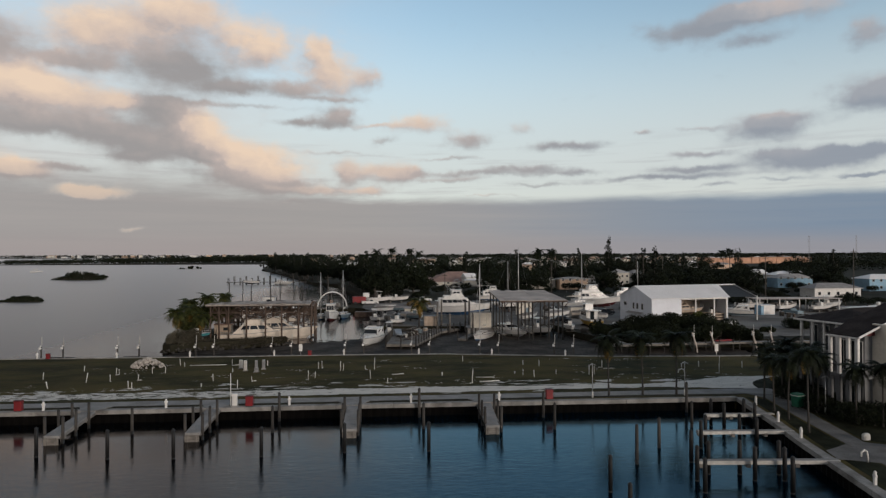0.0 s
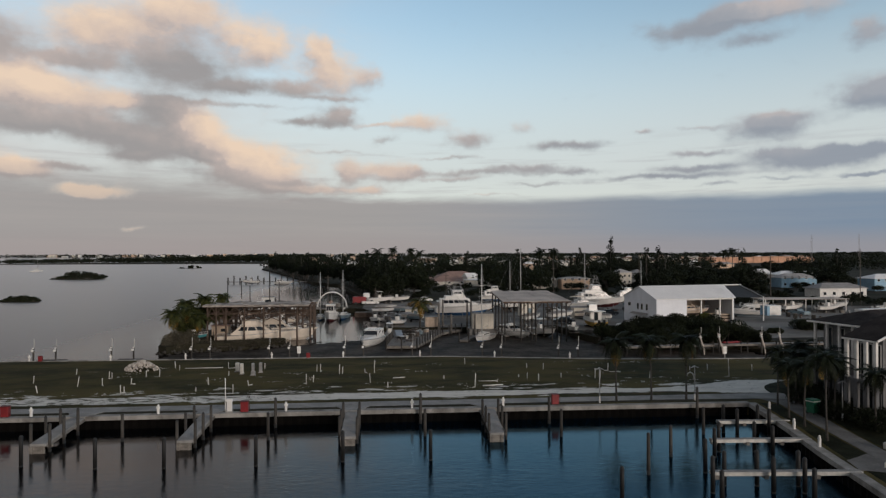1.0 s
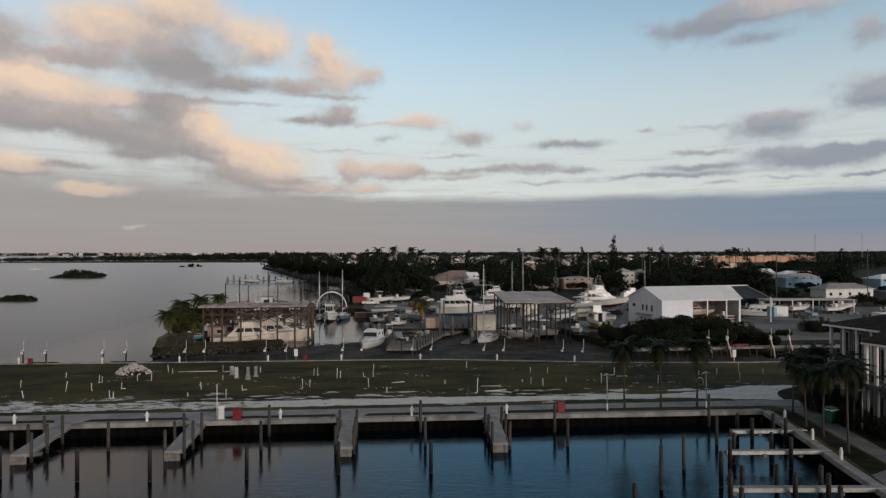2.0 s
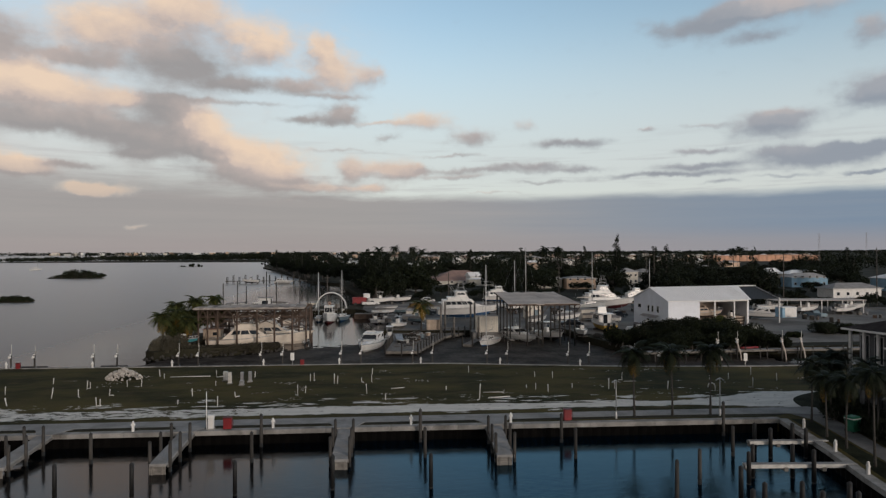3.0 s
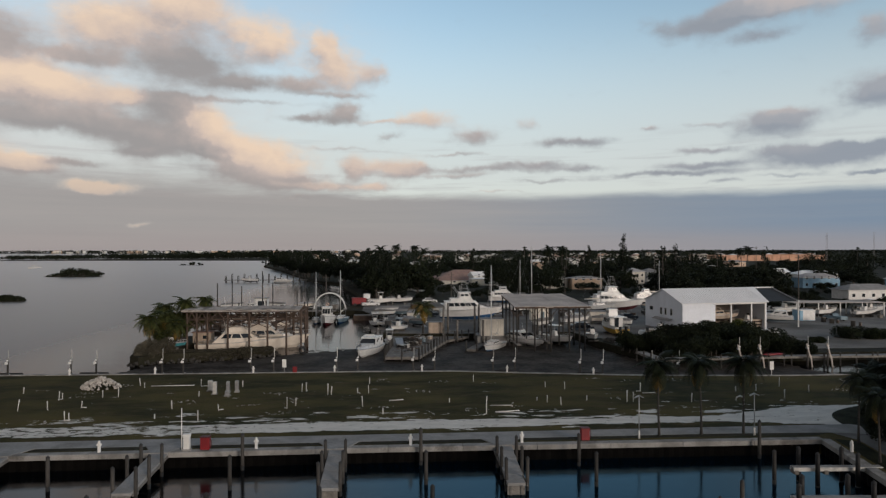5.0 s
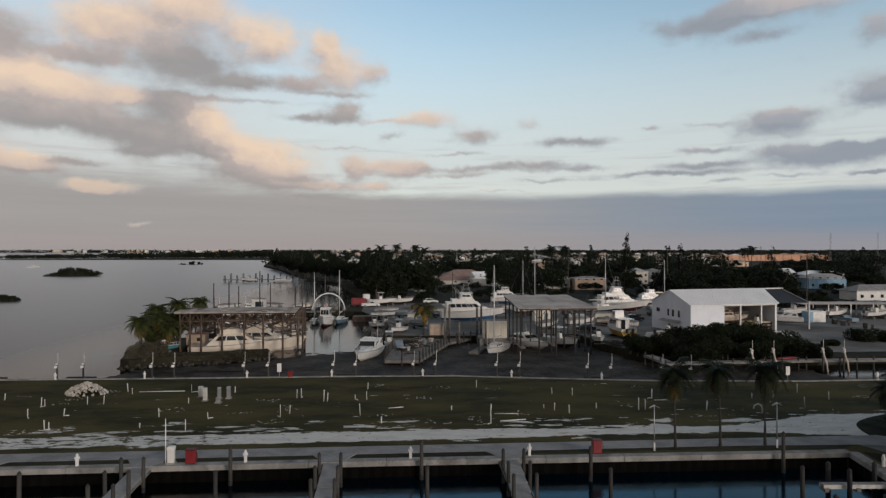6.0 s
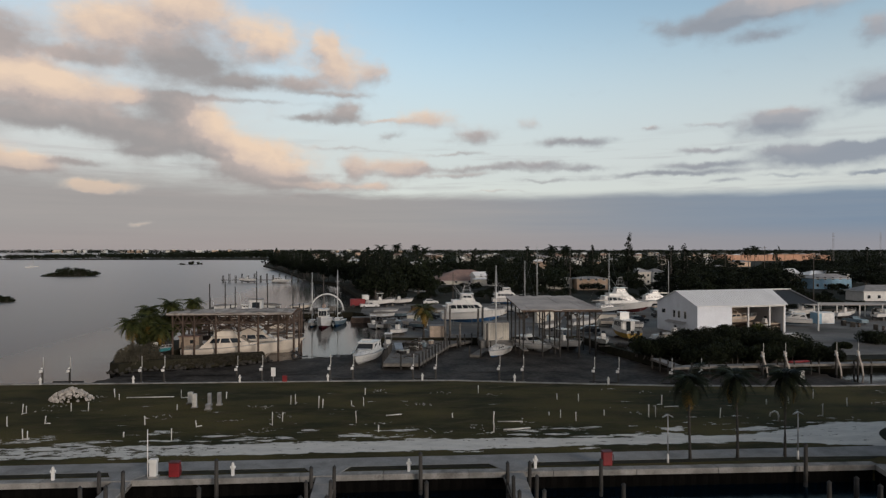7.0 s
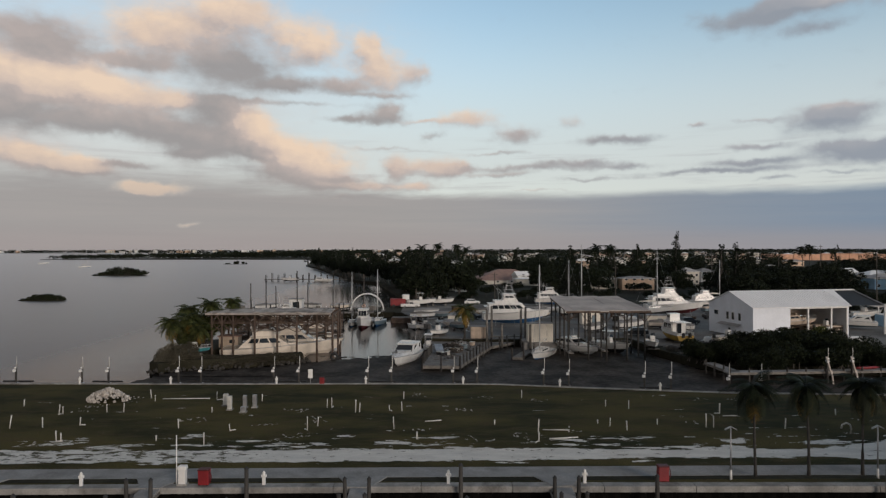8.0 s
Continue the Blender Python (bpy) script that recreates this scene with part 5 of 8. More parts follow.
def workboat(x, y, rz, L, z, label):
    """A beamy boat with a low painted hull, a deckhouse, an upper wheelhouse and an open stern."""
    t = thing("work_boat", label, "work boat", x, y, z, rz)
    B, H = L * 0.40, L * 0.13
    rows = hull(t, L, B, H, YELLOW, YELLOW, deck=GEL)
    zd = H * 0.8
    part("bulwark", skin(Geo(), [tuple((p[3][0], p[3][1] * 0.99, p[3][2] + k * 0.3) for k in range(3)) for p in rows], 0, 2), GEL, t, "white bulwark")
    cabin(t, -L * 0.22, L * 0.26, B * 0.82, B * 0.62, zd, zd + 2.1, rf=0.5, rr=0.05, wins=4)
    cabin(t, -L * 0.06, L * 0.14, B * 0.56, B * 0.5, zd + 2.17, zd + 3.4, rf=0.4, rr=0.05, wins=2, name="wheelhouse")
    top = part("aft_canopy", Geo().box((-L * 0.30, 0, zd + 2.15), (L * 0.26, B * 0.8, 0.08), chamfer=0.02), GEL, t)
    for sx in (-L * 0.42, -L * 0.24):
        for sy in (-1, 1):
            part("post", Geo().rod((sx, sy * B * 0.37, zd), (sx, sy * B * 0.37, zd + 2.12), 0.04, 0.04, 6), METAL, top)
    part("cabin_door", Geo().box((-L * 0.22 - 0.02, 0, zd + 1.0), (0.05, 0.9, 1.8)), GLASS, t, "dark doorway")
    for sy in (-1, 1):
        e = part("outboard_motor", Geo().box((-L / 2 - 0.3, sy * 0.6, zd + 0.1), (0.5, 0.45, 0.8), chamfer=0.1), BLACK, t)
        part("motor_leg", Geo().box((-L / 2 - 0.3, sy * 0.6, -0.2), (0.2, 0.14, 0.8)), BLACK, e)
    whip(t, 0, 0.5, zd + 3.9, 1.6, 0.2)
    for sx in (-L * 0.3, L * 0.15):
        part("keel_block", Geo().box((sx, 0, (-0.25 * H - z) / 2), (0.4, B * 0.7, z - 0.1 * H), chamfer=0.02), TIMBER, t)
    return t


# ---- plants ----
def leaves(blobs, n, size, seed, flat=0.0):
    """Many small folded leaf clumps scattered through ellipsoids (x, y, z, rx, ry, rz)."""
    r = np.random.RandomState(seed)
    w = np.array([b[3] * b[4] * b[5] for b in blobs]) ** 0.7
    idx = r.choice(len(blobs), n, p=w / w.sum())
    bl = np.array(blobs)[idx]
    d = r.normal(size=(n, 3))
    d /= np.linalg.norm(d, axis=1)[:, None]
    rad = r.uniform(0.35, 1.08, n) ** 0.6
    c = bl[:, :3] + d * bl[:, 3:] * rad[:, None]
    a = r.normal(size=(n, 3))
    a[:, 2] -= flat * a[:, 2]
    a /= np.linalg.norm(a, axis=1)[:, None]
    b = np.cross(a, r.normal(size=(n, 3)))
    b /= np.linalg.norm(b, axis=1)[:, None]
    s = size * r.uniform(0.55, 1.35, n)[:, None]
    nn = np.cross(a, b)
    v = np.stack([c - a * s, c - b * s * 0.42 + nn * s * 0.15, c + a * s, c + b * s * 0.42 + nn * s * 0.15], 1).reshape(-1, 3)
    g = Geo()
    g.v = v.tolist()
    g.f = [(4 * i, 4 * i + 1, 4 * i + 2, 4 * i + 3) for i in range(n)]
    return g


def broad_tree(seed, h, w, n, size, leaf):
    """A forked trunk and the meshes of a broad crown."""
    r = random.Random(seed)
    tr = Geo()
    tr.tube([(0, 0, -0.3), (0.1 * w * 0.1, 0, h * 0.25), (r.uniform(-0.3, 0.3), r.uniform(-0.3, 0.3), h * 0.55)], [0.035 * h, 0.025 * h, 0.016 * h], 7)
    blobs = []
    for i in range(9):
        a = TAU * i / 9 + r.uniform(-0.4, 0.4)
        q = r.uniform(0.2, 0.42) * w
        z = h * r.uniform(0.42, 0.82)
        end = (q * math.cos(a), q * math.sin(a), z)
        tr.tube([(0, 0, h * r.uniform(0.25, 0.45)), (end[0] * 0.5, end[1] * 0.5, z * 0.8), end], [0.014 * h, 0.010 * h, 0.004 * h], 5)
        s = r.uniform(0.15, 0.26) * w
        blobs.append((*end, s, s, s * r.uniform(0.55, 0.9)))
    blobs.append((r.uniform(-0.1, 0.1) * w, r.uniform(-0.1, 0.1) * w, h * 0.82, 0.2 * w, 0.2 * w, h * 0.16))
    return tr.mesh("trunk", TRUNK, True), leaves(blobs, n, size, seed).mesh("crown", leaf)


def pine_tree(seed, h, w, n, size):
    """A tall feathery pine: a straight trunk with ragged sprays."""
    r = random.Random(seed)
    tr = Geo().tube([(0, 0, -0.3), (r.uniform(-0.3, 0.3), 0, h * 0.5), (r.uniform(-0.5, 0.5), r.uniform(-0.3, 0.3), h * 0.96)], [0.022 * h, 0.014 * h, 0.004 * h], 7)
    blobs = []
    for i in range(16):
        f = 0.18 + 0.8 * i / 15
        a = r.uniform(0, TAU)
        q = w * 0.5 * (1.05 - f) * r.uniform(0.3, 1.0) + 0.1
        end = (q * math.cos(a), q * math.sin(a), h * f)
        tr.tube([(0, 0, h * (f - 0.05)), end], [0.006 * h, 0.002 * h], 5)
        s = w * (0.10 + 0.18 * (1 - f)) * r.uniform(0.8, 1.3)
        blobs.append((*end, s, s, s * r.uniform(0.8, 1.6)))
    return tr.mesh("trunk", TRUNK, True), leaves(blobs, n, size, seed).mesh("crown", PINELEAF)


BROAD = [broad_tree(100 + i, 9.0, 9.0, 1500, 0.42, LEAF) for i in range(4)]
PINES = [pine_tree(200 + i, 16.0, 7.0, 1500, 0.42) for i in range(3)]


def plant(name, label, meshes, x, y, rz, s, sz=None, group="", z=0.0):
    t = thing(name, label, "tree", x, y, z, rz, group)
    t.scale = (s, s, sz or s)
    part("trunk", meshes[0], TRUNK, t)
    part("crown", meshes[1], LEAF, t)
    return t


def frond_mesh(seed, L, droop, leaf, width=0.85):
    """One feather leaf of a palm along +x: a bent rib with narrow leaflets on both sides."""
    r = random.Random(seed)
    g = Geo()
    n = 26
    pts = []
    for i in range(n + 1):
        f = i / n
        pts.append(Vector((L * (f - 0.22 * droop * f * f), r.uniform(-0.02, 0.02), L * (0.42 * f - (0.55 + droop * 0.55) * f * f))))
    g.tube(pts[::3] + [pts[-1]], [0.035 - 0.003 * j for j in range(len(pts[::3]) + 1)], 4)
    for i in range(2, n + 1):
        f = i / n
        ln = width * math.sin(math.pi * min(1.0, 0.12 + 0.86 * f)) ** 0.6 * r.uniform(0.85, 1.1)
        d = (pts[i] - pts[i - 1]).normalized()
        for side in (1, -1):
            tip = pts[i] + Vector((d.x * ln * 0.45, side * ln * 0.8, -ln * (0.35 + 0.45 * droop) + d.z * ln * 0.3))
            mid = pts[i] * 0.5 + tip * 0.5 + Vector((0, 0, 0.06))
            o = d * 0.034
            g.add([pts[i] - o, mid - o * 1.2, tip, mid + o * 1.2, pts[i] + o], [(0, 1, 2, 3, 4)])
    return g.mesh("frond", leaf)


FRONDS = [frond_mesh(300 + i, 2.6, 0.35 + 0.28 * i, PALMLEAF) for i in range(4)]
SPITFRONDS = [frond_mesh(320 + i, 2.6, 0.35 + 0.28 * i, SPITLEAF, 1.0) for i in range(4)]
DRYFRONDS = [frond_mesh(330 + i, 2.7, 0.6 + 0.35 * i, DRYPALM) for i in range(3)]


def palm(x, y, h, seed, fronds=18, s=1.0, dry=0, z=0.0, leafs=None, label="", group="palms by the walkway", r0=0.17):
    r = random.Random(seed)
    t = thing("palm_tree", label or "coconut palm with a thin grey trunk and drooping fronds", "palm", x, y, z, r.uniform(0, 360), group)
    lean = r.uniform(0.0, 0.06) * h
    pts = [(lean * f * f, 0.03 * math.sin(4 * f) * h * 0.3, h * f) for f in (0, 0.08, 0.25, 0.45, 0.65, 0.85, 1.0)]
    pts[0] = (0, 0, -0.3)
    part("trunk", Geo().tube(pts, [r0 * 1.5, r0 * 1.2, r0, r0 * 0.92, r0 * 0.85, r0 * 0.8, r0 * 0.85], 9), PALMTRUNK, t, smooth=True)
    top = Vector(pts[-1])
    part("crownshaft", Geo().tube([top - Vector((0, 0, 0.2)), top + Vector((0, 0, 0.5))], [r0 * 1.1, r0 * 0.5], 8), PALMTRUNK, t)
    for i in range(fronds):
        a = 137.5 * i + r.uniform(-15, 15)
        k = i / fronds
        dryone = i < dry
        ob = part("frond", (DRYFRONDS[i % 3] if dryone else (leafs or FRONDS)[min(3, int(4 * (1 - k)))]), PALMLEAF, t, "dry brown frond" if dryone else "")
        tilt = -42 * k + 30 * (1 - k) + (22 if dryone else 0) + r.uniform(-8, 8)
        ob.matrix_basis = Matrix.Translation(top + Vector((0, 0, 0.2 + 0.2 * k))) @ pose(0, 0, 0, 0, 0, a) @ pose(0, 0, 0, 0, tilt, 0) @ Matrix.Scale(s * r.uniform(0.85, 1.12), 4)
    return t


def bush(name, label, blobs, n, size, seed, x, y, z=0.0, leaf=None, category="bush", group=""):
    """A shrub of woody stems under a thick coat of small leaves."""
    t = thing(name, label, category, x, y, z, 0, group)
    st = Geo()
    r = random.Random(seed)
    for bx, by, bz, rx, ry, rz_ in blobs:
        for k in range(3):
            st.tube([(bx + r.uniform(-0.4, 0.4) * rx, by + r.uniform(-0.4, 0.4) * ry, -0.4), (bx + r.uniform(-0.3, 0.3) * rx, by + r.uniform(-0.3, 0.3) * ry, bz * 0.6), (bx + r.uniform(-0.6, 0.6) * rx, by + r.uniform(-0.6, 0.6) * ry, bz + 0.4 * rz_)], [0.09, 0.06, 0.02], 5)
    tagged(part("branch_work", st, TRUNK, t), kind="stuff")
    part("foliage", leaves(blobs, n, size, seed).mesh("foliage", leaf or BUSHLEAF), leaf or BUSHLEAF, t)
    return t


# palms beside the walkway and the house
for i, (px, py, h) in enumerate(((24.3, 1.25, 6.0), (28.25, 1.35, 6.2), (32.25, 1.4, 6.2))):
    palm(px, py, h, 60 + i, 24, 0.84, dry=2, r0=0.10)
for i, (px, py, h) in enumerate(((40.5, -2.4, 5.2), (38.6, -7.4, 4.8), (38.0, -10.8, 5.4), (37.0, -15.4, 6.8), (43.4, -1.0, 4.8), (44.4, -5.0, 5.6), (46.6, 2.0, 5.2), (42.6, -8.4, 5.2), (47.6, 5.6, 4.6))):
    palm(px, py, h, 70 + i, 22, 0.70, dry=1, r0=0.09, group="palms before the house", label="dark thin palm with a bushy crown beside the walkway")
for i, (px, py, h) in enumerate(((43.4, -12.9, 4.9), (45.0, -14.2, 5.2), (46.4, -14.6, 4.9), (47.7, -14.2, 5.2), (48.8, -14.9, 4.6))):
    palm(px, py, h, 85 + i, 22, 0.66, r0=0.09, group="palms before the house", label="young dark palm beside the house wall")
for i, (px, py) in enumerate(((45.0, -5.4), (45.2, -11.6), (47.4, -11.6), (49.6, -11.2), (46.4, -1.2), (44.2, -3.0), (43.6, -7.2), (46.0, 1.5), (43.6, -10.4), (48.5, 4.5), (44.6, -12.6), (46.8, -12.8))):
    r = random.Random(400 + i)
    bush("hedge_bush", "dark clipped shrub before the house", [(r.uniform(-1, 1), r.uniform(-1.4, 1.4), 0.7, 1.2, 1.3, 0.9) for _ in range(4)], 2600, 0.13, 410 + i, px, py, leaf=PALMLEAF, group="shrubs before the house")
bush("lit_bush", "bush coloured sunlit yellow-green among the dark mangroves", [(0, 0, 2.6, 1.6, 1.4, 1.5), (1.4, 0.4, 2.2, 1.2, 1.1, 1.2)], 3500, 0.16, 431, 62.5, 58.5, leaf=LITLEAF)

# palms on the spit and in the yard
for i, (px, py, h, s) in enumerate(((-40.4, 58.5, 4.6, 1.2), (-38.6, 60.5, 5.2, 1.2), (-37.4, 62.5, 4.8, 1.15), (-39.5, 63.5, 6.2, 1.1), (-36.3, 64.5, 7.0, 1.1), (-34.2, 70, 7.0, 1.0), (-36.0, 59.0, 3.8, 1.1))):
    palm(px, py, h, 130 + i, 30, s * 0.82, dry=5, leafs=SPITFRONDS, group="palms on the spit", label="bushy palm with yellowing fronds on the spit")
palm(6.4, 75.6, 5.0, 150, 26, 1.15, dry=4, leafs=[SPITFRONDS[0], DRYFRONDS[0], SPITFRONDS[1], DRYFRONDS[0]], group="palms in the yard", label="palm with orange-brown dried fronds beside the dock")
bush("shore_bush", "grey-green shore bush on the rocky point", [(-0.6, -1.6, 0.4, 1.0, 0.9, 0.7), (0.2, -0.2, 0.9, 1.3, 1.2, 1.1), (1.4, 1.2, 1.2, 1.3, 1.3, 1.3), (-0.8, 2.2, 1.0, 1.3, 1.3, 1.2), (0.6, 3.4, 1.3, 1.3, 1.2, 1.2)], 11000, 0.09, 160, -37.4, 52.9, -0.2, leaf=GREYLEAF)
bush("shore_bush", "grey-green shore bush on the rocky point", [(-0.4, -0.6, 0.3, 0.9, 0.9, 0.7), (-0.9, 1.0, 0.7, 1.0, 1.2, 0.9), (-1.3, 3.0, 0.9, 1.1, 1.4, 1.1), (-0.6, 4.6, 1.2, 1.3, 1.3, 1.3), (0.8, 2.2, 0.6, 1.2, 1.3, 0.9)], 11000, 0.09, 163, -39.0, 51.8, -0.35, leaf=GREYLEAF)
bush("spit_thicket", "dense green thicket between the palms", [(2.4, 2.6, 2.0, 1.7, 1.7, 1.5), (4.0, 4.5, 3.6, 1.8, 1.8, 2.0), (5.6, 7.0, 4.6, 1.8, 1.8, 2.0), (1.0, 4.0, 2.6, 1.8, 1.8, 1.8), (7.5, 9.0, 4.8, 1.6, 1.6, 1.8)], 9000, 0.2, 162, -40.6, 58.0, leaf=SPITLEAF)
bush("shore_bush", "low green bush on the rock edge", [(-4, 0, 0.1, 3.4, 1.1, 0.75), (0, 0.2, 0.0, 3.4, 1.1, 0.75), (3, 0.9, 0.1, 3.0, 1.1, 0.7), (6.0, 2.4, 0.2, 2.6, 1.0, 0.6), (8.6, 3.4, 0.0, 1.6, 1.0, 0.5), (-6.5, -0.6, 0.2, 1.6, 1.0, 0.7), (-1.5, -0.6, -0.5, 4.0, 0.6, 0.5), (4.0, 1.0, -0.5, 3.0, 0.6, 0.5)], 20000, 0.085, 161, -29.5, 54.0, -0.2, leaf=GREYLEAF)

# mangroves in front of the white shed
r = random.Random(170)
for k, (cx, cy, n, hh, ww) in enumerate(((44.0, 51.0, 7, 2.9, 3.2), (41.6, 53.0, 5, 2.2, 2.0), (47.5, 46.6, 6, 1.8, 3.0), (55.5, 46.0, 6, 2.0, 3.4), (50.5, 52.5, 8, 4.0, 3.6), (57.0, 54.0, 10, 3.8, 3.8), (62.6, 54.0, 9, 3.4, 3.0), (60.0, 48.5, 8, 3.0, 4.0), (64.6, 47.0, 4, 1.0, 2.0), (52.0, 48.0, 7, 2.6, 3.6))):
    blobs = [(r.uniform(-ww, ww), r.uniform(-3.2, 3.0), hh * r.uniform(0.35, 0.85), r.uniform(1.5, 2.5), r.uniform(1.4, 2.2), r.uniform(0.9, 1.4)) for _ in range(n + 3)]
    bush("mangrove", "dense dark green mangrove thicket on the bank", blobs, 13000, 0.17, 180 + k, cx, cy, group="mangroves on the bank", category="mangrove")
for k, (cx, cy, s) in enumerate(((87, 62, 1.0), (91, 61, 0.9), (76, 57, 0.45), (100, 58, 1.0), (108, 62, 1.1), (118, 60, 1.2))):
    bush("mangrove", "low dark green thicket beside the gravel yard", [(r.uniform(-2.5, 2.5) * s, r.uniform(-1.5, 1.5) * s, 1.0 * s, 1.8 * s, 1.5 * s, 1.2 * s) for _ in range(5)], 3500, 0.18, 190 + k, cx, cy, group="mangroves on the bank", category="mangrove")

# the wooded bank: single trees, thinning into far woods
trng = random.Random(21)


def coast_x(y):
    """Where the far shore runs."""
    pts = ((140, -8), (174, -8), (277, -25), (304, -42), (512, -98), (620, -128), (760, -150), (1500, -190))
    for (y0, x0), (y1, x1) in zip(pts, pts[1:]):
        if y <= y1:
            return x0 + (x1 - x0) * (y - y0) / (y1 - y0)
    return -190


CLEAR = [(-8, 135, 22, 22), (34, 262, 26, 22), (80, 217, 20, 12), (152, 151, 24, 16), (70, 130, 32, 20), (120, 100, 60, 26), (183.5, 216, 16, 12), (20, 160, 60, 12), (8, 205, 14, 22)]
# clearings in front of the buildings that look out over the yard: direction from the quay, half width, where it ends
OPEN = [(80, 217, 10.5), (34, 262, 12), (152, 151, 9), (183.5, 216, 10), (528, 850, 42), (189, 251, 2.5), (167, 253, 2), (115, 252, 1.5), (133, 276, 1.5), (-34, 545, 5), (16, 510, 5)]


def free(x, y):
    if not all(((x - cx) / rx) ** 2 + ((y - cy) / ry) ** 2 > 1 for cx, cy, rx, ry in CLEAR):
        return False
    for bx, by, w in OPEN:
        if y < by + 6:
            f = (y + 55) / (by + 55)
            if abs(x - bx * f) < w * f + 2.5 and by * 0.45 < y:
                return False
    return True


for band, (y0, y1, n) in enumerate(((150, 200, 50), (200, 280, 80), (280, 400, 80), (400, 560, 50))):
    for i in range(n):
        for attempt in range(20):
            y = trng.uniform(y0, y1)
            lo = coast_x(y) + 3
            x = trng.uniform(lo, 0.72 * (y + 50) + 15)
            if free(x, y):
                break
        left = x < lo + 55
        tall = trng.random() < (0.3 if left else 0.08)
        s = trng.uniform(0.75, 1.25)
        if tall:
            plant("pine_tree", "tall dark feathery pine in the wooded bank", PINES[i % 3], x, y, trng.uniform(0, 360), s * 0.95, s * 0.95, "trees of the wooded bank")
        else:
            plant("broadleaf_tree", "dark green broadleaf tree in the wooded bank", BROAD[i % 4], x, y, trng.uniform(0, 360), s * 1.15, s * (1.2 if left else 0.9), "trees of the wooded bank")
# shore trees along the bank to the left, and along the back of the yard
for i in range(66):
    y = 150 + 420 * (i / 66) ** 1.5
    x = coast_x(y) + trng.uniform(2, 9)
    if i % 3:
        plant("broadleaf_tree", "dark green broadleaf tree at the water's edge", BROAD[i % 4], x, y, trng.uniform(0, 360), trng.uniform(0.9, 1.3), trng.uniform(1.0, 1.4), "trees at the water's edge")
    else:
        plant("pine_tree", "tall dark feathery pine at the water's edge", PINES[i % 3], x, y, trng.uniform(0, 360), trng.uniform(0.8, 1.05), None, "trees at the water's edge")


SCRUB = [broad_tree(140 + i, 4.0, 5.5, 900, 0.3, LEAF) for i in range(3)]
for i in range(110):
    y = trng.uniform(153, 260)
    x = trng.uniform(coast_x(y) + 6, 0.72 * (y + 50))
    if all(((x - cx) / rx) ** 2 + ((y - cy) / ry) ** 2 > 1 for cx, cy, rx, ry in CLEAR[1:4] + CLEAR[6:7]):
        plant("scrub_tree", "low dark scrub tree behind the yard", SCRUB[i % 3], x, y, trng.uniform(0, 360), trng.uniform(0.7, 1.15), trng.uniform(0.6, 1.0), "scrub behind the yard")


for i in range(95):
    if i < 60:
        x, y = trng.uniform(84, 215), trng.uniform(122, 178)
    elif i < 80:
        x, y = trng.uniform(20, 84), trng.uniform(148, 172)
    else:
        x, y = trng.uniform(100, 175), trng.uniform(112, 124)
    if ((x - 158) / 22) ** 2 + ((y - 150) / 15) ** 2 < 1 or abs(x - 80 * (y + 55) / 272) < 8:
        continue
    plant("scrub_tree", "low dark scrub tree round the back of the yard", SCRUB[i % 3], x, y, trng.uniform(0, 360), trng.uniform(0.6, 1.05), trng.uniform(0.5, 0.9), "scrub behind the yard")


def woods(name, label, spots, n, size, seed):
    """Far woods: many crowns as one object."""
    blobs = [(x, y, h * 0.55, w, w, h * 0.5) for x, y, h, w in spots]
    ob = part(name, leaves(blobs, n, size, seed, 0.4).mesh(name, LEAF), LEAF, None, label)
    return tagged(ob, "", "woods", "", "stuff")


wr = random.Random(31)
spots = []
for i in range(1200):
    y = 470 + 1500 * wr.random() ** 1.7
    x = wr.uniform(coast_x(y) + 5, 0.72 * y + 200)
    if y < 850 and abs(x - 528 * (y + 60) / 910) < 60 * (y + 60) / 910:
        continue          # the ground before the long store lies open
    spots.append((x, y, wr.uniform(7, 12), wr.uniform(5, 11)))
woods("far_woods", "dark low woods reaching to the horizon", spots, 42000, 1.4, 32)
spots = [(wr.uniform(-200, 0.75 * y + 300), y, wr.uniform(7, 12), wr.uniform(16, 34)) for y in [2000 + 2500 * wr.random() for _ in range(500)]]
woods("horizon_woods", "dim line of woods at the horizon", spots, 9000, 5.0, 33)
# low wooded shore across the bay
spots = []
for i in range(520):
    f = wr.random()
    x = -640 + 520 * f
    spots.append((x, 1075 + 60 * wr.random() + 120 * f, wr.uniform(4, 7) + 8 * f, wr.uniform(6, 12)))
woods("bay_shore_woods", "low dark mangrove shore across the bay", spots, 22000, 1.7, 34)
slab("ground_bay_shore", [(-655, 1066), (-500, 1058), (-300, 1040), (-120, 1000), (-100, 1400), (-640, 1130)], -3, -0.6, EARTH, "low dark shore across the bay", "ground")
spots = [(wr.uniform(-1900, 0), 2750 + 250 * wr.random(), wr.uniform(8, 13), wr.uniform(20, 40)) for _ in range(300)]
woods("distant_shore_woods", "thin dark line of the distant shore", spots, 6000, 4.0, 35)
slab("ground_distant_shore", [(-1950, 2750), (100, 2700), (100, 3100), (-1900, 3050)], -3, -0.4, EARTH, "distant shore on the horizon", "ground")
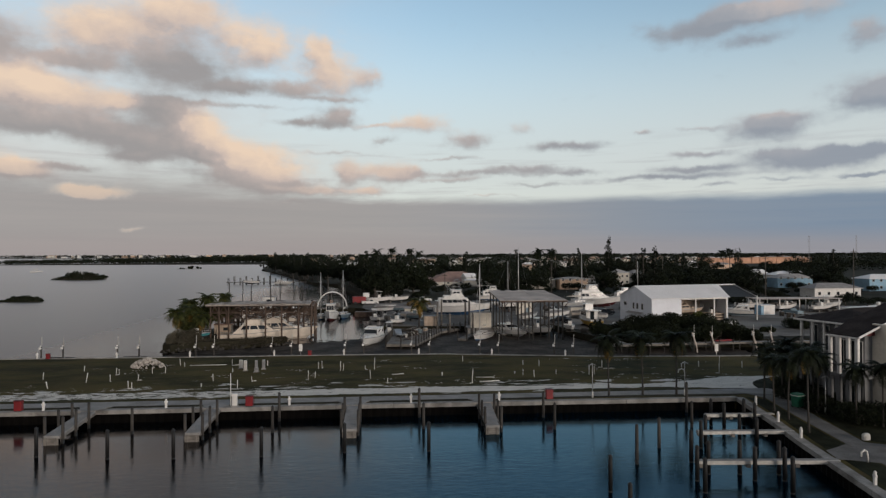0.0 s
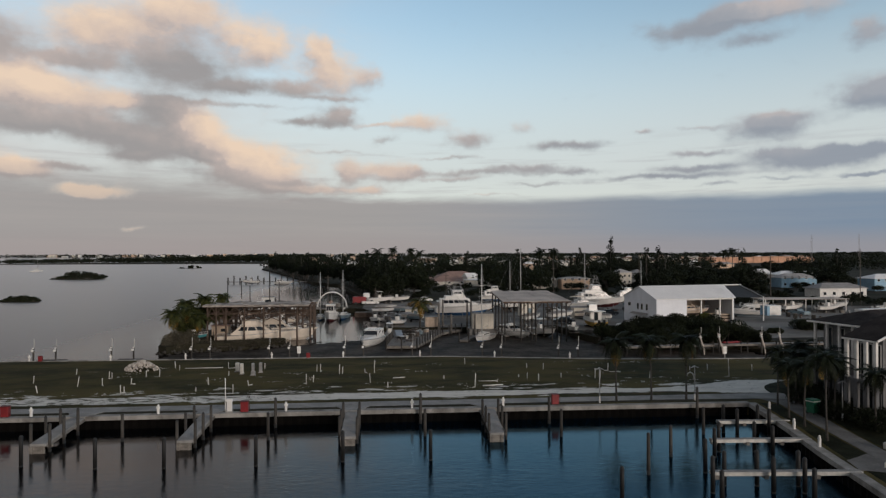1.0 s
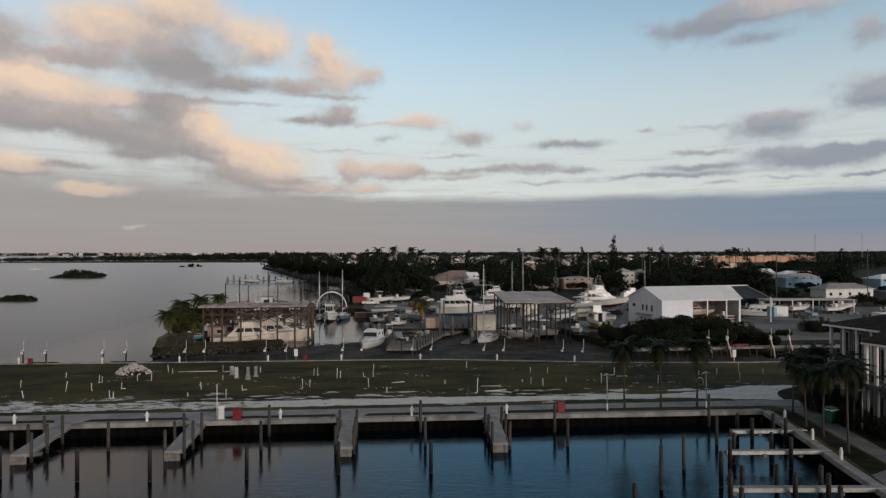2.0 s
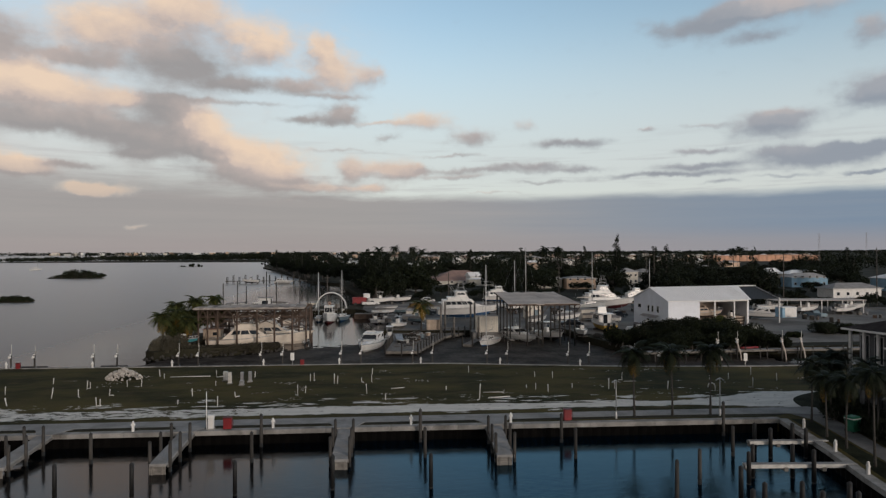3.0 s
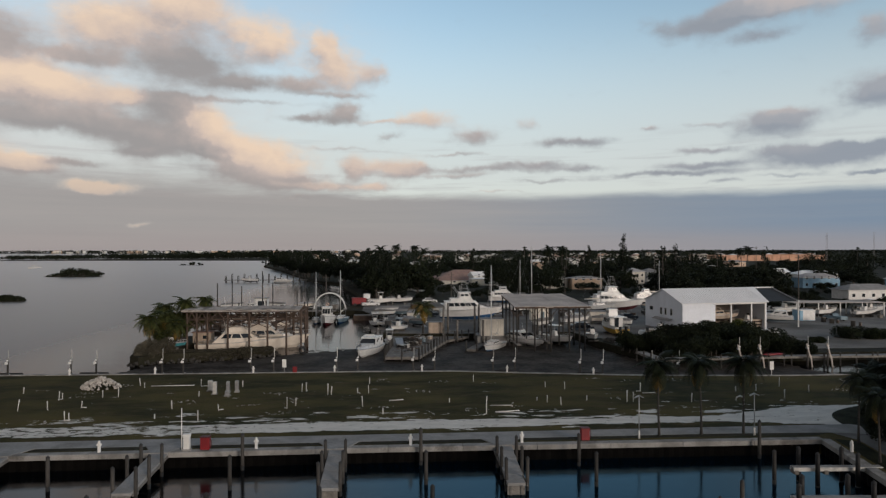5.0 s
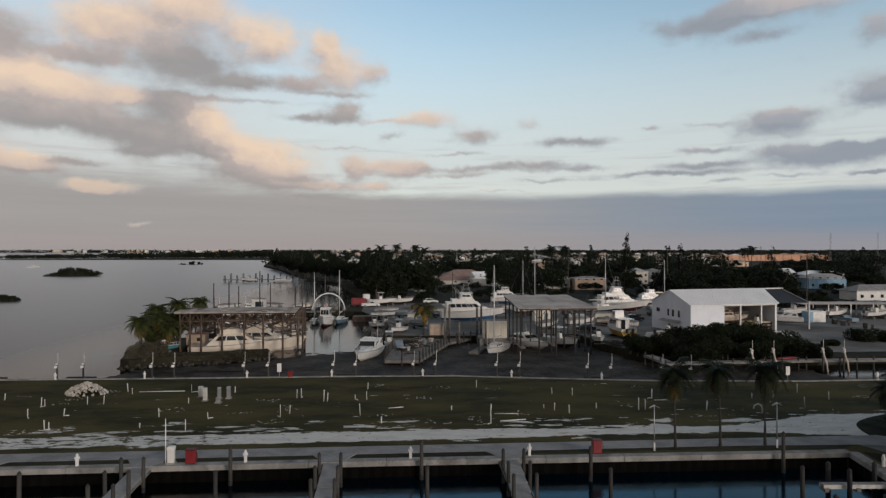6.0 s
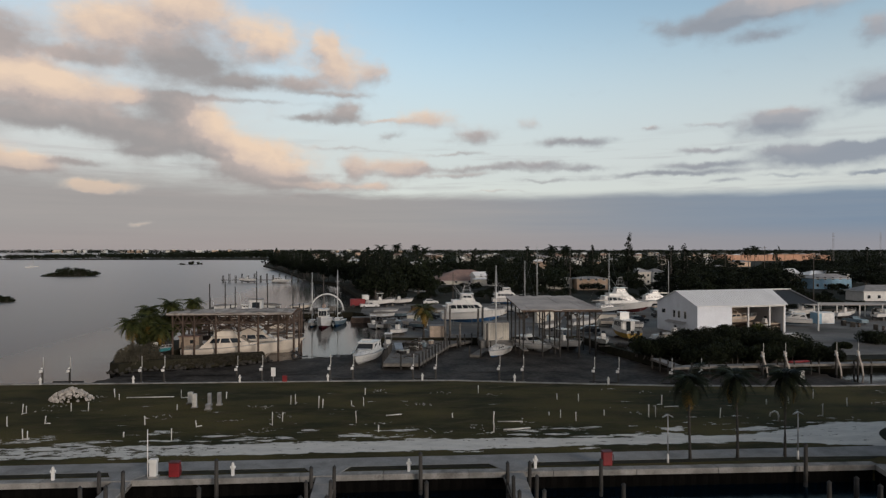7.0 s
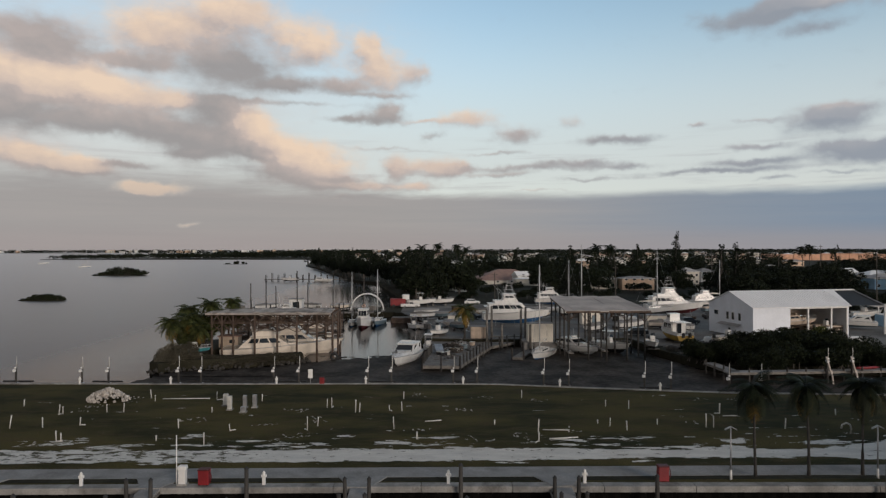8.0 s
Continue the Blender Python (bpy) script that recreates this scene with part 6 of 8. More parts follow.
for k, (cx, cy, w, h, n) in enumerate(((-209, 402, 17, 8.0, 70), (-135, 186, 7.4, 3.4, 46), (-227, 720, 13, 5.0, 14))):
    slab("islet_ground", [(cx + w * (0.95 + 0.25 * (math.cos(a) < -0.8)) * math.cos(a), cy + w * 0.3 * math.sin(a)) for a in [TAU * i / 18 for i in range(18)]], -3, -1.1, EARTH, "flat dark islet in the bay", "island")
    blobs = []
    for _ in range(n):
        f = wr.uniform(-1, 1)
        hh = h * (0.95 - 0.55 * abs(f) ** 2) * (0.6 if f < -0.6 else 1.0)
        blobs.append((f * w * 0.95, wr.uniform(-w * 0.2, w * 0.2), hh * wr.uniform(0.08, 0.55), w * wr.uniform(0.08, 0.16), w * 0.12, hh * wr.uniform(0.18, 0.34)))
    bush("islet_mangrove", "dark clump of mangroves on a flat islet", blobs, 5500, 0.24 if k == 1 else 0.5, 220 + k, cx, cy, -1.1, category="mangrove")
# one tall pine over the roofs
plant("pine_tree", "tall narrow pine standing above the woods", PINES[1], 106.5, 243, 40, 1.2, 1.42)
for i, (x, y, h) in enumerate(((85, 305, 15.5), (88, 309, 17), (93, 300, 16), (100, 330, 17), (-6, 330, 17), (2, 345, 18), (14, 350, 17.5), (20, 350, 16), (205, 320, 15.5), (212, 326, 16.5))):
    palm(x, y, h, 500 + i, 14, 1.7, group="tall palms over the woods", label="tall thin palm standing above the woods", r0=0.2)


# ---- the covered slip on the spit ----
def roof_sheets(t, xa0, xa1, xb0, xb1, y0, y1, z0, z1, n, seed, mat=ROOFMETAL):
    """A worn sheet metal roof: overlapping sheets, each a little bent and lifted, with ribs."""
    r = random.Random(seed)
    for i in range(n):
        f0, f1 = i / n, (i + 1.04) / n
        rows = []
        lift = r.uniform(0.0, 0.10)
        sag = [r.uniform(-0.10, 0.04) for _ in range(5)]
        for j in range(5):
            g_ = j / 4
            y = y0 + (y1 - y0) * g_ + (r.uniform(-0.12, 0.12) if j in (0, 4) else 0)
            zz = z0 + (z1 - z0) * g_ + lift + sag[j]
            a, b = xa0 + (xa1 - xa0) * f0 + (xb0 - xa0) * g_ * (1 - f0) + (xb1 - xa1) * g_ * f0, xa0 + (xa1 - xa0) * f1 + (xb0 - xa0) * g_ * (1 - f1) + (xb1 - xa1) * g_ * f1
            xs = [a + (b - a) * k / 8 for k in range(9)]
            top = [(x, y, zz + 0.10 + (0.05 if k % 2 else 0.0)) for k, x in enumerate(xs)]
            rows.append(top + [(b, y, zz), (a, y, zz)])
        part("roof_sheet", Geo().loft(rows, closed=True), mat, t)


def covered_slip():
    t = thing("boat_shelter", "open timber boat shelter with a pale metal roof and cross-braced posts", "boat shelter", 0, 0, 0)
    x0, x1, y0, y1, z = -35.4, -15.6, 59.6, 68.6, 6.3
    roof_sheets(t, x0, x1, x0 - 0.9, x1 - 0.6, y0 - 0.6, y1 - 0.6, z, z - 0.1, 21, 81, OLDROOF)
    part("fascia", Geo().box(((x0 + x1) / 2, y0 - 0.62, z - 0.05), (x1 - x0, 0.08, 0.2)), OLDROOF, t, "grey eave board")
    xs = [-34.6, -33.0, -31.2, -27.8, -24.2, -21.1, -17.9, -15.4]
    for row, yy in enumerate((y0, (y0 + y1) / 2 + 1.5, y1 - 0.3)):
        for xx in xs:
            if row == 1 and -32 < xx < -16:
                continue
            part("post", Geo().rod((xx, yy, -4), (xx, yy, z - 0.04 * row), 0.18, 0.16, 8), BROWNWOOD, t, "brown round post", smooth=True)
    for yy in (y0, y0 + 3.2, y0 + 6.0, y1 - 0.3):
        part("beam", Geo().box(((x0 + x1) / 2, yy + 0.18, z - 0.2), (x1 - x0, 0.12, 0.35)), BROWNWOOD, t)
        part("beam", Geo().box(((x0 + x1) / 2, yy + 0.18, z - 1.55), (x1 - x0, 0.1, 0.2)), BROWNWOOD, t)
        for a, b in zip(xs, xs[1:]):
            m = (a + b) / 2
            for p, q in (((a, yy, z - 1.9), (m, yy, z - 0.25)), ((b, yy, z - 1.9), (m, yy, z - 0.25))):
                part("brace", Geo().rod(p, q, 0.085, 0.085, 6), BROWNWOOD, t, "slanting brace")
            for p, q in (((a, yy, z - 3.0), (b, yy, z - 1.6)), ((b, yy, z - 3.0), (a, yy, z - 1.6))):
                part("brace", Geo().rod(p, q, 0.06, 0.06, 6), BROWNWOOD, t, "slanting brace")
    for xx in xs:
        part("tie_beam", Geo().box((xx, (y0 + y1) / 2, z - 0.25), (0.12, y1 - y0, 0.3)), BROWNWOOD, t)
        part("brace", Geo().rod((xx, y0, z - 2.0), (xx, y0 + 2.4, z - 0.3), 0.07, 0.07, 6), BROWNWOOD, t)
    return t


covered_slip()
cruiser(-25.9, 62.6, 5, 15.5, mat=CREAMGEL, aft=2.0, label="cream motor yacht with a raked cabin under the boat shelter")
cruiser(-22.6, 67.6, 5, 15.0, mat=CREAMGEL, aft=1.4, label="large cream motor yacht with a high bow under the boat shelter")
open_boat(-36.4, 57.2, 10, 4.6, 0.55, "small teal boat ashore beside the palms", ttop=False, mat=TEAL, cradle=True)
t = thing("fender_tyre", "black tyre fender on the outer shelter post", "tyre", -15.1, 59.3, -0.6)
part("tyre", Geo().tube([(0.5 * math.cos(a), 0, 0.5 * math.sin(a)) for a in [TAU * i / 14 for i in range(15)]], [0.2] * 15, 8), BLACK, t, smooth=True)
t = thing("storage_hut", "low tan storage hut behind the palms under the shelter", "hut", -33.6, 66.0, 0.0)
part("wall", Geo().box((0, 0, 0.95), (3.2, 2.2, 1.9)), TAN, t)
part("roof", Geo().box((0, 0, 1.96), (3.6, 2.6, 0.14)), BROWNROOF, t)
part("window", Geo().box((0.6, -1.11, 1.1), (0.9, 0.04, 0.6)), GLASS, t)

shore = thing("rock_revetment", "bank of dark shore rocks along the spit", "rocks", 0, 0, 0)
DARKROCKS = []
for me in ROCKS:
    c = me.copy()
    c.materials.clear()
    c.materials.append(DARKROCK)
    DARKROCKS.append(c)
rr = random.Random(9)
line = [(-41.2, 55.0), (-40.4, 50.3), (-38.8, 49.0), (-36.4, 51.9), (-28, 53.3), (-19.6, 57.6), (-19.2, 59.6)]
for (ax, ay), (bx, by) in zip(line, line[1:]):
    L = math.hypot(bx - ax, by - ay)
    for i in range(int(L * 4)):
        f = rr.random()
        q = rr.random()
        ob = part("stone", DARKROCKS[i % 5], DARKROCK, shore)
        sc = rr.uniform(0.2, 0.42)
        nx, ny = (by - ay) / L, -(bx - ax) / L
        ob.matrix_basis = pose(ax + (bx - ax) * f + nx * (0.6 - q * 1.1), ay + (by - ay) * f + ny * (0.6 - q * 1.1), -1.5 + 0.7 * q, rr.uniform(0, 90), rr.uniform(0, 90), rr.uniform(0, 360)) @ Matrix.Scale(sc, 4)

# ---- the inner basin ----
trawler(-15.4, 106.5, -92, 10.0)
sailboat(-18.3, 108.5, -88, 7.5, mast=12.5, label="small white sailing boat with a bare mast moored in the basin")
sailboat(-12.4, 110.5, -95, 9.5, mast=13.0, hull_mat=GREYBLUE, label="grey-blue sailing boat with a tall bare mast moored in the basin")
t = thing("arch_frame", "white arched shelter frame on the bank", "arch", -17.1, 131, 0)
part("arch_band", Geo().loft([[(r_ * math.cos(a), yy, r_ * 1.06 * math.sin(a)) for r_, yy in ((4.45, -0.6), (4.45, 0.6), (4.2, 0.6), (4.2, -0.6))] for a in [math.pi * i / 24 for i in range(25)]], closed=True), WHITE, t)
for s in (-1, 1):
    part("foot", Geo().box((s * 4.25, 0, 0.1), (0.9, 2.2, 0.3)), CONCRETE, t)
t = thing("dock_barge", "rust-brown work barge moored at the basin head", "barge", -5.6, 114.5, WATERZ)
part("hull", Geo().box((0, 0, 0.5), (8.0, 3.0, 1.5), chamfer=0.15), BROWNWOOD, t)
part("deck", Geo().box((0, 0, 1.27), (7.6, 2.7, 0.08)), TIMBER, t)
part("deck_house", Geo().box((2.6, 0, 1.9), (1.6, 1.6, 1.2), chamfer=0.05), CREAMGEL, t)
for x, y, rz, L in ((-0.6, 103.5, -80, 6.5), (2.0, 104.5, -100, 6.0)):
    open_boat(x - 3.2, y - 1, rz, L, label="small white open boat moored at the basin head")
cruiser(0.6, 101.5, -170, 8.0, label="small white cabin cruiser moored at the basin head", bridge=False)
sportfisher(-37, 119, 180, 9.5, WATERZ + 0.5, label="small white fishing boat with a blue tower behind the shelter", bottom=GREYBLUE)
cruiser(-28.5, 122, 175, 9.0, label="white motor boat moored behind the shelter", bridge=False)
for i, (x, y, top) in enumerate(((-44.5, 118, 8), (-41.0, 119, 8.5), (-39.5, 123, 7.0), (-33.5, 120, 11.0), (-31.2, 122, 8.0), (-25.0, 123, 7.0), (-21.5, 117, 3.2), (-46, 124, 4))):
    pile(x, y, top, r=0.14, group="tall piles behind the shelter", label="tall thin grey dock pile")
t = thing("timber_dock", "low timber dock with clutter along the basin bank", "dock", -35, 126.5, 0)
part("deck", Geo().box((0, 0, 0.0), (40, 2.4, 0.25)), TIMBER, t)
for i in range(11):
    part("support_post", Geo().rod((-19 + 3.8 * i, -1.1, -4), (-19 + 3.8 * i, -1.1, 1.0), 0.14, 0.14, 7), PILEWOOD, t)

# far dock over the bay
t = thing("timber_dock", "far timber dock on many thin piles over the bay", "dock", -68, 309, 0)
part("deck", Geo().box((0, 0, 0.2), (44, 2.2, 0.3)), TIMBER, t)
for i in range(14):
    for s in (-1, 1):
        part("support_post", Geo().rod((-21 + 3.25 * i, s * 1.3, -4), (-21 + 3.25 * i, s * 1.3, 3.6 if i % 2 else 2.6), 0.2, 0.18, 6), PILEWOOD, t)
open_boat(-76, 306, 180, 9, WATERZ + 1.2, "white boat raised on a lift at the far dock", ttop=True)
cruiser(-58, 306, 0, 10, WATERZ + 0.6, label="white cabin boat at the far dock", bridge=False)

# ---- the yard in the middle ----
cruiser(-3.9, 58.8, -101, 12.5, label="white cabin cruiser with a dark windscreen moored bow out", bridge=False)
t = thing("timber_jetty", "grey timber jetty with boarded sides", "jetty", 0, 0, 0)
JZ = -0.45
JETTY = [(-0.9, 50.2), (4.6, 49.8), (7.6, 59.2), (10.8, 69.0), (15.4, 74.1), (-1.0, 75.4), (0.4, 62.0)]
me = sheet(JETTY, JZ - 0.5, JZ)
me.materials.append(TIMBER)
part("deck", me, TIMBER, t)
for (ax, ay), (bx, by) in list(zip(JETTY, JETTY[1:]))[:4] + [(JETTY[-1], JETTY[0])]:
    L = math.hypot(bx - ax, by - ay)
    n = int(L / 1.9)
    for i in range(n + 1):
        f = i / max(1, n)
        part("support_post", Geo().rod((ax + (bx - ax) * f, ay + (by - ay) * f, -4), (ax + (bx - ax) * f, ay + (by - ay) * f, 1.0), 0.15, 0.13, 8), PILEWOOD, t, smooth=True)
    part("waler", Geo().box(((ax + bx) / 2, (ay + by) / 2, JZ - 0.2), (L, 0.14, 0.35), math.degrees(math.atan2(by - ay, bx - ax))), TIMBER, t)
t = thing("net_heap", "heap of dark nets and ropes on the jetty", "net heap", 3.0, 62.5, JZ)
part("net_pile", leaves([(0, 0, 0.3, 1.8, 2.2, 0.5), (1.2, 2.0, 0.4, 1.5, 1.6, 0.6), (0.2, 4.5, 0.3, 1.4, 1.6, 0.5)], 2200, 0.16, 77).mesh("net_pile", DARKROCK), DARKROCK, t)
t = thing("gangway", "pale grey sloping gangway sheet on the jetty", "gangway", 1.4, 59.0, JZ, 8)
part("ramp", Geo().add([(0, 0, 0), (1.3, 0, 0), (1.3, 4.2, 1.2), (0, 4.2, 1.2), (0, 0, 0.08), (1.3, 0, 0.08), (1.3, 4.2, 1.28), (0, 4.2, 1.28)], [(3, 2, 1, 0), (4, 5, 6, 7), (0, 1, 5, 4), (1, 2, 6, 5), (2, 3, 7, 6), (3, 0, 4, 7)]), METAL, t)
part("leg", Geo().box((0.65, 4.1, 0.6), (0.9, 0.1, 1.2)), METAL, t)
t = thing("floating_ramp", "narrow grey floating dock with dark edges", "dock", 15.6, 63.0, WATERZ, -22)
part("deck", Geo().box((0, 0, 0.3), (1.6, 8.0, 0.4), chamfer=0.04), TIMBER, t)
for s in (-1, 1):
    part("support_post", Geo().rod((s * 0.95, -3.6, -3), (s * 0.95, -3.6, 1.9), 0.14, 0.13, 8), PILEWOOD, t)
    part("support_post", Geo().rod((s * 0.95, 3.2, -3), (s * 0.95, 3.2, 1.9), 0.14, 0.13, 8), PILEWOOD, t)
t = thing("haul_out_wall", "grey concrete bulkhead of the haul-out slip", "bulkhead", 13.8, 78.0, 0)
part("wall", Geo().box((0, 0, -1.0), (7.6, 0.6, 2.5), chamfer=0.05), CONCRETE, t)
for px, py, top in ((10.4, 74.0, 5.4), (11.5, 76.5, 5.8), (16.6, 74.0, 5.4), (17.7, 76.0, 5.6), (17.6, 69.0, 3.2), (12.8, 70.5, 3.2)):
    pile(px, py, top, r=0.22, group="tall haul-out piles", label="tall thick pale grey timber pile of the haul-out slip", mat=TIMBER)
for nm, lab, cx, cy, dx, dy, dz, m in (("storage_box", "tan steel storage box beside the jetty", 9.0, 76.2, 2.9, 2.4, 2.1, TAN), ("storage_container", "pale tan storage container on the quay edge", 19.6, 71.6, 4.4, 2.6, 3.2, CREAM)):
    t = thing(nm, lab, "container", cx, cy, 0.1)
    part("body", Geo().box((0, 0, dz / 2), (dx, dy, dz), chamfer=0.04), m, t)
    part("roof", Geo().box((0, 0, dz + 0.03), (dx + 0.1, dy + 0.1, 0.08)), GREYROOF, t)
    for k in range(int(dx / 0.35)):
        part("rib", Geo().box((-dx / 2 + 0.2 + k * 0.35, -dy / 2 - 0.02, dz / 2), (0.12, 0.05, dz * 0.9)), m, t)
slab("ground_quay", [(16.6, 69.4), (22.4, 69.6), (22.4, 74.6), (16.6, 74.6)], -3, 0.1, CONCRETE, "concrete quay corner by the lifts", "quay")
sailboat(18.5, 62.6, -116, 9.5, mast=15.2, label="small white sailing boat with a tall mast beside the quay")
sportfisher(18.7, 98.0, 2, 14.6, 1.15)


def lift_shelter():
    t = thing("lift_shelter", "tall open boat lift shelter with a sloping pale metal roof", "boat shelter", 0, 0, 0)
    x0, x1, y0, y1 = 21.7, 35.2, 58.0, 75.0
    zf, zb = 6.6, 7.7
    roof_sheets(t, x0, x1, x0 + 0.2, x1 - 0.8, y0, y1, zf, zb, 10, 82)
    part("fascia", Geo().box(((x0 + x1) / 2, y0 - 0.03, zf - 0.08), (x1 - x0, 0.08, 0.3)), BROWNWOOD, t, "brown eave board")
    for xx in (22.2, 25.4, 28.3, 31.6, 34.4):
        for k, yy in enumerate((58.8, 62.2, 66.0, 70.0, 74.0)):
            if xx in (25.4, 31.6) and k in (1, 3):
                continue
            part("post", Geo().rod((xx, yy, -4), (xx, yy, zf + (zb - zf) * (yy - y0) / (y1 - y0)), 0.15, 0.14, 8), PILEWOOD, t, smooth=True)
        part("beam", Geo().add([(xx - 0.1, y0, zf - 0.4), (xx + 0.1, y0, zf - 0.4), (xx + 0.1, y1, zb - 0.4), (xx - 0.1, y1, zb - 0.4), (xx - 0.1, y0, zf - 0.05), (xx + 0.1, y0, zf - 0.05), (xx + 0.1, y1, zb - 0.05), (xx - 0.1, y1, zb - 0.05)],
                               [(3, 2, 1, 0), (4, 5, 6, 7), (0, 1, 5, 4), (1, 2, 6, 5), (2, 3, 7, 6), (3, 0, 4, 7)]), BROWNWOOD, t)
        part("brace", Geo().rod((xx, 58.8, zf - 1.8), (xx + 1.2, 58.8, zf - 0.3), 0.06, 0.06, 6), BROWNWOOD, t)
        part("brace", Geo().rod((xx, 58.8, zf - 1.8), (xx - 1.2, 58.8, zf - 0.3), 0.06, 0.06, 6), BROWNWOOD, t)
    part("catwalk", Geo().box((22.4, 66, 0.1), (0.8, 17, 0.2)), TIMBER, t)
    part("catwalk", Geo().box((28.3, 67, 0.1), (0.8, 15, 0.2)), TIMBER, t)
    return t


lift_shelter()
cruiser(25.6, 67.0, -58, 9.5, -0.95, label="white motor boat with a dark windscreen raised under the lift shelter", bridge=False)
open_boat(31.4, 68.2, -60, 8.8, -0.85, "white centre console boat raised under the lift shelter", ttop=True, engines=2)
open_boat(37.2, 63.5, -100, 6.5, 0.3, "small pale boat ashore beside the lift shelter", ttop=False, cradle=True)

# boats on the hard
workboat(43.6, 71.5, 98, 8.6, 0.6, "white workboat with a yellow hull standing ashore in the yard")
sportfisher(60.0, 116.0, 0, 14.5, 1.3, DARKRED, "white sport fishing boat with a dark red bottom on stands")
sailboat(53.1, 111.5, 5, 10.0, 1.3, 14.6, "white sailing boat with a tall mast on stands in the yard", stands=True)
sailboat(35.2, 112.0, 20, 10.0, 1.3, 16.2, "white sailing boat with a tall mast on stands in the yard", stands=True)
sailboat(33.0, 116.0, 15, 9.0, 1.3, 12.5, "white sailing boat on stands behind the lift shelter", stands=True)
sportfisher(35.5, 146.0, 0, 11.0, 1.0, BLUEPAINT, "white fishing boat with a blue bottom on stands", tower=False)
sportfisher(77.0, 137.0, 0, 10.0, 1.0, BLACK, "white fishing boat on stands at the back of the yard", tower=False)
sailboat(80.0, 139.0, 0, 9.0, 1.3, 12.0, "white sailing boat on stands at the back of the yard", stands=True)
for x, y, rz, L in ((100, 105, 12, 9), (108, 101, 20, 8), (116, 98, 10, 7), (130, 95, 15, 8), (122, 104, 5, 8.5), (-3.0, 143.0, 10, 8.5), (2.5, 146.0, -10, 8)):
    open_boat(x, y, rz, L, 0.85, "white open boat on a cradle in the yard", ttop=L > 8, cradle=True, engines=1 + (L > 8))


def vehicle(x, y, rz, mat, pickup=False, label="dark car parked in the yard"):
    t = thing("pickup_truck" if pickup else "car", label, "car", x, y, 0.02, rz)
    L, W = (5.4, 1.9) if pickup else (4.6, 1.8)
    side = [(-L / 2, 0.35), (L / 2 - 0.1, 0.35), (L / 2, 0.7), (L / 2 - 0.2, 0.95), (L * 0.22, 1.05), (-L * 0.5 + 0.1, 1.1), (-L / 2, 0.9)]
    part("body", Geo().loft([[(x_, yy, z_) for x_, z_ in side] for yy in (-W / 2, W / 2)], closed=True), mat, t)
    a, b = (-L * 0.10, L * 0.22) if pickup else (-L * 0.38, L * 0.24)
    cab = part("cab", Geo().loft([[(a, yy, 1.05), (b, yy, 1.05), (b - 0.55, yy * 0.86, 1.55), (a + 0.35, yy * 0.86, 1.6)] for yy in (-W / 2 + 0.04, W / 2 - 0.04)], closed=True), mat, t)
    for s in (-1, 1):
        part("side_window", Geo().add([(a + 0.25, s * (W / 2 - 0.05), 1.12), (b - 0.2, s * (W / 2 - 0.05), 1.12), (b - 0.6, s * (W / 2 * 0.88), 1.5), (a + 0.45, s * (W / 2 * 0.88), 1.5)], [(0, 1, 2, 3)]), GLASS, cab)
    part("windscreen", Geo().add([(b + 0.01, -W * 0.42, 1.1), (b + 0.01, W * 0.42, 1.1), (b - 0.5, W * 0.38, 1.52), (b - 0.5, -W * 0.38, 1.52)], [(0, 1, 2, 3)]), GLASS, cab)
    for sx in (-L * 0.31, L * 0.31):
        for s in (-1, 1):
            w = part("wheel", Geo().rod((sx, s * (W / 2 - 0.22), 0.34), (sx, s * (W / 2 + 0.01), 0.34), 0.34, 0.34, 14), BLACK, t)
            part("rim", Geo().rod((sx, s * (W / 2), 0.34), (sx, s * (W / 2 + 0.02), 0.34), 0.19, 0.17, 10), METAL, w)
    return t


vehicle(56.0, 97.0, 10, ASPHALT)
vehicle(39.0, 79.0, 175, ASPHALT, label="dark car parked beside the lift shelter")
vehicle(-6.0, 140.0, 10, WHITE, True, "white pickup truck in the back yard")
vehicle(93.0, 101, 30, ASPHALT, label="dark car parked by the shed")
vehicle(126.0, 88, 160, ASPHALT, True, "dark pickup truck parked at the yard's edge")
t = thing("red_trailer", "red box trailer with a white cab in the back yard", "trailer", -9.5, 141.5, 0.0, 5)
part("box", Geo().box((0, 0, 1.5), (4.2, 2.3, 1.9), chamfer=0.05), RED, t)
part("cab", Geo().box((2.2, 0, 2.9), (2.0, 2.0, 1.4), chamfer=0.2), WHITE, t)
for sx in (-1.2, 1.2):
    part("wheel", Geo().rod((sx, -1.2, 0.45), (sx, 1.2, 0.45), 0.45, 0.45, 12), BLACK, t)


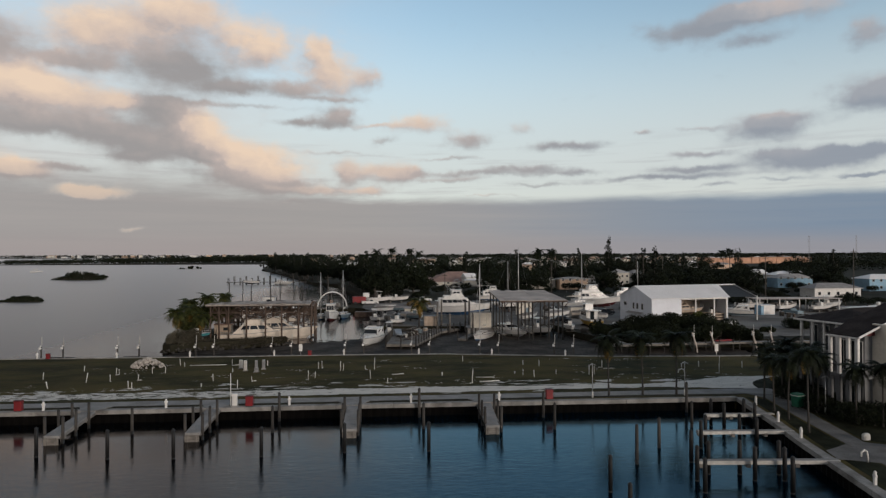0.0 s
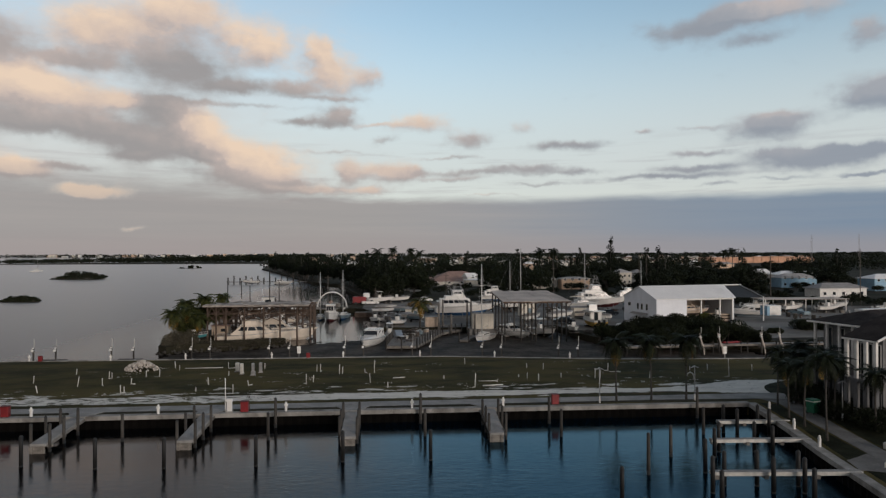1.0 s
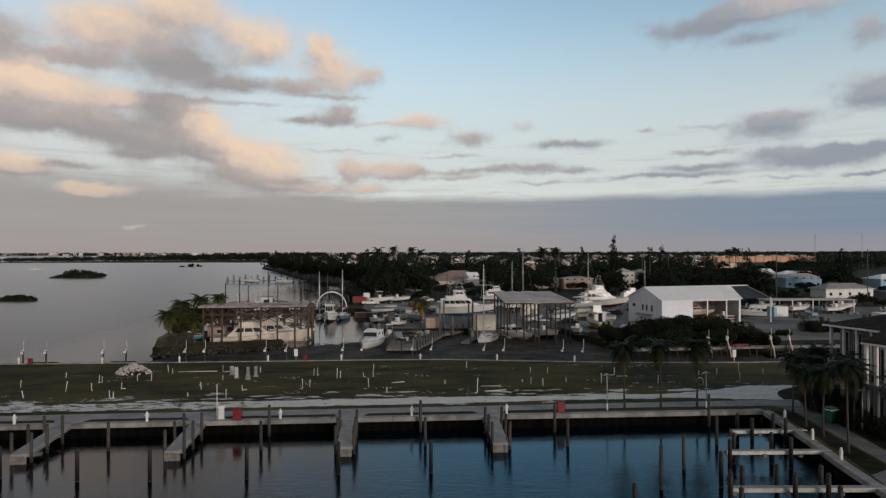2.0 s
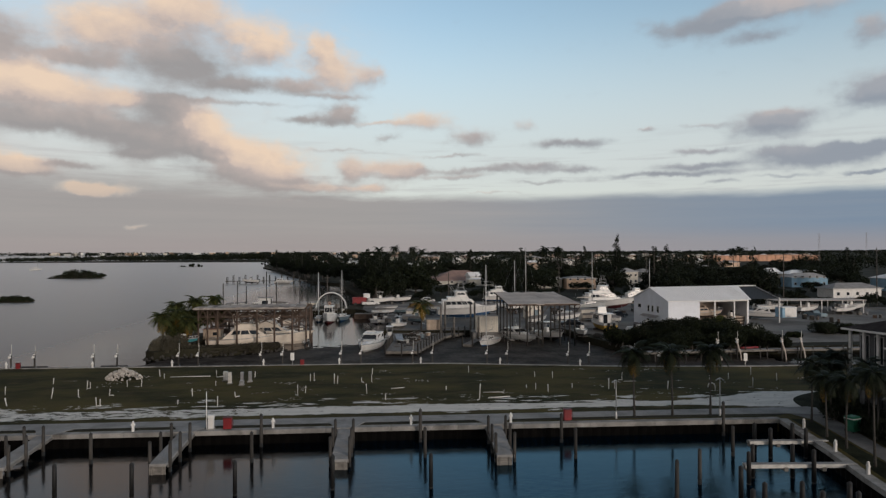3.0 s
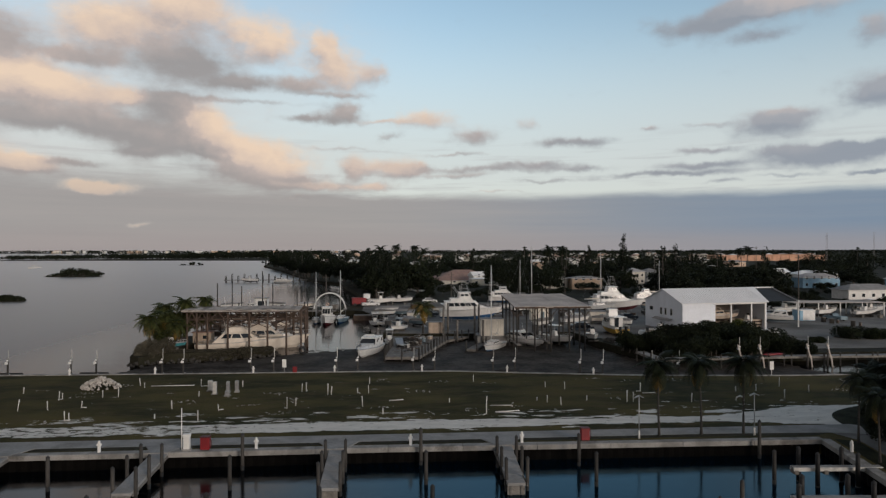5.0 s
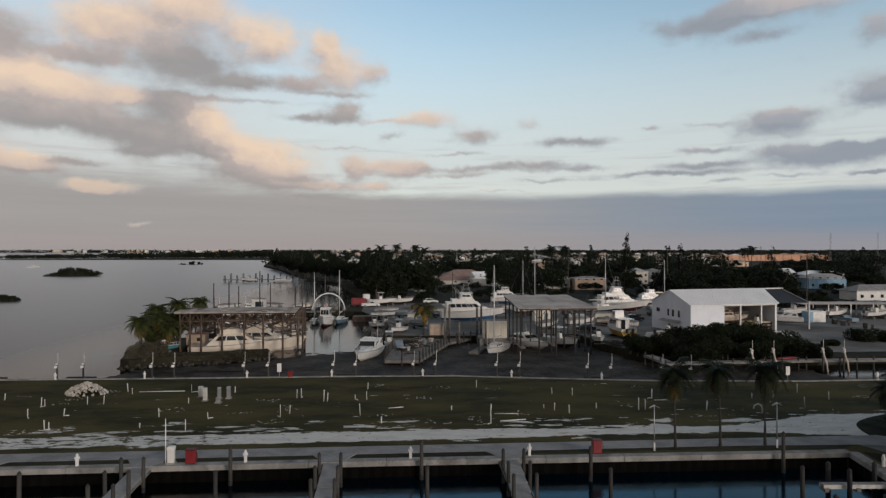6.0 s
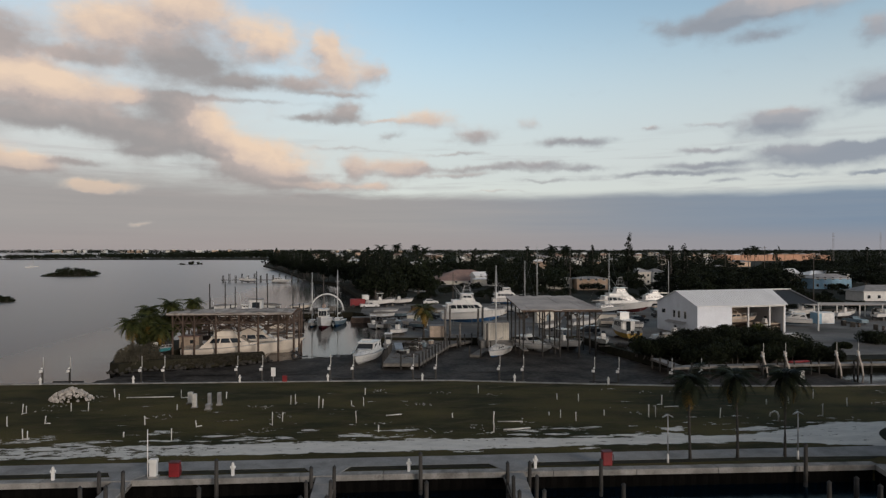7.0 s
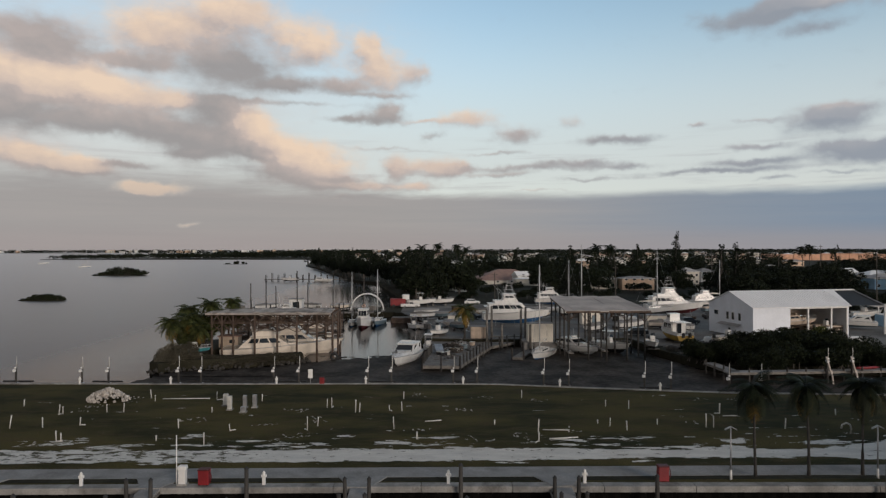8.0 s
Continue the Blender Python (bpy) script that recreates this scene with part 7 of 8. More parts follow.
# ---- the white shed ----
def white_shed():
    t = thing("boat_shed", "large white metal boat shed with an open front bay", "shed", 58.7, 73.2, 0, 11.0)
    L, W, E, R = 20.3, 13.4, 5.75, 8.25
    th = 0.14
    # gable facing the water, with its windows let in
    for x, nm in ((0.0, 0), (L, 1)):
        g = Geo()
        out = [(0, 0), (W, 0), (W, E), (W / 2, R), (0, E)]
        g.add([(x, y, z) for y, z in out] + [(x + th * (1 if nm == 0 else -1), y, z) for y, z in out], [(0, 1, 2, 3, 4), (9, 8, 7, 6, 5)] + [(i, (i + 1) % 5, 5 + (i + 1) % 5, 5 + i) for i in range(5)])
        part("wall", g, SHEDWALL, t)
    part("wall", Geo().box((3.95, th / 2, E / 2), (7.9 - 2 * th, th, E)), SHEDWALL, t)
    part("wall", Geo().box((L / 2, W - th / 2, E / 2), (L - 2 * th, th, E)), SHEDWALL, t)
    part("wall", Geo().box((14.0, W * 0.72, E / 2), (11.6, th, E)), TAN, t, "tan inner partition")
    for s, (ya, yb) in enumerate(((-0.35, W / 2), (W + 0.35, W / 2))):
        z0 = E - 0.12
        g = Geo().add([(-0.3, ya, z0), (L + 0.3, ya, z0), (L + 2.5, yb, R + 0.05), (-0.3, yb, R + 0.05), (-0.3, ya, z0 + 0.1), (L + 0.3, ya, z0 + 0.1), (L + 2.5, yb, R + 0.15), (-0.3, yb, R + 0.15)],
                      [(3, 2, 1, 0), (4, 5, 6, 7), (0, 1, 5, 4), (1, 2, 6, 5), (2, 3, 7, 6), (3, 0, 4, 7)])
        roof = part("roof", g, WHITEROOF, t)
        for i in range(34):
            x = 0.2 + (L - 0.4) * i / 33
            part("roof_rib", Geo().add([(x - 0.03, ya, z0 + 0.1), (x + 0.03, ya, z0 + 0.1), (x + 0.03, yb, R + 0.15), (x - 0.03, yb, R + 0.15), (x, ya, z0 + 0.15), (x, yb, R + 0.2)], [(0, 4, 5, 3), (4, 1, 2, 5), (0, 1, 4), (2, 3, 5)]), WHITEROOF, roof)
    for y, z, w, h in ((W * 0.82, 4.0, 1.3, 0.9), (W * 0.55, 3.7, 0.8, 1.5), (W * 0.43, 3.7, 0.8, 1.5), (W * 0.28, 3.7, 0.8, 1.5)):
        win = part("window", Geo().box((-0.02, y, z), (0.08, w, h)), WHITE, t)
        part("pane", Geo().box((-0.07, y, z), (0.03, w - 0.16, h - 0.16)), GLASS, win)
    part("awning", Geo().add([(-0.02, W * 0.25, 2.3), (-0.02, W * 0.72, 2.3), (-0.9, W * 0.72, 1.95), (-0.9, W * 0.25, 1.95), (-0.02, W * 0.25, 2.36), (-0.02, W * 0.72, 2.36), (-0.9, W * 0.72, 2.0), (-0.9, W * 0.25, 2.0)], [(0, 1, 2, 3), (7, 6, 5, 4), (2, 3, 7, 6), (0, 3, 7, 4), (1, 2, 6, 5)]), GREYROOF, t, "small grey awning")
    for x in (11.6, 16.6, 20.0):
        part("post", Geo().box((x, 0.15, E / 2), (0.28, 0.28, E)), WHITE, t, "white front post")
    part("lintel", Geo().box((13.7, 0.1, E - 0.2), (13.0, 0.2, 0.4)), WHITE, t)
    part("ridge_beam", Geo().rod((L + 2.0, W / 2, R), (L + 7.5, W / 2, R), 0.16, 0.14, 8), WHITE, t, "white ridge beam beyond the gable")
    part("raking_beam", Geo().rod((L + 7.0, W / 2, R), (L + 9.0, 1.0, 5.6), 0.12, 0.12, 8), METAL, t)
    part("post", Geo().rod((L + 9.0, 1.0, 0), (L + 9.0, 1.0, 5.8), 0.16, 0.16, 8), WHITE, t, "white end post")
    return t


white_shed()
open_boat(52.6, 69.5, 20, 6.0, 0.5, "pale open boat on blocks beside the shed wall", ttop=False, mat=CREAMGEL, cradle=True)
for x, y, rz, w in ((75.0, 70.2, 15, 4.2), (70.6, 69.6, 5, 2.6), (56.6, 68.2, 30, 2.4), (49.6, 70.6, -10, 2.0)):
    t = thing("white_tarpaulin", "white tarpaulin tied over a low stack before the shed", "tarpaulin", x, y, 0.0, rz, "tarpaulins before the shed")
    part("cover", Geo().box((0, 0, 0.42), (w, 1.7, 0.84), chamfer=0.22, top=(0.82, 0.8)), WHITE, t, smooth=False)
    part("skirt", Geo().box((0, 0, 0.09), (w + 0.3, 2.0, 0.18), chamfer=0.06), PVC, t)
t = thing("kayak", "red plastic kayak lying on the dock by the mangroves", "kayak", 59.3, 42.3, 0.42, 8)
part("hull", Geo().loft([[(x, w * math.cos(a), 0.2 * h * math.sin(a)) for a in [TAU * k / 10 for k in range(10)]] for x, w, h in ((-1.9, 0.03, 0.3), (-1.2, 0.25, 0.9), (0, 0.34, 1.0), (1.2, 0.25, 0.9), (1.9, 0.03, 0.3))], closed=True), RED, t, smooth=True)
part("cockpit", Geo().rod((0, 0, 0.16), (0, 0, 0.23), 0.26, 0.24, 12), BLACK, t)
t = thing("canvas_screen", "dark canvas screen under the shed's ridge beam", "screen", 58.7, 73.2, 0, 11.0)
part("canvas", Geo().add([(22.9, 6.6, 8.1), (27.2, 6.6, 8.1), (29.2, 1.2, 5.55), (20.75, 0.4, 5.75), (22.9, 6.6, 8.06), (27.2, 6.6, 8.06), (29.2, 1.2, 5.51), (20.75, 0.4, 5.71)], [(0, 1, 2, 3), (7, 6, 5, 4), (0, 4, 5, 1), (1, 5, 6, 2), (2, 6, 7, 3), (3, 7, 4, 0)]), BLACK, t)
cruiser(69.3, 77.4, 14, 8.0, 2.3, TAN, "cream motor boat standing inside the open shed bay", bridge=False, bottom=BROWNWOOD)
open_boat(75.5, 79.0, 30, 7.5, 0.85, "white open boat inside the open shed bay", ttop=False, cradle=True)
cruiser(86.0, 88.0, 150, 9.0, 0.9, None, "white motor boat ashore beside the shed", bridge=False, bottom=GREYBLUE)
t = thing("portable_cabin", "pale blue portable cabin with a white end", "cabin", 97.0, 93.0, 0.0, 2)
part("wall", Geo().box((0, 0, 1.2), (3.8, 3.0, 2.4), chamfer=0.04), PALEBLUE, t)
part("end_panel", Geo().box((0.3, -1.52, 1.25), (3.0, 0.06, 2.3)), WHITE, t, "white end panel")
part("roof", Geo().box((0, 0, 2.45), (4.0, 3.2, 0.12)), WHITE, t)
t = thing("long_canopy", "long low white open-sided canopy over parked boats", "canopy", 104, 104, 0, -3)
part("roof", Geo().box((7.5, 0, 3.4), (23.5, 7.0, 0.14), chamfer=0.03), ROOFMETAL, t)
for i in range(5):
    for s in (-3.2, 3.2):
        part("post", Geo().box((-3.5 + 5.5 * i, s, 1.7), (0.2, 0.2, 3.4)), WHITE, t)

# the dock in front of the mangroves, with its lifts
for pts in ([(39.8, 48.0), (40.2, 40.9)], [(39.6, 40.3), (61.6, 41.5), (75.4, 41.2), (98, 42.2)]):
    for (ax, ay), (bx, by) in zip(pts, pts[1:]):
        L = math.hypot(bx - ax, by - ay)
        t = thing("timber_dock", "pale grey timber dock along the mangrove bank", "dock", ax, ay, 0, math.degrees(math.atan2(by - ay, bx - ax)), "docks along the mangroves")
        part("deck", Geo().box((L / 2, 0.6, 0.12), (L, 1.5, 0.2), chamfer=0.02), WALKWAY, t)
        part("edge_board", Geo().box((L / 2, -0.18, 0.05), (L, 0.06, 0.3)), TIMBER, t, "grey edge board")
        for i in range(int(L / 2.6) + 1):
            part("support_post", Geo().rod((0.2 + i * 2.6, -0.1, -4), (0.2 + i * 2.6, -0.1, 0.75), 0.13, 0.12, 7), PILEWOOD, t)
for a in (((53.0, 40.2), (56.4, 40.4)), ((64.0, 40.4), (67.2, 40.3))):
    davit_lift(*a[0], *a[1])

# ---- yard clutter ----
cr = random.Random(61)


def crate(x, y, rz):
    t = thing("timber_crate", "weathered timber crate in the yard", "crate", x, y, 0.02, rz, "crates in the yard")
    w, h = cr.uniform(0.8, 1.8), cr.uniform(0.6, 1.3)
    part("box", Geo().box((0, 0, h / 2), (w, w * 0.8, h), chamfer=0.02), cr.choice((TIMBER, BROWNWOOD, DARKROCK)), t)
    part("lid", Geo().box((0, 0, h + 0.03), (w + 0.06, w * 0.8 + 0.06, 0.06)), TIMBER, t)


def drum(x, y, z=0.02):
    t = thing("steel_drum", "steel drum standing in the yard", "drum", x, y, z, 0, "drums in the yard")
    part("barrel", Geo().rod((0, 0, 0), (0, 0, 0.88), 0.29, 0.29, 14), cr.choice((GREYBLUE, BROWNWOOD, METAL, DARKROCK)), t, smooth=True)
    for z in (0.3, 0.6, 0.86):
        part("hoop", Geo().rod((0, 0, z - 0.02), (0, 0, z + 0.02), 0.305, 0.305, 14), METAL, t)


def covered_boat(x, y, rz, L):
    t = thing("covered_boat", "small boat under a grey cover on a trailer", "boat", x, y, 0.75, rz, "covered boats in the yard")
    B, H = L * 0.34, L * 0.15
    rows = hull(t, L, B, H, cr.choice((GEL, GREYBLUE, CREAMGEL)), BLACK)
    cover = [[(p[3][0], p[3][1] * math.cos(a) * 1.02, p[3][2] + 0.55 * math.sin(a) * (1 - abs(i / 12 - 0.4))) for a in [math.pi * k / 6 for k in range(7)]] for i, p in enumerate(rows)]
    part("cover", Geo().loft(cover), cr.choice((GREYROOF, TIMBER, TAN)), t, smooth=True)
    tr = part("trailer_frame", Geo().box((0, 0, -0.3), (L * 0.9, 0.9, 0.1)).rod((L * 0.4, 0, -0.3), (L * 0.62, 0, -0.35), 0.05, 0.05, 6), METAL, t)
    for s in (-1, 1):
        part("wheel", Geo().rod((-L * 0.15, s * 0.75, -0.42), (-L * 0.15, s * 0.95, -0.42), 0.31, 0.31, 12), BLACK, t)


for i in range(26):
    x, y = cr.uniform(-6, 150), cr.uniform(84, 150)
    if (53 < x < 84 and 72 < y < 100) or (8 < x < 28 and 90 < y < 104) or y > 150 - abs(x - 40) * 0.3:
        continue
    covered_boat(x, y, cr.uniform(-30, 30), cr.uniform(5.0, 7.5))
for i in range(30):
    x, y = cr.uniform(-4, 130), cr.uniform(80, 135)
    if (53 < x < 84 and 72 < y < 100) or (8 < x < 28 and 90 < y < 104):
        continue
    crate(x, y, cr.uniform(0, 90))
    if i % 2:
        drum(x + 1.4, y + cr.uniform(-1, 1))
for i in range(16):
    crate(cr.uniform(-52, -12), cr.uniform(128.5, 137), cr.uniform(0, 90))
for x, y, rz, L in ((-44, 132, 10, 6), (-33, 133, 170, 6.5), (-24, 131.5, 20, 6), (4.5, 90, -70, 6), (1.5, 84, -80, 6), (6.0, 86, -60, 5.5), (33, 84, 40, 6.5), (41, 88, 20, 7), (49, 84, 150, 6)):
    covered_boat(x, y, rz, L)
for i in range(9):
    drum(cr.uniform(2, 7.5), cr.uniform(63, 73), JZ)
for x, y, rz in ((9.0, 108, 20), (44, 104, 160), (66, 108, 10), (86, 112, 30), (104, 92, 100), (12, 150, 0), (48, 140, 12)):
    vehicle(x, y, rz, cr.choice((ASPHALT, WHITE, GREYBLUE, METAL)), cr.random() < 0.4, "parked car in the boatyard")
for x, y, h in ((35, 99, 4.0), (47, 92, 3.2), (6, 95, 3.0)):
    t = thing("yard_hut", "small pale yard hut with a flat roof", "hut", x, y, 0, cr.uniform(-15, 15))
    part("wall", Geo().box((0, 0, h * 0.4), (4.0, 3.0, h * 0.8)), CREAM, t)
    part("roof", Geo().box((0, 0, h * 0.8 + 0.06), (4.4, 3.4, 0.14)), GREYROOF, t)
    part("door", Geo().box((0.6, -1.52, 1.0), (0.9, 0.06, 2.0)), GREYBLUE, t)
# timber debris on the shore under the lift shelter
for i in range(26):
    x, y = cr.uniform(40.2, 43.5), cr.uniform(57, 66)
    t = thing("driftwood_plank", "grey loose plank on the dark shore", "plank", x, y, 0.0, cr.uniform(0, 180), "loose planks on the shore")
    part("plank", Geo().box((0, 0, 0.04), (cr.uniform(1.2, 3.0), 0.2, 0.08)), TIMBER, t)

# jetty clutter
open_boat(-0.2, 70.5, -95, 6.0, label="small white open boat beside the jetty")
open_boat(1.5, 79.0, -120, 5.5, 0.5, "small white open boat drawn up by the jetty", ttop=False, cradle=True)
for i in range(22):
    f = cr.random()
    x, y = 2.0 + 7.0 * f + cr.uniform(-1.4, 1.2), 54 + 17 * f + cr.uniform(-1, 1)
    t = thing("jetty_plank", "loose grey board lying on the jetty", "plank", x, y, JZ, cr.uniform(0, 180), "boards on the jetty")
    part("plank", Geo().box((0, 0, 0.05), (cr.uniform(1.0, 2.6), 0.25, 0.1)), cr.choice((TIMBER, BROWNWOOD, DARKROCK)), t)
for i in range(14):
    f = cr.random()
    x, y = 1.6 + 6.2 * f + cr.uniform(-0.8, 1.0), 58 + 14 * f
    t = thing("bait_tub", "pale plastic tub standing on the jetty", "tub", x, y, JZ, cr.uniform(0, 90), "tubs on the jetty")
    part("tub", Geo().box((0, 0, 0.3), (0.8, 0.6, 0.6), chamfer=0.06, top=(1.1, 1.1)), cr.choice((PVC, GREYBLUE, TAN, BLACK)), t)
    part("rim", Geo().box((0, 0, 0.6), (0.95, 0.74, 0.05)), PVC, t)

# small boats and scraps on the bank beside the mangroves
for x, y, rz, L in ((39.5, 60.5, 120, 2.8), (41.8, 62.2, 60, 2.6), (43.6, 61.0, 100, 2.9), (46.5, 66.0, 50, 3.2), (49.0, 68.0, 70, 3.0)):
    t = thing("dinghy", "small pale upturned dinghy on the bank", "dinghy", x, y, 0.05, rz, "dinghies on the bank")
    rows = hull_rows(L, L * 0.36, 0.5)
    part("hull", skin(Geo(), [tuple((px, py, 0.55 - pz) for px, py, pz in p) for p in rows], 0, 3), cr.choice((GREYROOF, DARKROCK, TIMBER)), t, smooth=True)
# stacked timber, boats and crates inside the open shed bay
for x, y, rz, s in ((67.0, 80.5, 11, 1.5), (70.5, 82.0, 30, 1.2), (74.0, 80.0, 11, 1.6), (76.5, 78.5, 5, 1.2), (72.5, 77.8, 40, 0.9)):
    t = thing("timber_stack", "stack of brown boards inside the shed", "timber", x, y, 0.02, rz, "timber stacks in the shed")
    for k in range(6):
        part("board", Geo().box((cr.uniform(-0.15, 0.15), cr.uniform(-0.1, 0.1), 0.15 + k * 0.32), (2.6 * s, 1.0 * s, 0.26), cr.uniform(-6, 6), chamfer=0.02), TAN if k % 2 else BROWNWOOD, t)
# the cluttered dock behind the boat shelter
t = thing("dock_hut", "small white hut with a dark doorway on the basin dock", "hut", -35.2, 127.5, 0.1)
part("wall", Geo().box((0, 0, 1.7), (3.4, 2.6, 3.4)), WHITE, t)
part("roof", Geo().box((0, 0, 3.46), (3.9, 3.1, 0.14)), GREYROOF, t)
part("door", Geo().box((0.1, -1.32, 1.4), (1.7, 0.06, 2.6)), GLASS, t, "dark doorway")
for k, (x, y, w, h) in enumerate(((-30.0, 74.5, 12.0, 3.2), (-20.5, 76.0, 7.0, 2.6), (-31.0, 88.0, 14.0, 2.8))):
    t = thing("timber_rack", "dark weathered timber rack with stored gear", "rack", x, y, WATERZ)
    for i in range(int(w / 1.6)):
        part("post", Geo().rod((-w / 2 + i * 1.6, 0, -2.5), (-w / 2 + i * 1.6 + cr.uniform(-0.1, 0.1), 0, h + cr.uniform(-0.4, 0.8)), 0.12, 0.11, 7), BROWNWOOD, t)
    for z in (1.5, h * 0.85):
        part("rail", Geo().box((0, -0.15, z), (w, 0.12, 0.25)), BROWNWOOD, t)
    part("deck", Geo().box((0, 0.7, 1.35), (w, 1.8, 0.16)), TIMBER, t)
    for i in range(int(w / 1.5)):
        g_ = cr.uniform(0.5, 1.3)
        part("gear_box", Geo().box((-w / 2 + 0.8 + i * 1.5, 0.7, 1.43 + g_ / 2), (cr.uniform(0.7, 1.4), 0.9, g_), cr.uniform(-20, 20), chamfer=0.04), cr.choice((BROWNWOOD, TIMBER, DARKROCK, TAN, CREAM)), t)
for k, (x, y) in enumerate(((-36.0, 78.0), (-33.0, 91.0), (-27.0, 90.0), (-23.0, 79.0), (-19.0, 92.0))):
    pile(x, y, 4.6 + 0.5 * (k % 3), r=0.14, group="tall piles behind the shelter", label="tall thin grey dock pile")

t = thing("timber_dock", "dark timber dock with stored gear inside the basin", "dock", -32.0, 108.0, 0)
part("deck", Geo().box((0, 0, 0.0), (24, 3.2, 0.25)), BROWNWOOD, t)
for i in range(8):
    part("support_post", Geo().rod((-11.5 + 3.3 * i, -1.5, -4), (-11.5 + 3.3 * i, -1.5, cr.uniform(1.0, 2.6)), 0.15, 0.14, 7), BROWNWOOD, t)
for i in range(11):
    h = cr.uniform(0.6, 1.7)
    t = thing("gear_box", "weathered gear box on the basin dock", "box", -43 + 2.1 * i, 108 + cr.uniform(-0.6, 0.6), 0.125, cr.uniform(-25, 25), "gear on the basin dock")
    part("body", Geo().box((0, 0, h / 2), (cr.uniform(0.9, 1.9), 1.1, h), chamfer=0.05, top=(0.94, 0.94)), cr.choice((BROWNWOOD, TIMBER, DARKROCK, TAN, CREAM)), t)
open_boat(-37.5, 103.5, 12, 7.0, label="white open boat moored at the basin dock")
open_boat(-28.0, 104.0, 175, 7.5, label="pale open boat moored at the basin dock", mat=CREAMGEL)
# the slanted arms of the lifts by the mangroves
for x, y in ((53.0, 40.0), (56.4, 40.2), (64.0, 40.2), (67.2, 40.1)):
    t = thing("davit_arm", "slanted white davit arm with a winch drum", "davit", x, y, 0.2, 0, "davits by the mangroves")
    part("arm", Geo().box((-0.3, -0.1, 1.0), (0.18, 0.2, 2.3), m=Matrix.Rotation(radians(-16), 4, "Y")), ROOFMETAL, t)
    part("winch", Geo().rod((-0.5, -0.35, 1.5), (-0.5, 0.15, 1.5), 0.17, 0.17, 10), METAL, t)
    part("strut", Geo().rod((0.3, -0.1, -1.6), (0.05, -0.1, 0.3), 0.11, 0.11, 7), ROOFMETAL, t)

# dry tufts and pale scraps caught round the pipes on the lawn
lr = random.Random(91)
scraps = Geo()
for i in range(34):
    cx, cy = lr.uniform(-62, 60), lr.uniform(9.5, 31)
    for k in range(lr.randint(3, 12)):
        x, y, a = cx + lr.gauss(0, 0.7), cy + lr.gauss(0, 0.45), lr.uniform(0, TAU)
        l_, w_, h_ = lr.uniform(0.12, 0.34), lr.uniform(0.06, 0.16), lr.uniform(0.03, 0.08)
        dx, dy = math.cos(a) * l_, math.sin(a) * l_
        px, py = -math.sin(a) * w_, math.cos(a) * w_
        scraps.add([(x, y, 0.0), (x + px, y + py, 0.0), (x + dx + px, y + dy + py, h_), (x + dx, y + dy, h_), (x + dx, y + dy, h_ - 0.03)], [(0, 1, 2, 3), (0, 3, 4), (1, 2, 4, 0)])
tagged(part("lawn_scraps", scraps, ROCK, None, "pale scraps and dry tufts scattered on the lawn"), "", "debris", "", "stuff")


# ---- houses ----
def house(x, y, rz, w, d, h, wall, roof, label, hip=True, rise=1.8, name="house", windows=4, category="house"):
    t = thing(name, label, category, x, y, 0, rz)
    part("wall", Geo().box((0, 0, h / 2), (w, d, h)), wall, t)
    o = 0.5
    a = [(-w / 2 - o, -d / 2 - o, h), (w / 2 + o, -d / 2 - o, h), (w / 2 + o, d / 2 + o, h), (-w / 2 - o, d / 2 + o, h)]
    k = d / 2 if hip else 0.0
    k = min(k, w / 2 - 0.3)
    ra, rb = (-w / 2 - (0 if hip else o) + k, 0, h + rise), (w / 2 + (0 if hip else o) - k, 0, h + rise)
    r = part("roof", Geo().add(a + [ra, rb], [(0, 1, 5, 4), (2, 3, 4, 5), (1, 2, 5), (3, 0, 4), (3, 2, 1, 0)]), roof, t)
    part("eave", Geo().box((0, 0, h - 0.08), (w + 2 * o, d + 2 * o, 0.14)), WHITE, r)
    n = windows
    for i in range(n):
        xx = -w / 2 + w * (i + 0.5) / n
        floors = (1.4,) if h < 4.2 else (1.5, 4.4)
        for zz in floors:
            win = part("window", Geo().box((xx, -d / 2 - 0.01, zz), (1.2, 0.08, 1.2)), WHITE, t)
            part("pane", Geo().box((xx, -d / 2 - 0.06, zz), (1.04, 0.03, 1.04)), GLASS, win)
    return t


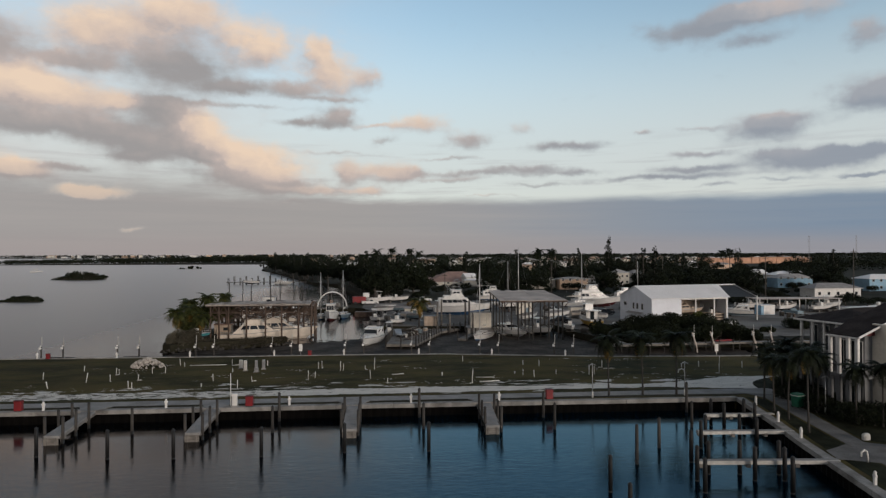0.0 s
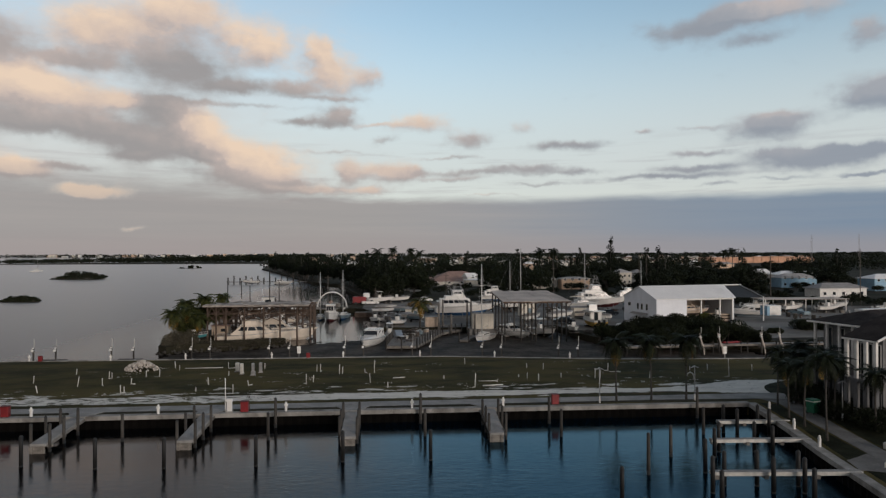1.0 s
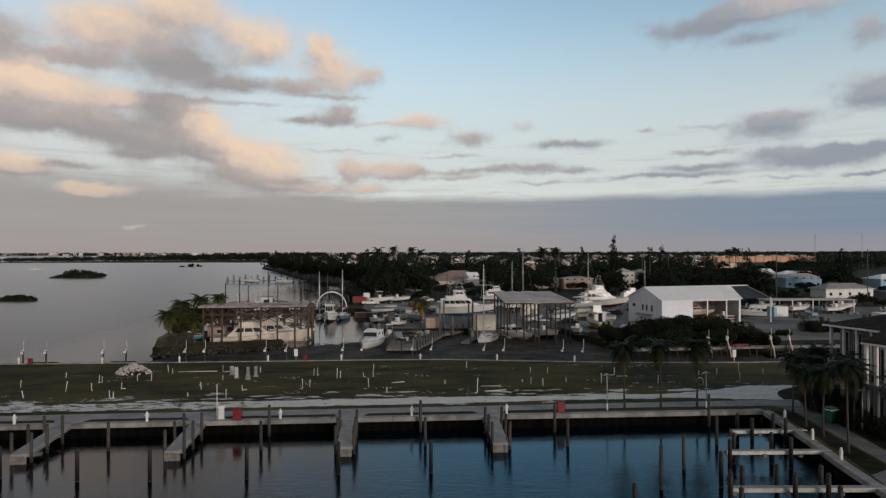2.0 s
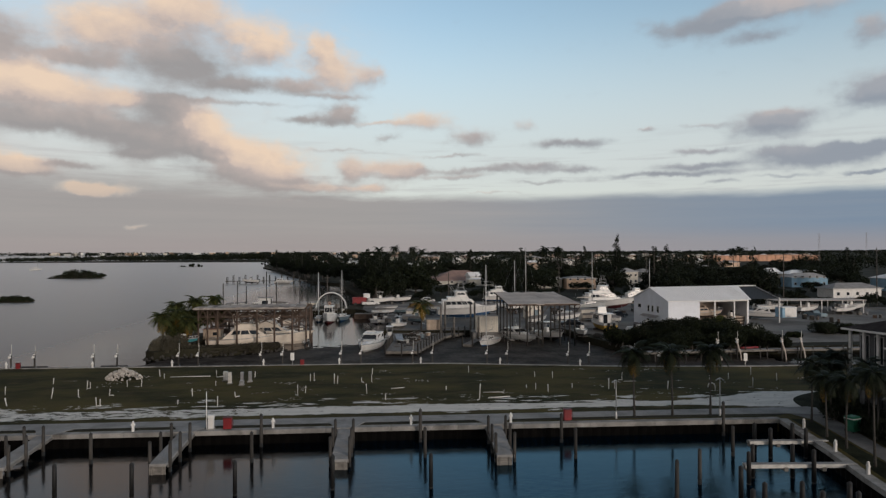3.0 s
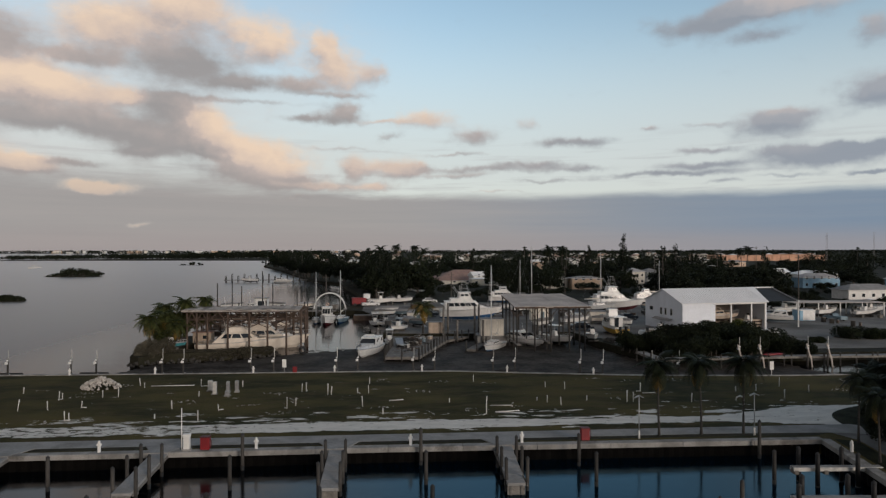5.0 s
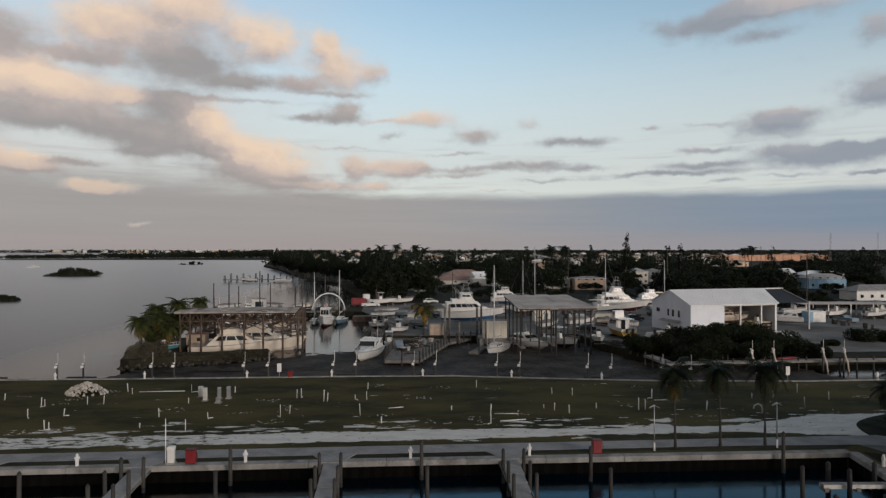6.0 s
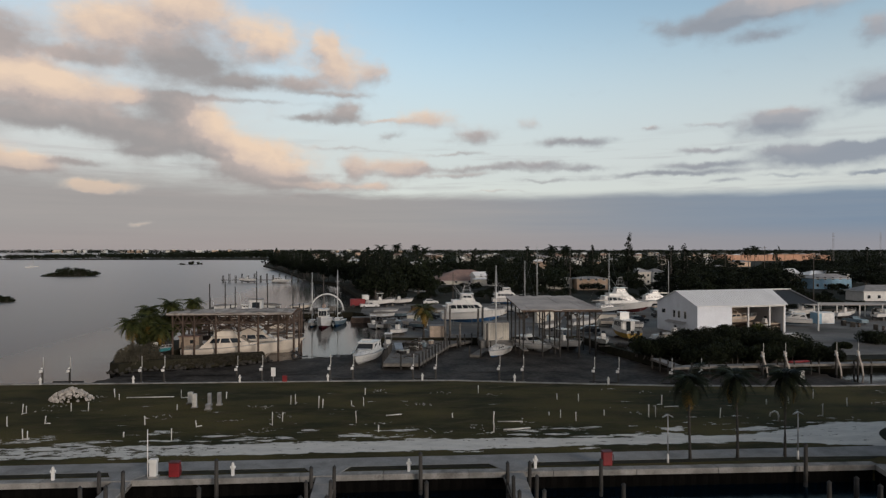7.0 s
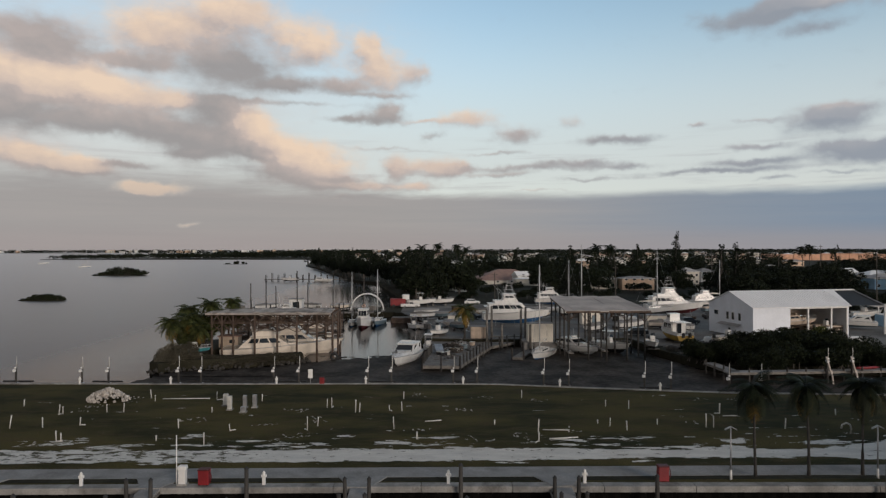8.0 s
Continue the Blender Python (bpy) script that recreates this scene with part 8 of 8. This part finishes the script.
# the two-storey house beside the walkway
def quay_house():
    t = thing("waterside_house", "two-storey house with shade-grey walls, white columns and a dark shingle roof", "house", 46.2, -9.3, 0, 12)
    E, F = 7.7, 3.55

    def frame_window(x, y, z, w, h, west):
        d = (0.08, w, h) if west else (w, 0.08, h)
        # ground-floor frames take the shaded wall colour, upper frames stay white
        win = part("window", Geo().box((x, y, z), d), WHITE if z > 3.0 else SHADEDWALL, t)
        o = (-0.05, 0) if west else (0, -0.05)
        for s in (-1, 1):
            q = (x + o[0], y + s * w / 4 * (1 if west else 0) + o[1], z) if west else (x + s * w / 4, y + o[1], z)
            part("pane", Geo().box(q, (0.03, w / 2 - 0.1, h - 0.14) if west else (w / 2 - 0.1, 0.03, h - 0.14)), GLASS, win)

    def hip(x0, x1, y0, y1, e, rise, ins):
        pts = [(x0, y0, e), (x1, y0, e), (x1, y1, e), (x0, y1, e)]
        c = (y0 + y1) / 2
        top = [(x0 + ins, c, e + rise), (x1 - ins, c, e + rise)]
        part("roof", Geo().add(pts + top + [(a, b, z - 0.16) for a, b, z in pts], [(0, 1, 5, 4), (1, 2, 5), (2, 3, 4, 5), (3, 0, 4), (9, 8, 7, 6), (0, 6, 7, 1), (1, 7, 8, 2), (2, 8, 9, 3), (3, 9, 6, 0)]), SHINGLE, t)
        part("eave_board", Geo().box((x0 - 0.02, c, e - 0.10), (0.08, y1 - y0, 0.2)), WHITE, t, "thin white roof edge board")
        part("eave_board", Geo().box(((x0 + x1) / 2, y0 - 0.02, e - 0.10), (x1 - x0, 0.08, 0.2)), WHITE, t, "thin white roof edge board")
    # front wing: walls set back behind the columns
    # recessed walls, slabs and piers wear the shaded grey, the sunlit front stays cream
    part("wall", Geo().box((8.6, 1.85, E / 2), (14.4, 2.9, E)), SHADEDWALL, t)
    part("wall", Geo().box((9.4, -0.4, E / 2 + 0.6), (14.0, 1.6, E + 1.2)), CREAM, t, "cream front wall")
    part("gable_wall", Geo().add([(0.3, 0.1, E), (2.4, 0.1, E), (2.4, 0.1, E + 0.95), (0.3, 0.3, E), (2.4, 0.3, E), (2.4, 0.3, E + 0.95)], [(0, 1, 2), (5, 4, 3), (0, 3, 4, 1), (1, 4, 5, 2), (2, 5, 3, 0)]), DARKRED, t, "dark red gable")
    part("floor_slab", Geo().box((0.85, 1.6, F), (2.1, 3.6, 0.28)), SHADEDWALL, t)
    x0, xr, y0, y1 = -0.45, 7.6, -0.5, 3.4
    part("roof", Geo().add([(x0, y0, E), (xr, y0, E + 3.0), (15.6, y0, E), (x0, y1, E), (xr, y1, E + 3.0), (15.6, y1, E)] + [(x0, y0, E - 0.16), (xr, y0, E + 2.84), (15.6, y0, E - 0.16), (x0, y1, E - 0.16), (xr, y1, E + 2.84), (15.6, y1, E - 0.16)],
                           [(0, 1, 4, 3), (1, 2, 5, 4), (9, 10, 7, 6), (10, 11, 8, 7), (0, 6, 7, 1), (1, 7, 8, 2), (3, 4, 10, 9), (4, 5, 11, 10), (0, 3, 9, 6), (2, 8, 11, 5)]), SHINGLE, t)
    a, b = Vector((x0, y0 - 0.06, E - 0.06)), Vector((xr, y0 - 0.06, E + 2.94))
    part("barge_board", Geo().box((a + b) / 2, ((b - a).length, 0.08, 0.2), m=(b - a).to_track_quat("X", "Z").to_matrix().to_4x4()), WHITE, t, "white roof edge board")
    part("eave_board", Geo().box((x0 - 0.02, (y0 + y1) / 2, E - 0.12), (0.06, y1 - y0, 0.18)), WHITE, t, "thin white roof edge board")
    for y in (0.0, 1.07, 2.13, 3.2):
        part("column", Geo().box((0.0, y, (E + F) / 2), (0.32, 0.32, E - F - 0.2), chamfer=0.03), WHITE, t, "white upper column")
        part("pier", Geo().box((0.0, y, F / 2), (0.42, 0.42, F), chamfer=0.03), SHADEDWALL, t, "shade-grey pier under the balcony")
    for y in (0.95, 1.85, 2.75):
        frame_window(1.34, y, 5.5, 0.8, 3.2, True)
        frame_window(1.34, y, 1.5, 0.8, 1.9, True)
    frame_window(4.6, -1.22, 1.7, 1.3, 2.4, False)
    frame_window(8.0, -1.22, 5.4, 1.4, 1.6, False)
    frame_window(8.0, -1.22, 1.7, 1.4, 1.6, False)
    frame_window(11.6, -1.22, 5.4, 1.4, 1.6, False)
    frame_window(11.6, -1.22, 1.7, 1.4, 1.6, False)
    rl = part("balcony_rail", Geo().box((-0.1, 1.6, 4.6), (0.05, 3.2, 0.07)), DARKROCK, t, "thin dark balcony rail")
    for i in range(12):
        part("baluster", Geo().box((-0.1, 0.15 + i * 0.265, 4.15), (0.03, 0.03, 0.9)), DARKROCK, rl)
    # back wing, set back and a little higher
    B = 8.45
    part("wall", Geo().box((10.6, 7.6, B / 2 - 0.2), (10.4, 7.0, B - 0.4)), SHADEDWALL, t)
    part("floor_slab", Geo().box((4.75, 7.5, F + 0.4), (1.9, 7.6, 0.28)), SHADEDWALL, t)
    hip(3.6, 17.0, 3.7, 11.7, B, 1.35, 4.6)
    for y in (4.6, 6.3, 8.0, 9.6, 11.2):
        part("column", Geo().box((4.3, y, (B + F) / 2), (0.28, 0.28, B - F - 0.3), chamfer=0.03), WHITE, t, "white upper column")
        part("pier", Geo().box((4.3, y, (F + 0.3) / 2), (0.4, 0.4, F + 0.3), chamfer=0.03), SHADEDWALL, t, "shade-grey pier under the balcony")
    for y in (5.4, 7.1, 8.8, 10.4):
        frame_window(5.36, y, 6.3, 1.0, 2.9, True)
        frame_window(5.36, y, 1.7, 1.0, 2.4, True)
    pb = part("roof_screen", Geo().box((14.2, 11.2, 9.0), (7.0, 1.2, 1.0), chamfer=0.04), WHITE, t, "white rooftop plant screen")
    for i in range(3):
        part("slat", Geo().box((12.4, 10.57, 8.75 + i * 0.24), (3.0, 0.05, 0.07)), GREYROOF, pb)
    return t


quay_house()
t = thing("waste_bin", "green wheeled waste bin with a white rim beside the walkway", "waste bin", 41.9, -6.2, 0.0, 20)
part("body", Geo().box((0, 0, 0.72), (0.95, 0.8, 1.1), chamfer=0.06, top=(1.12, 1.12)), GREEN, t)
part("rim", Geo().box((0, 0, 1.31), (1.14, 0.98, 0.07), chamfer=0.02), WHITE, t, "white rim")
part("lid", Geo().box((0, 0.04, 1.42), (1.08, 0.94, 0.15), chamfer=0.07), GREEN, t, "domed green lid")
for sx in (-0.36, 0.36):
    part("wheel", Geo().rod((sx - 0.05, 0.36, 0.16), (sx + 0.05, 0.36, 0.16), 0.16, 0.16, 12), BLACK, t)
    part("foot", Geo().box((sx, -0.3, 0.09), (0.1, 0.1, 0.18)), BLACK, t)
for x, y in ((40.3, -18.2), (41.0, -20.6), (42.2, -20.3)):
    t = thing("planter_block", "low white rounded planter block on the forecourt", "planter", x, y, 0.02, x * 7 % 30)
    part("body", Geo().box((0, 0, 0.32), (0.7, 0.45, 0.55), chamfer=0.12), PVC, t)
t = thing("hoop_pipe", "white bent pipe vent in the grass", "pipe", 35.9, -23.9, 0, 20)
part("pipe", Geo().tube([(-0.5, 0, 0.55), (-0.45, 0, 0.85), (-0.1, 0, 1.0), (0.2, 0, 0.85), (0.3, 0, 0.5), (0.3, 0, 0)], [0.07] * 6, 8), PVC, t, smooth=True)
t = thing("hoop_pipe", "white bent pipe vent in the grass", "pipe", 37.9, 12.2, 0, 0)
part("pipe", Geo().tube([(-0.6, 0, 0.45), (-0.5, 0, 0.8), (-0.1, 0, 0.95), (0.2, 0, 0.8), (0.3, 0, 0.5), (0.3, 0, 0)], [0.08] * 6, 8), PVC, t, smooth=True)

# buildings among the trees
house(81.5, 219, -3, 12.5, 8, 4.6, PEACH, GREYROOF, "peach two-storey building among the trees", rise=0.8, windows=4)
house(68, 226, -6, 14, 9, 4.2, CREAM, GREYROOF, "long grey-roofed building among the trees", rise=0.9, windows=4)
house(35, 272, 6, 32, 24, 1.8, CREAM, BROWNROOF, "wide low building with a red-brown roof behind the yard", rise=4.8, windows=5, name="hangar", category="hangar")
house(43, 250, 4, 13, 5, 3.0, CREAM, WHITEROOF, "low pale lean-to with a white roof", rise=0.5, windows=3)
house(40, 255, 20, 6, 5, 4.4, WHITE, WHITEROOF, "small white gabled hut behind the yard", hip=False, windows=1)
house(159, 156, 3, 18, 8, 3.2, WHITE, GREYROOF, "low white house with a grey roof beyond the yard", windows=5)
house(183.5, 219, 2, 17, 8, 4.4, PALEBLUE, GREYROOF, "pale blue house among the trees", windows=5)
house(200, 246, 4, 20, 9, 4.8, CREAM, WHITEROOF, "cream house with a white roof among the trees", windows=6)
house(205, 190, 4, 18, 9, 5.0, PALEBLUE, WHITEROOF, "pale blue house with a white roof", windows=5)
house(189, 255, 14, 6, 6, 5.5, WHITE, WHITEROOF, "small white house half hidden in the trees", hip=False, windows=2)
house(167, 258, 0, 7, 6, 4.0, WHITE, GREYROOF, "white house half hidden in the trees", windows=2)
house(196, 338, 10, 10, 8, 5.0, CREAM, GREYROOF, "pale house half hidden in the trees", windows=3)
house(326, 556, 4, 18, 9, 4.2, PEACH, GREYROOF, "yellowish house in front of the long store", windows=4)
house(-35, 560, 10, 15, 9, 5.0, WHITE, WHITEROOF, "white house with a bright roof in the woods", windows=4)
house(17, 515, -8, 16, 9, 4.6, WHITE, WHITEROOF, "white house with a pale roof in the woods", windows=4)
house(6.5, 216, 12, 4.5, 5, 3.6, CREAM, GREYROOF, "small pale hut behind the yard", windows=1)
house(11, 210, 0, 4.5, 4, 4.6, WHITE, GREYROOF, "small white hut behind the yard", windows=1)
house(115, 254, 14, 8, 8, 6.0, CREAM, GREYROOF, "pale house half hidden in the trees", windows=3)
house(133, 279, 14, 8, 8, 5.0, WHITE, GREYROOF, "white house half hidden in the trees", windows=3)
hr2 = random.Random(51)
for i in range(125):
    y = 470 + 1050 * hr2.random()
    x = hr2.uniform(coast_x(y) + 30, 0.66 * y + 60)
    if y < 850 and abs(x - 528 * (y + 60) / 910) < 90 * (y + 60) / 910:
        continue
    house(x, y, hr2.uniform(-20, 20), hr2.uniform(8, 16), hr2.uniform(7, 9), hr2.uniform(4.5, 7.5), hr2.choice((CREAM, WHITE, CREAM, PEACH)), hr2.choice((GREYROOF, WHITEROOF, GREYROOF, BROWNROOF)), "pale house showing among the far trees", windows=3 if y < 600 else 0)
# the long salmon building lit by the last sun
t = thing("long_store", "long low salmon-coloured commercial building in the distance", "building", 528, 850, 0, -4)
part("wall", Geo().box((0, 0, 3.9), (150, 40, 7.8)), SALMON, t)
part("parapet", Geo().box((18, -18, 8.3), (60, 6, 1.2)), SALMON, t)
for i in range(13):
    part("pier", Geo().box((-72 + 12 * i, -20.4, 3.8), (1.6, 1.0, 7.6)), SALMON, t)
# pale buildings of the distant shore
for i in range(40):
    x = -1850 + 1900 * hr2.random()
    t = thing("distant_building", "small pale building on the distant shore", "building", x, 2740 + hr2.uniform(0, 120), 0, 0, "pale buildings on the distant shore")
    w, h = hr2.uniform(8, 26), hr2.uniform(5, 13)
    part("wall", Geo().box((0, 0, h / 2), (w, 15, h)), hr2.choice((CREAM, WHITE, PEACH)), t)
    part("roof", Geo().box((0, 0, h + 0.6), (w + 2, 17, 1.2)), hr2.choice((WHITEROOF, GREYROOF)), t)
# poles and pylons
for x, y, h in ((100, 190, 15), (128, 230, 14), (150, 240, 16), (60, 170, 11), (20, 165, 9), (-20, 150, 9), (118, 128, 15), (140, 118, 17), (95, 300, 18), (180, 260, 18)):
    t = thing("utility_pole", "thin grey utility pole", "utility pole", x, y, 0, 0, "utility poles")
    part("pole", Geo().rod((0, 0, 0), (0, 0, h), 0.16, 0.11, 7), TRUNK, t)
    part("cross_arm", Geo().box((0, 0, h - 0.8), (1.8, 0.12, 0.14)), TRUNK, t)
for x, y, h in ((360, 470, 30), (470, 560, 33)):
    t = thing("lattice_mast", "tall thin lattice mast far behind the houses", "lattice mast", x, y, 0, 0, "lattice masts")
    g = Geo()
    for s in (0, 1, 2):
        a = TAU * s / 3
        g.rod((0.9 * math.cos(a), 0.9 * math.sin(a), 0), (0.5 * math.cos(a), 0.5 * math.sin(a), h), 0.08, 0.06, 4)
    part("leg_frame", g, GREYROOF, t)
    for k in range(4):
        part("cross_arm", Geo().box((0, 0, h - 1 - 2.2 * k), (2.2, 0.12, 0.12)), GREYROOF, t)
# boats at anchor on the bay
sailboat(-340, 606, 20, 11, mast=18, label="white sailing boat at anchor far out on the bay")
open_boat(-470, 760, 10, 12, label="low white motor boat far out on the bay")
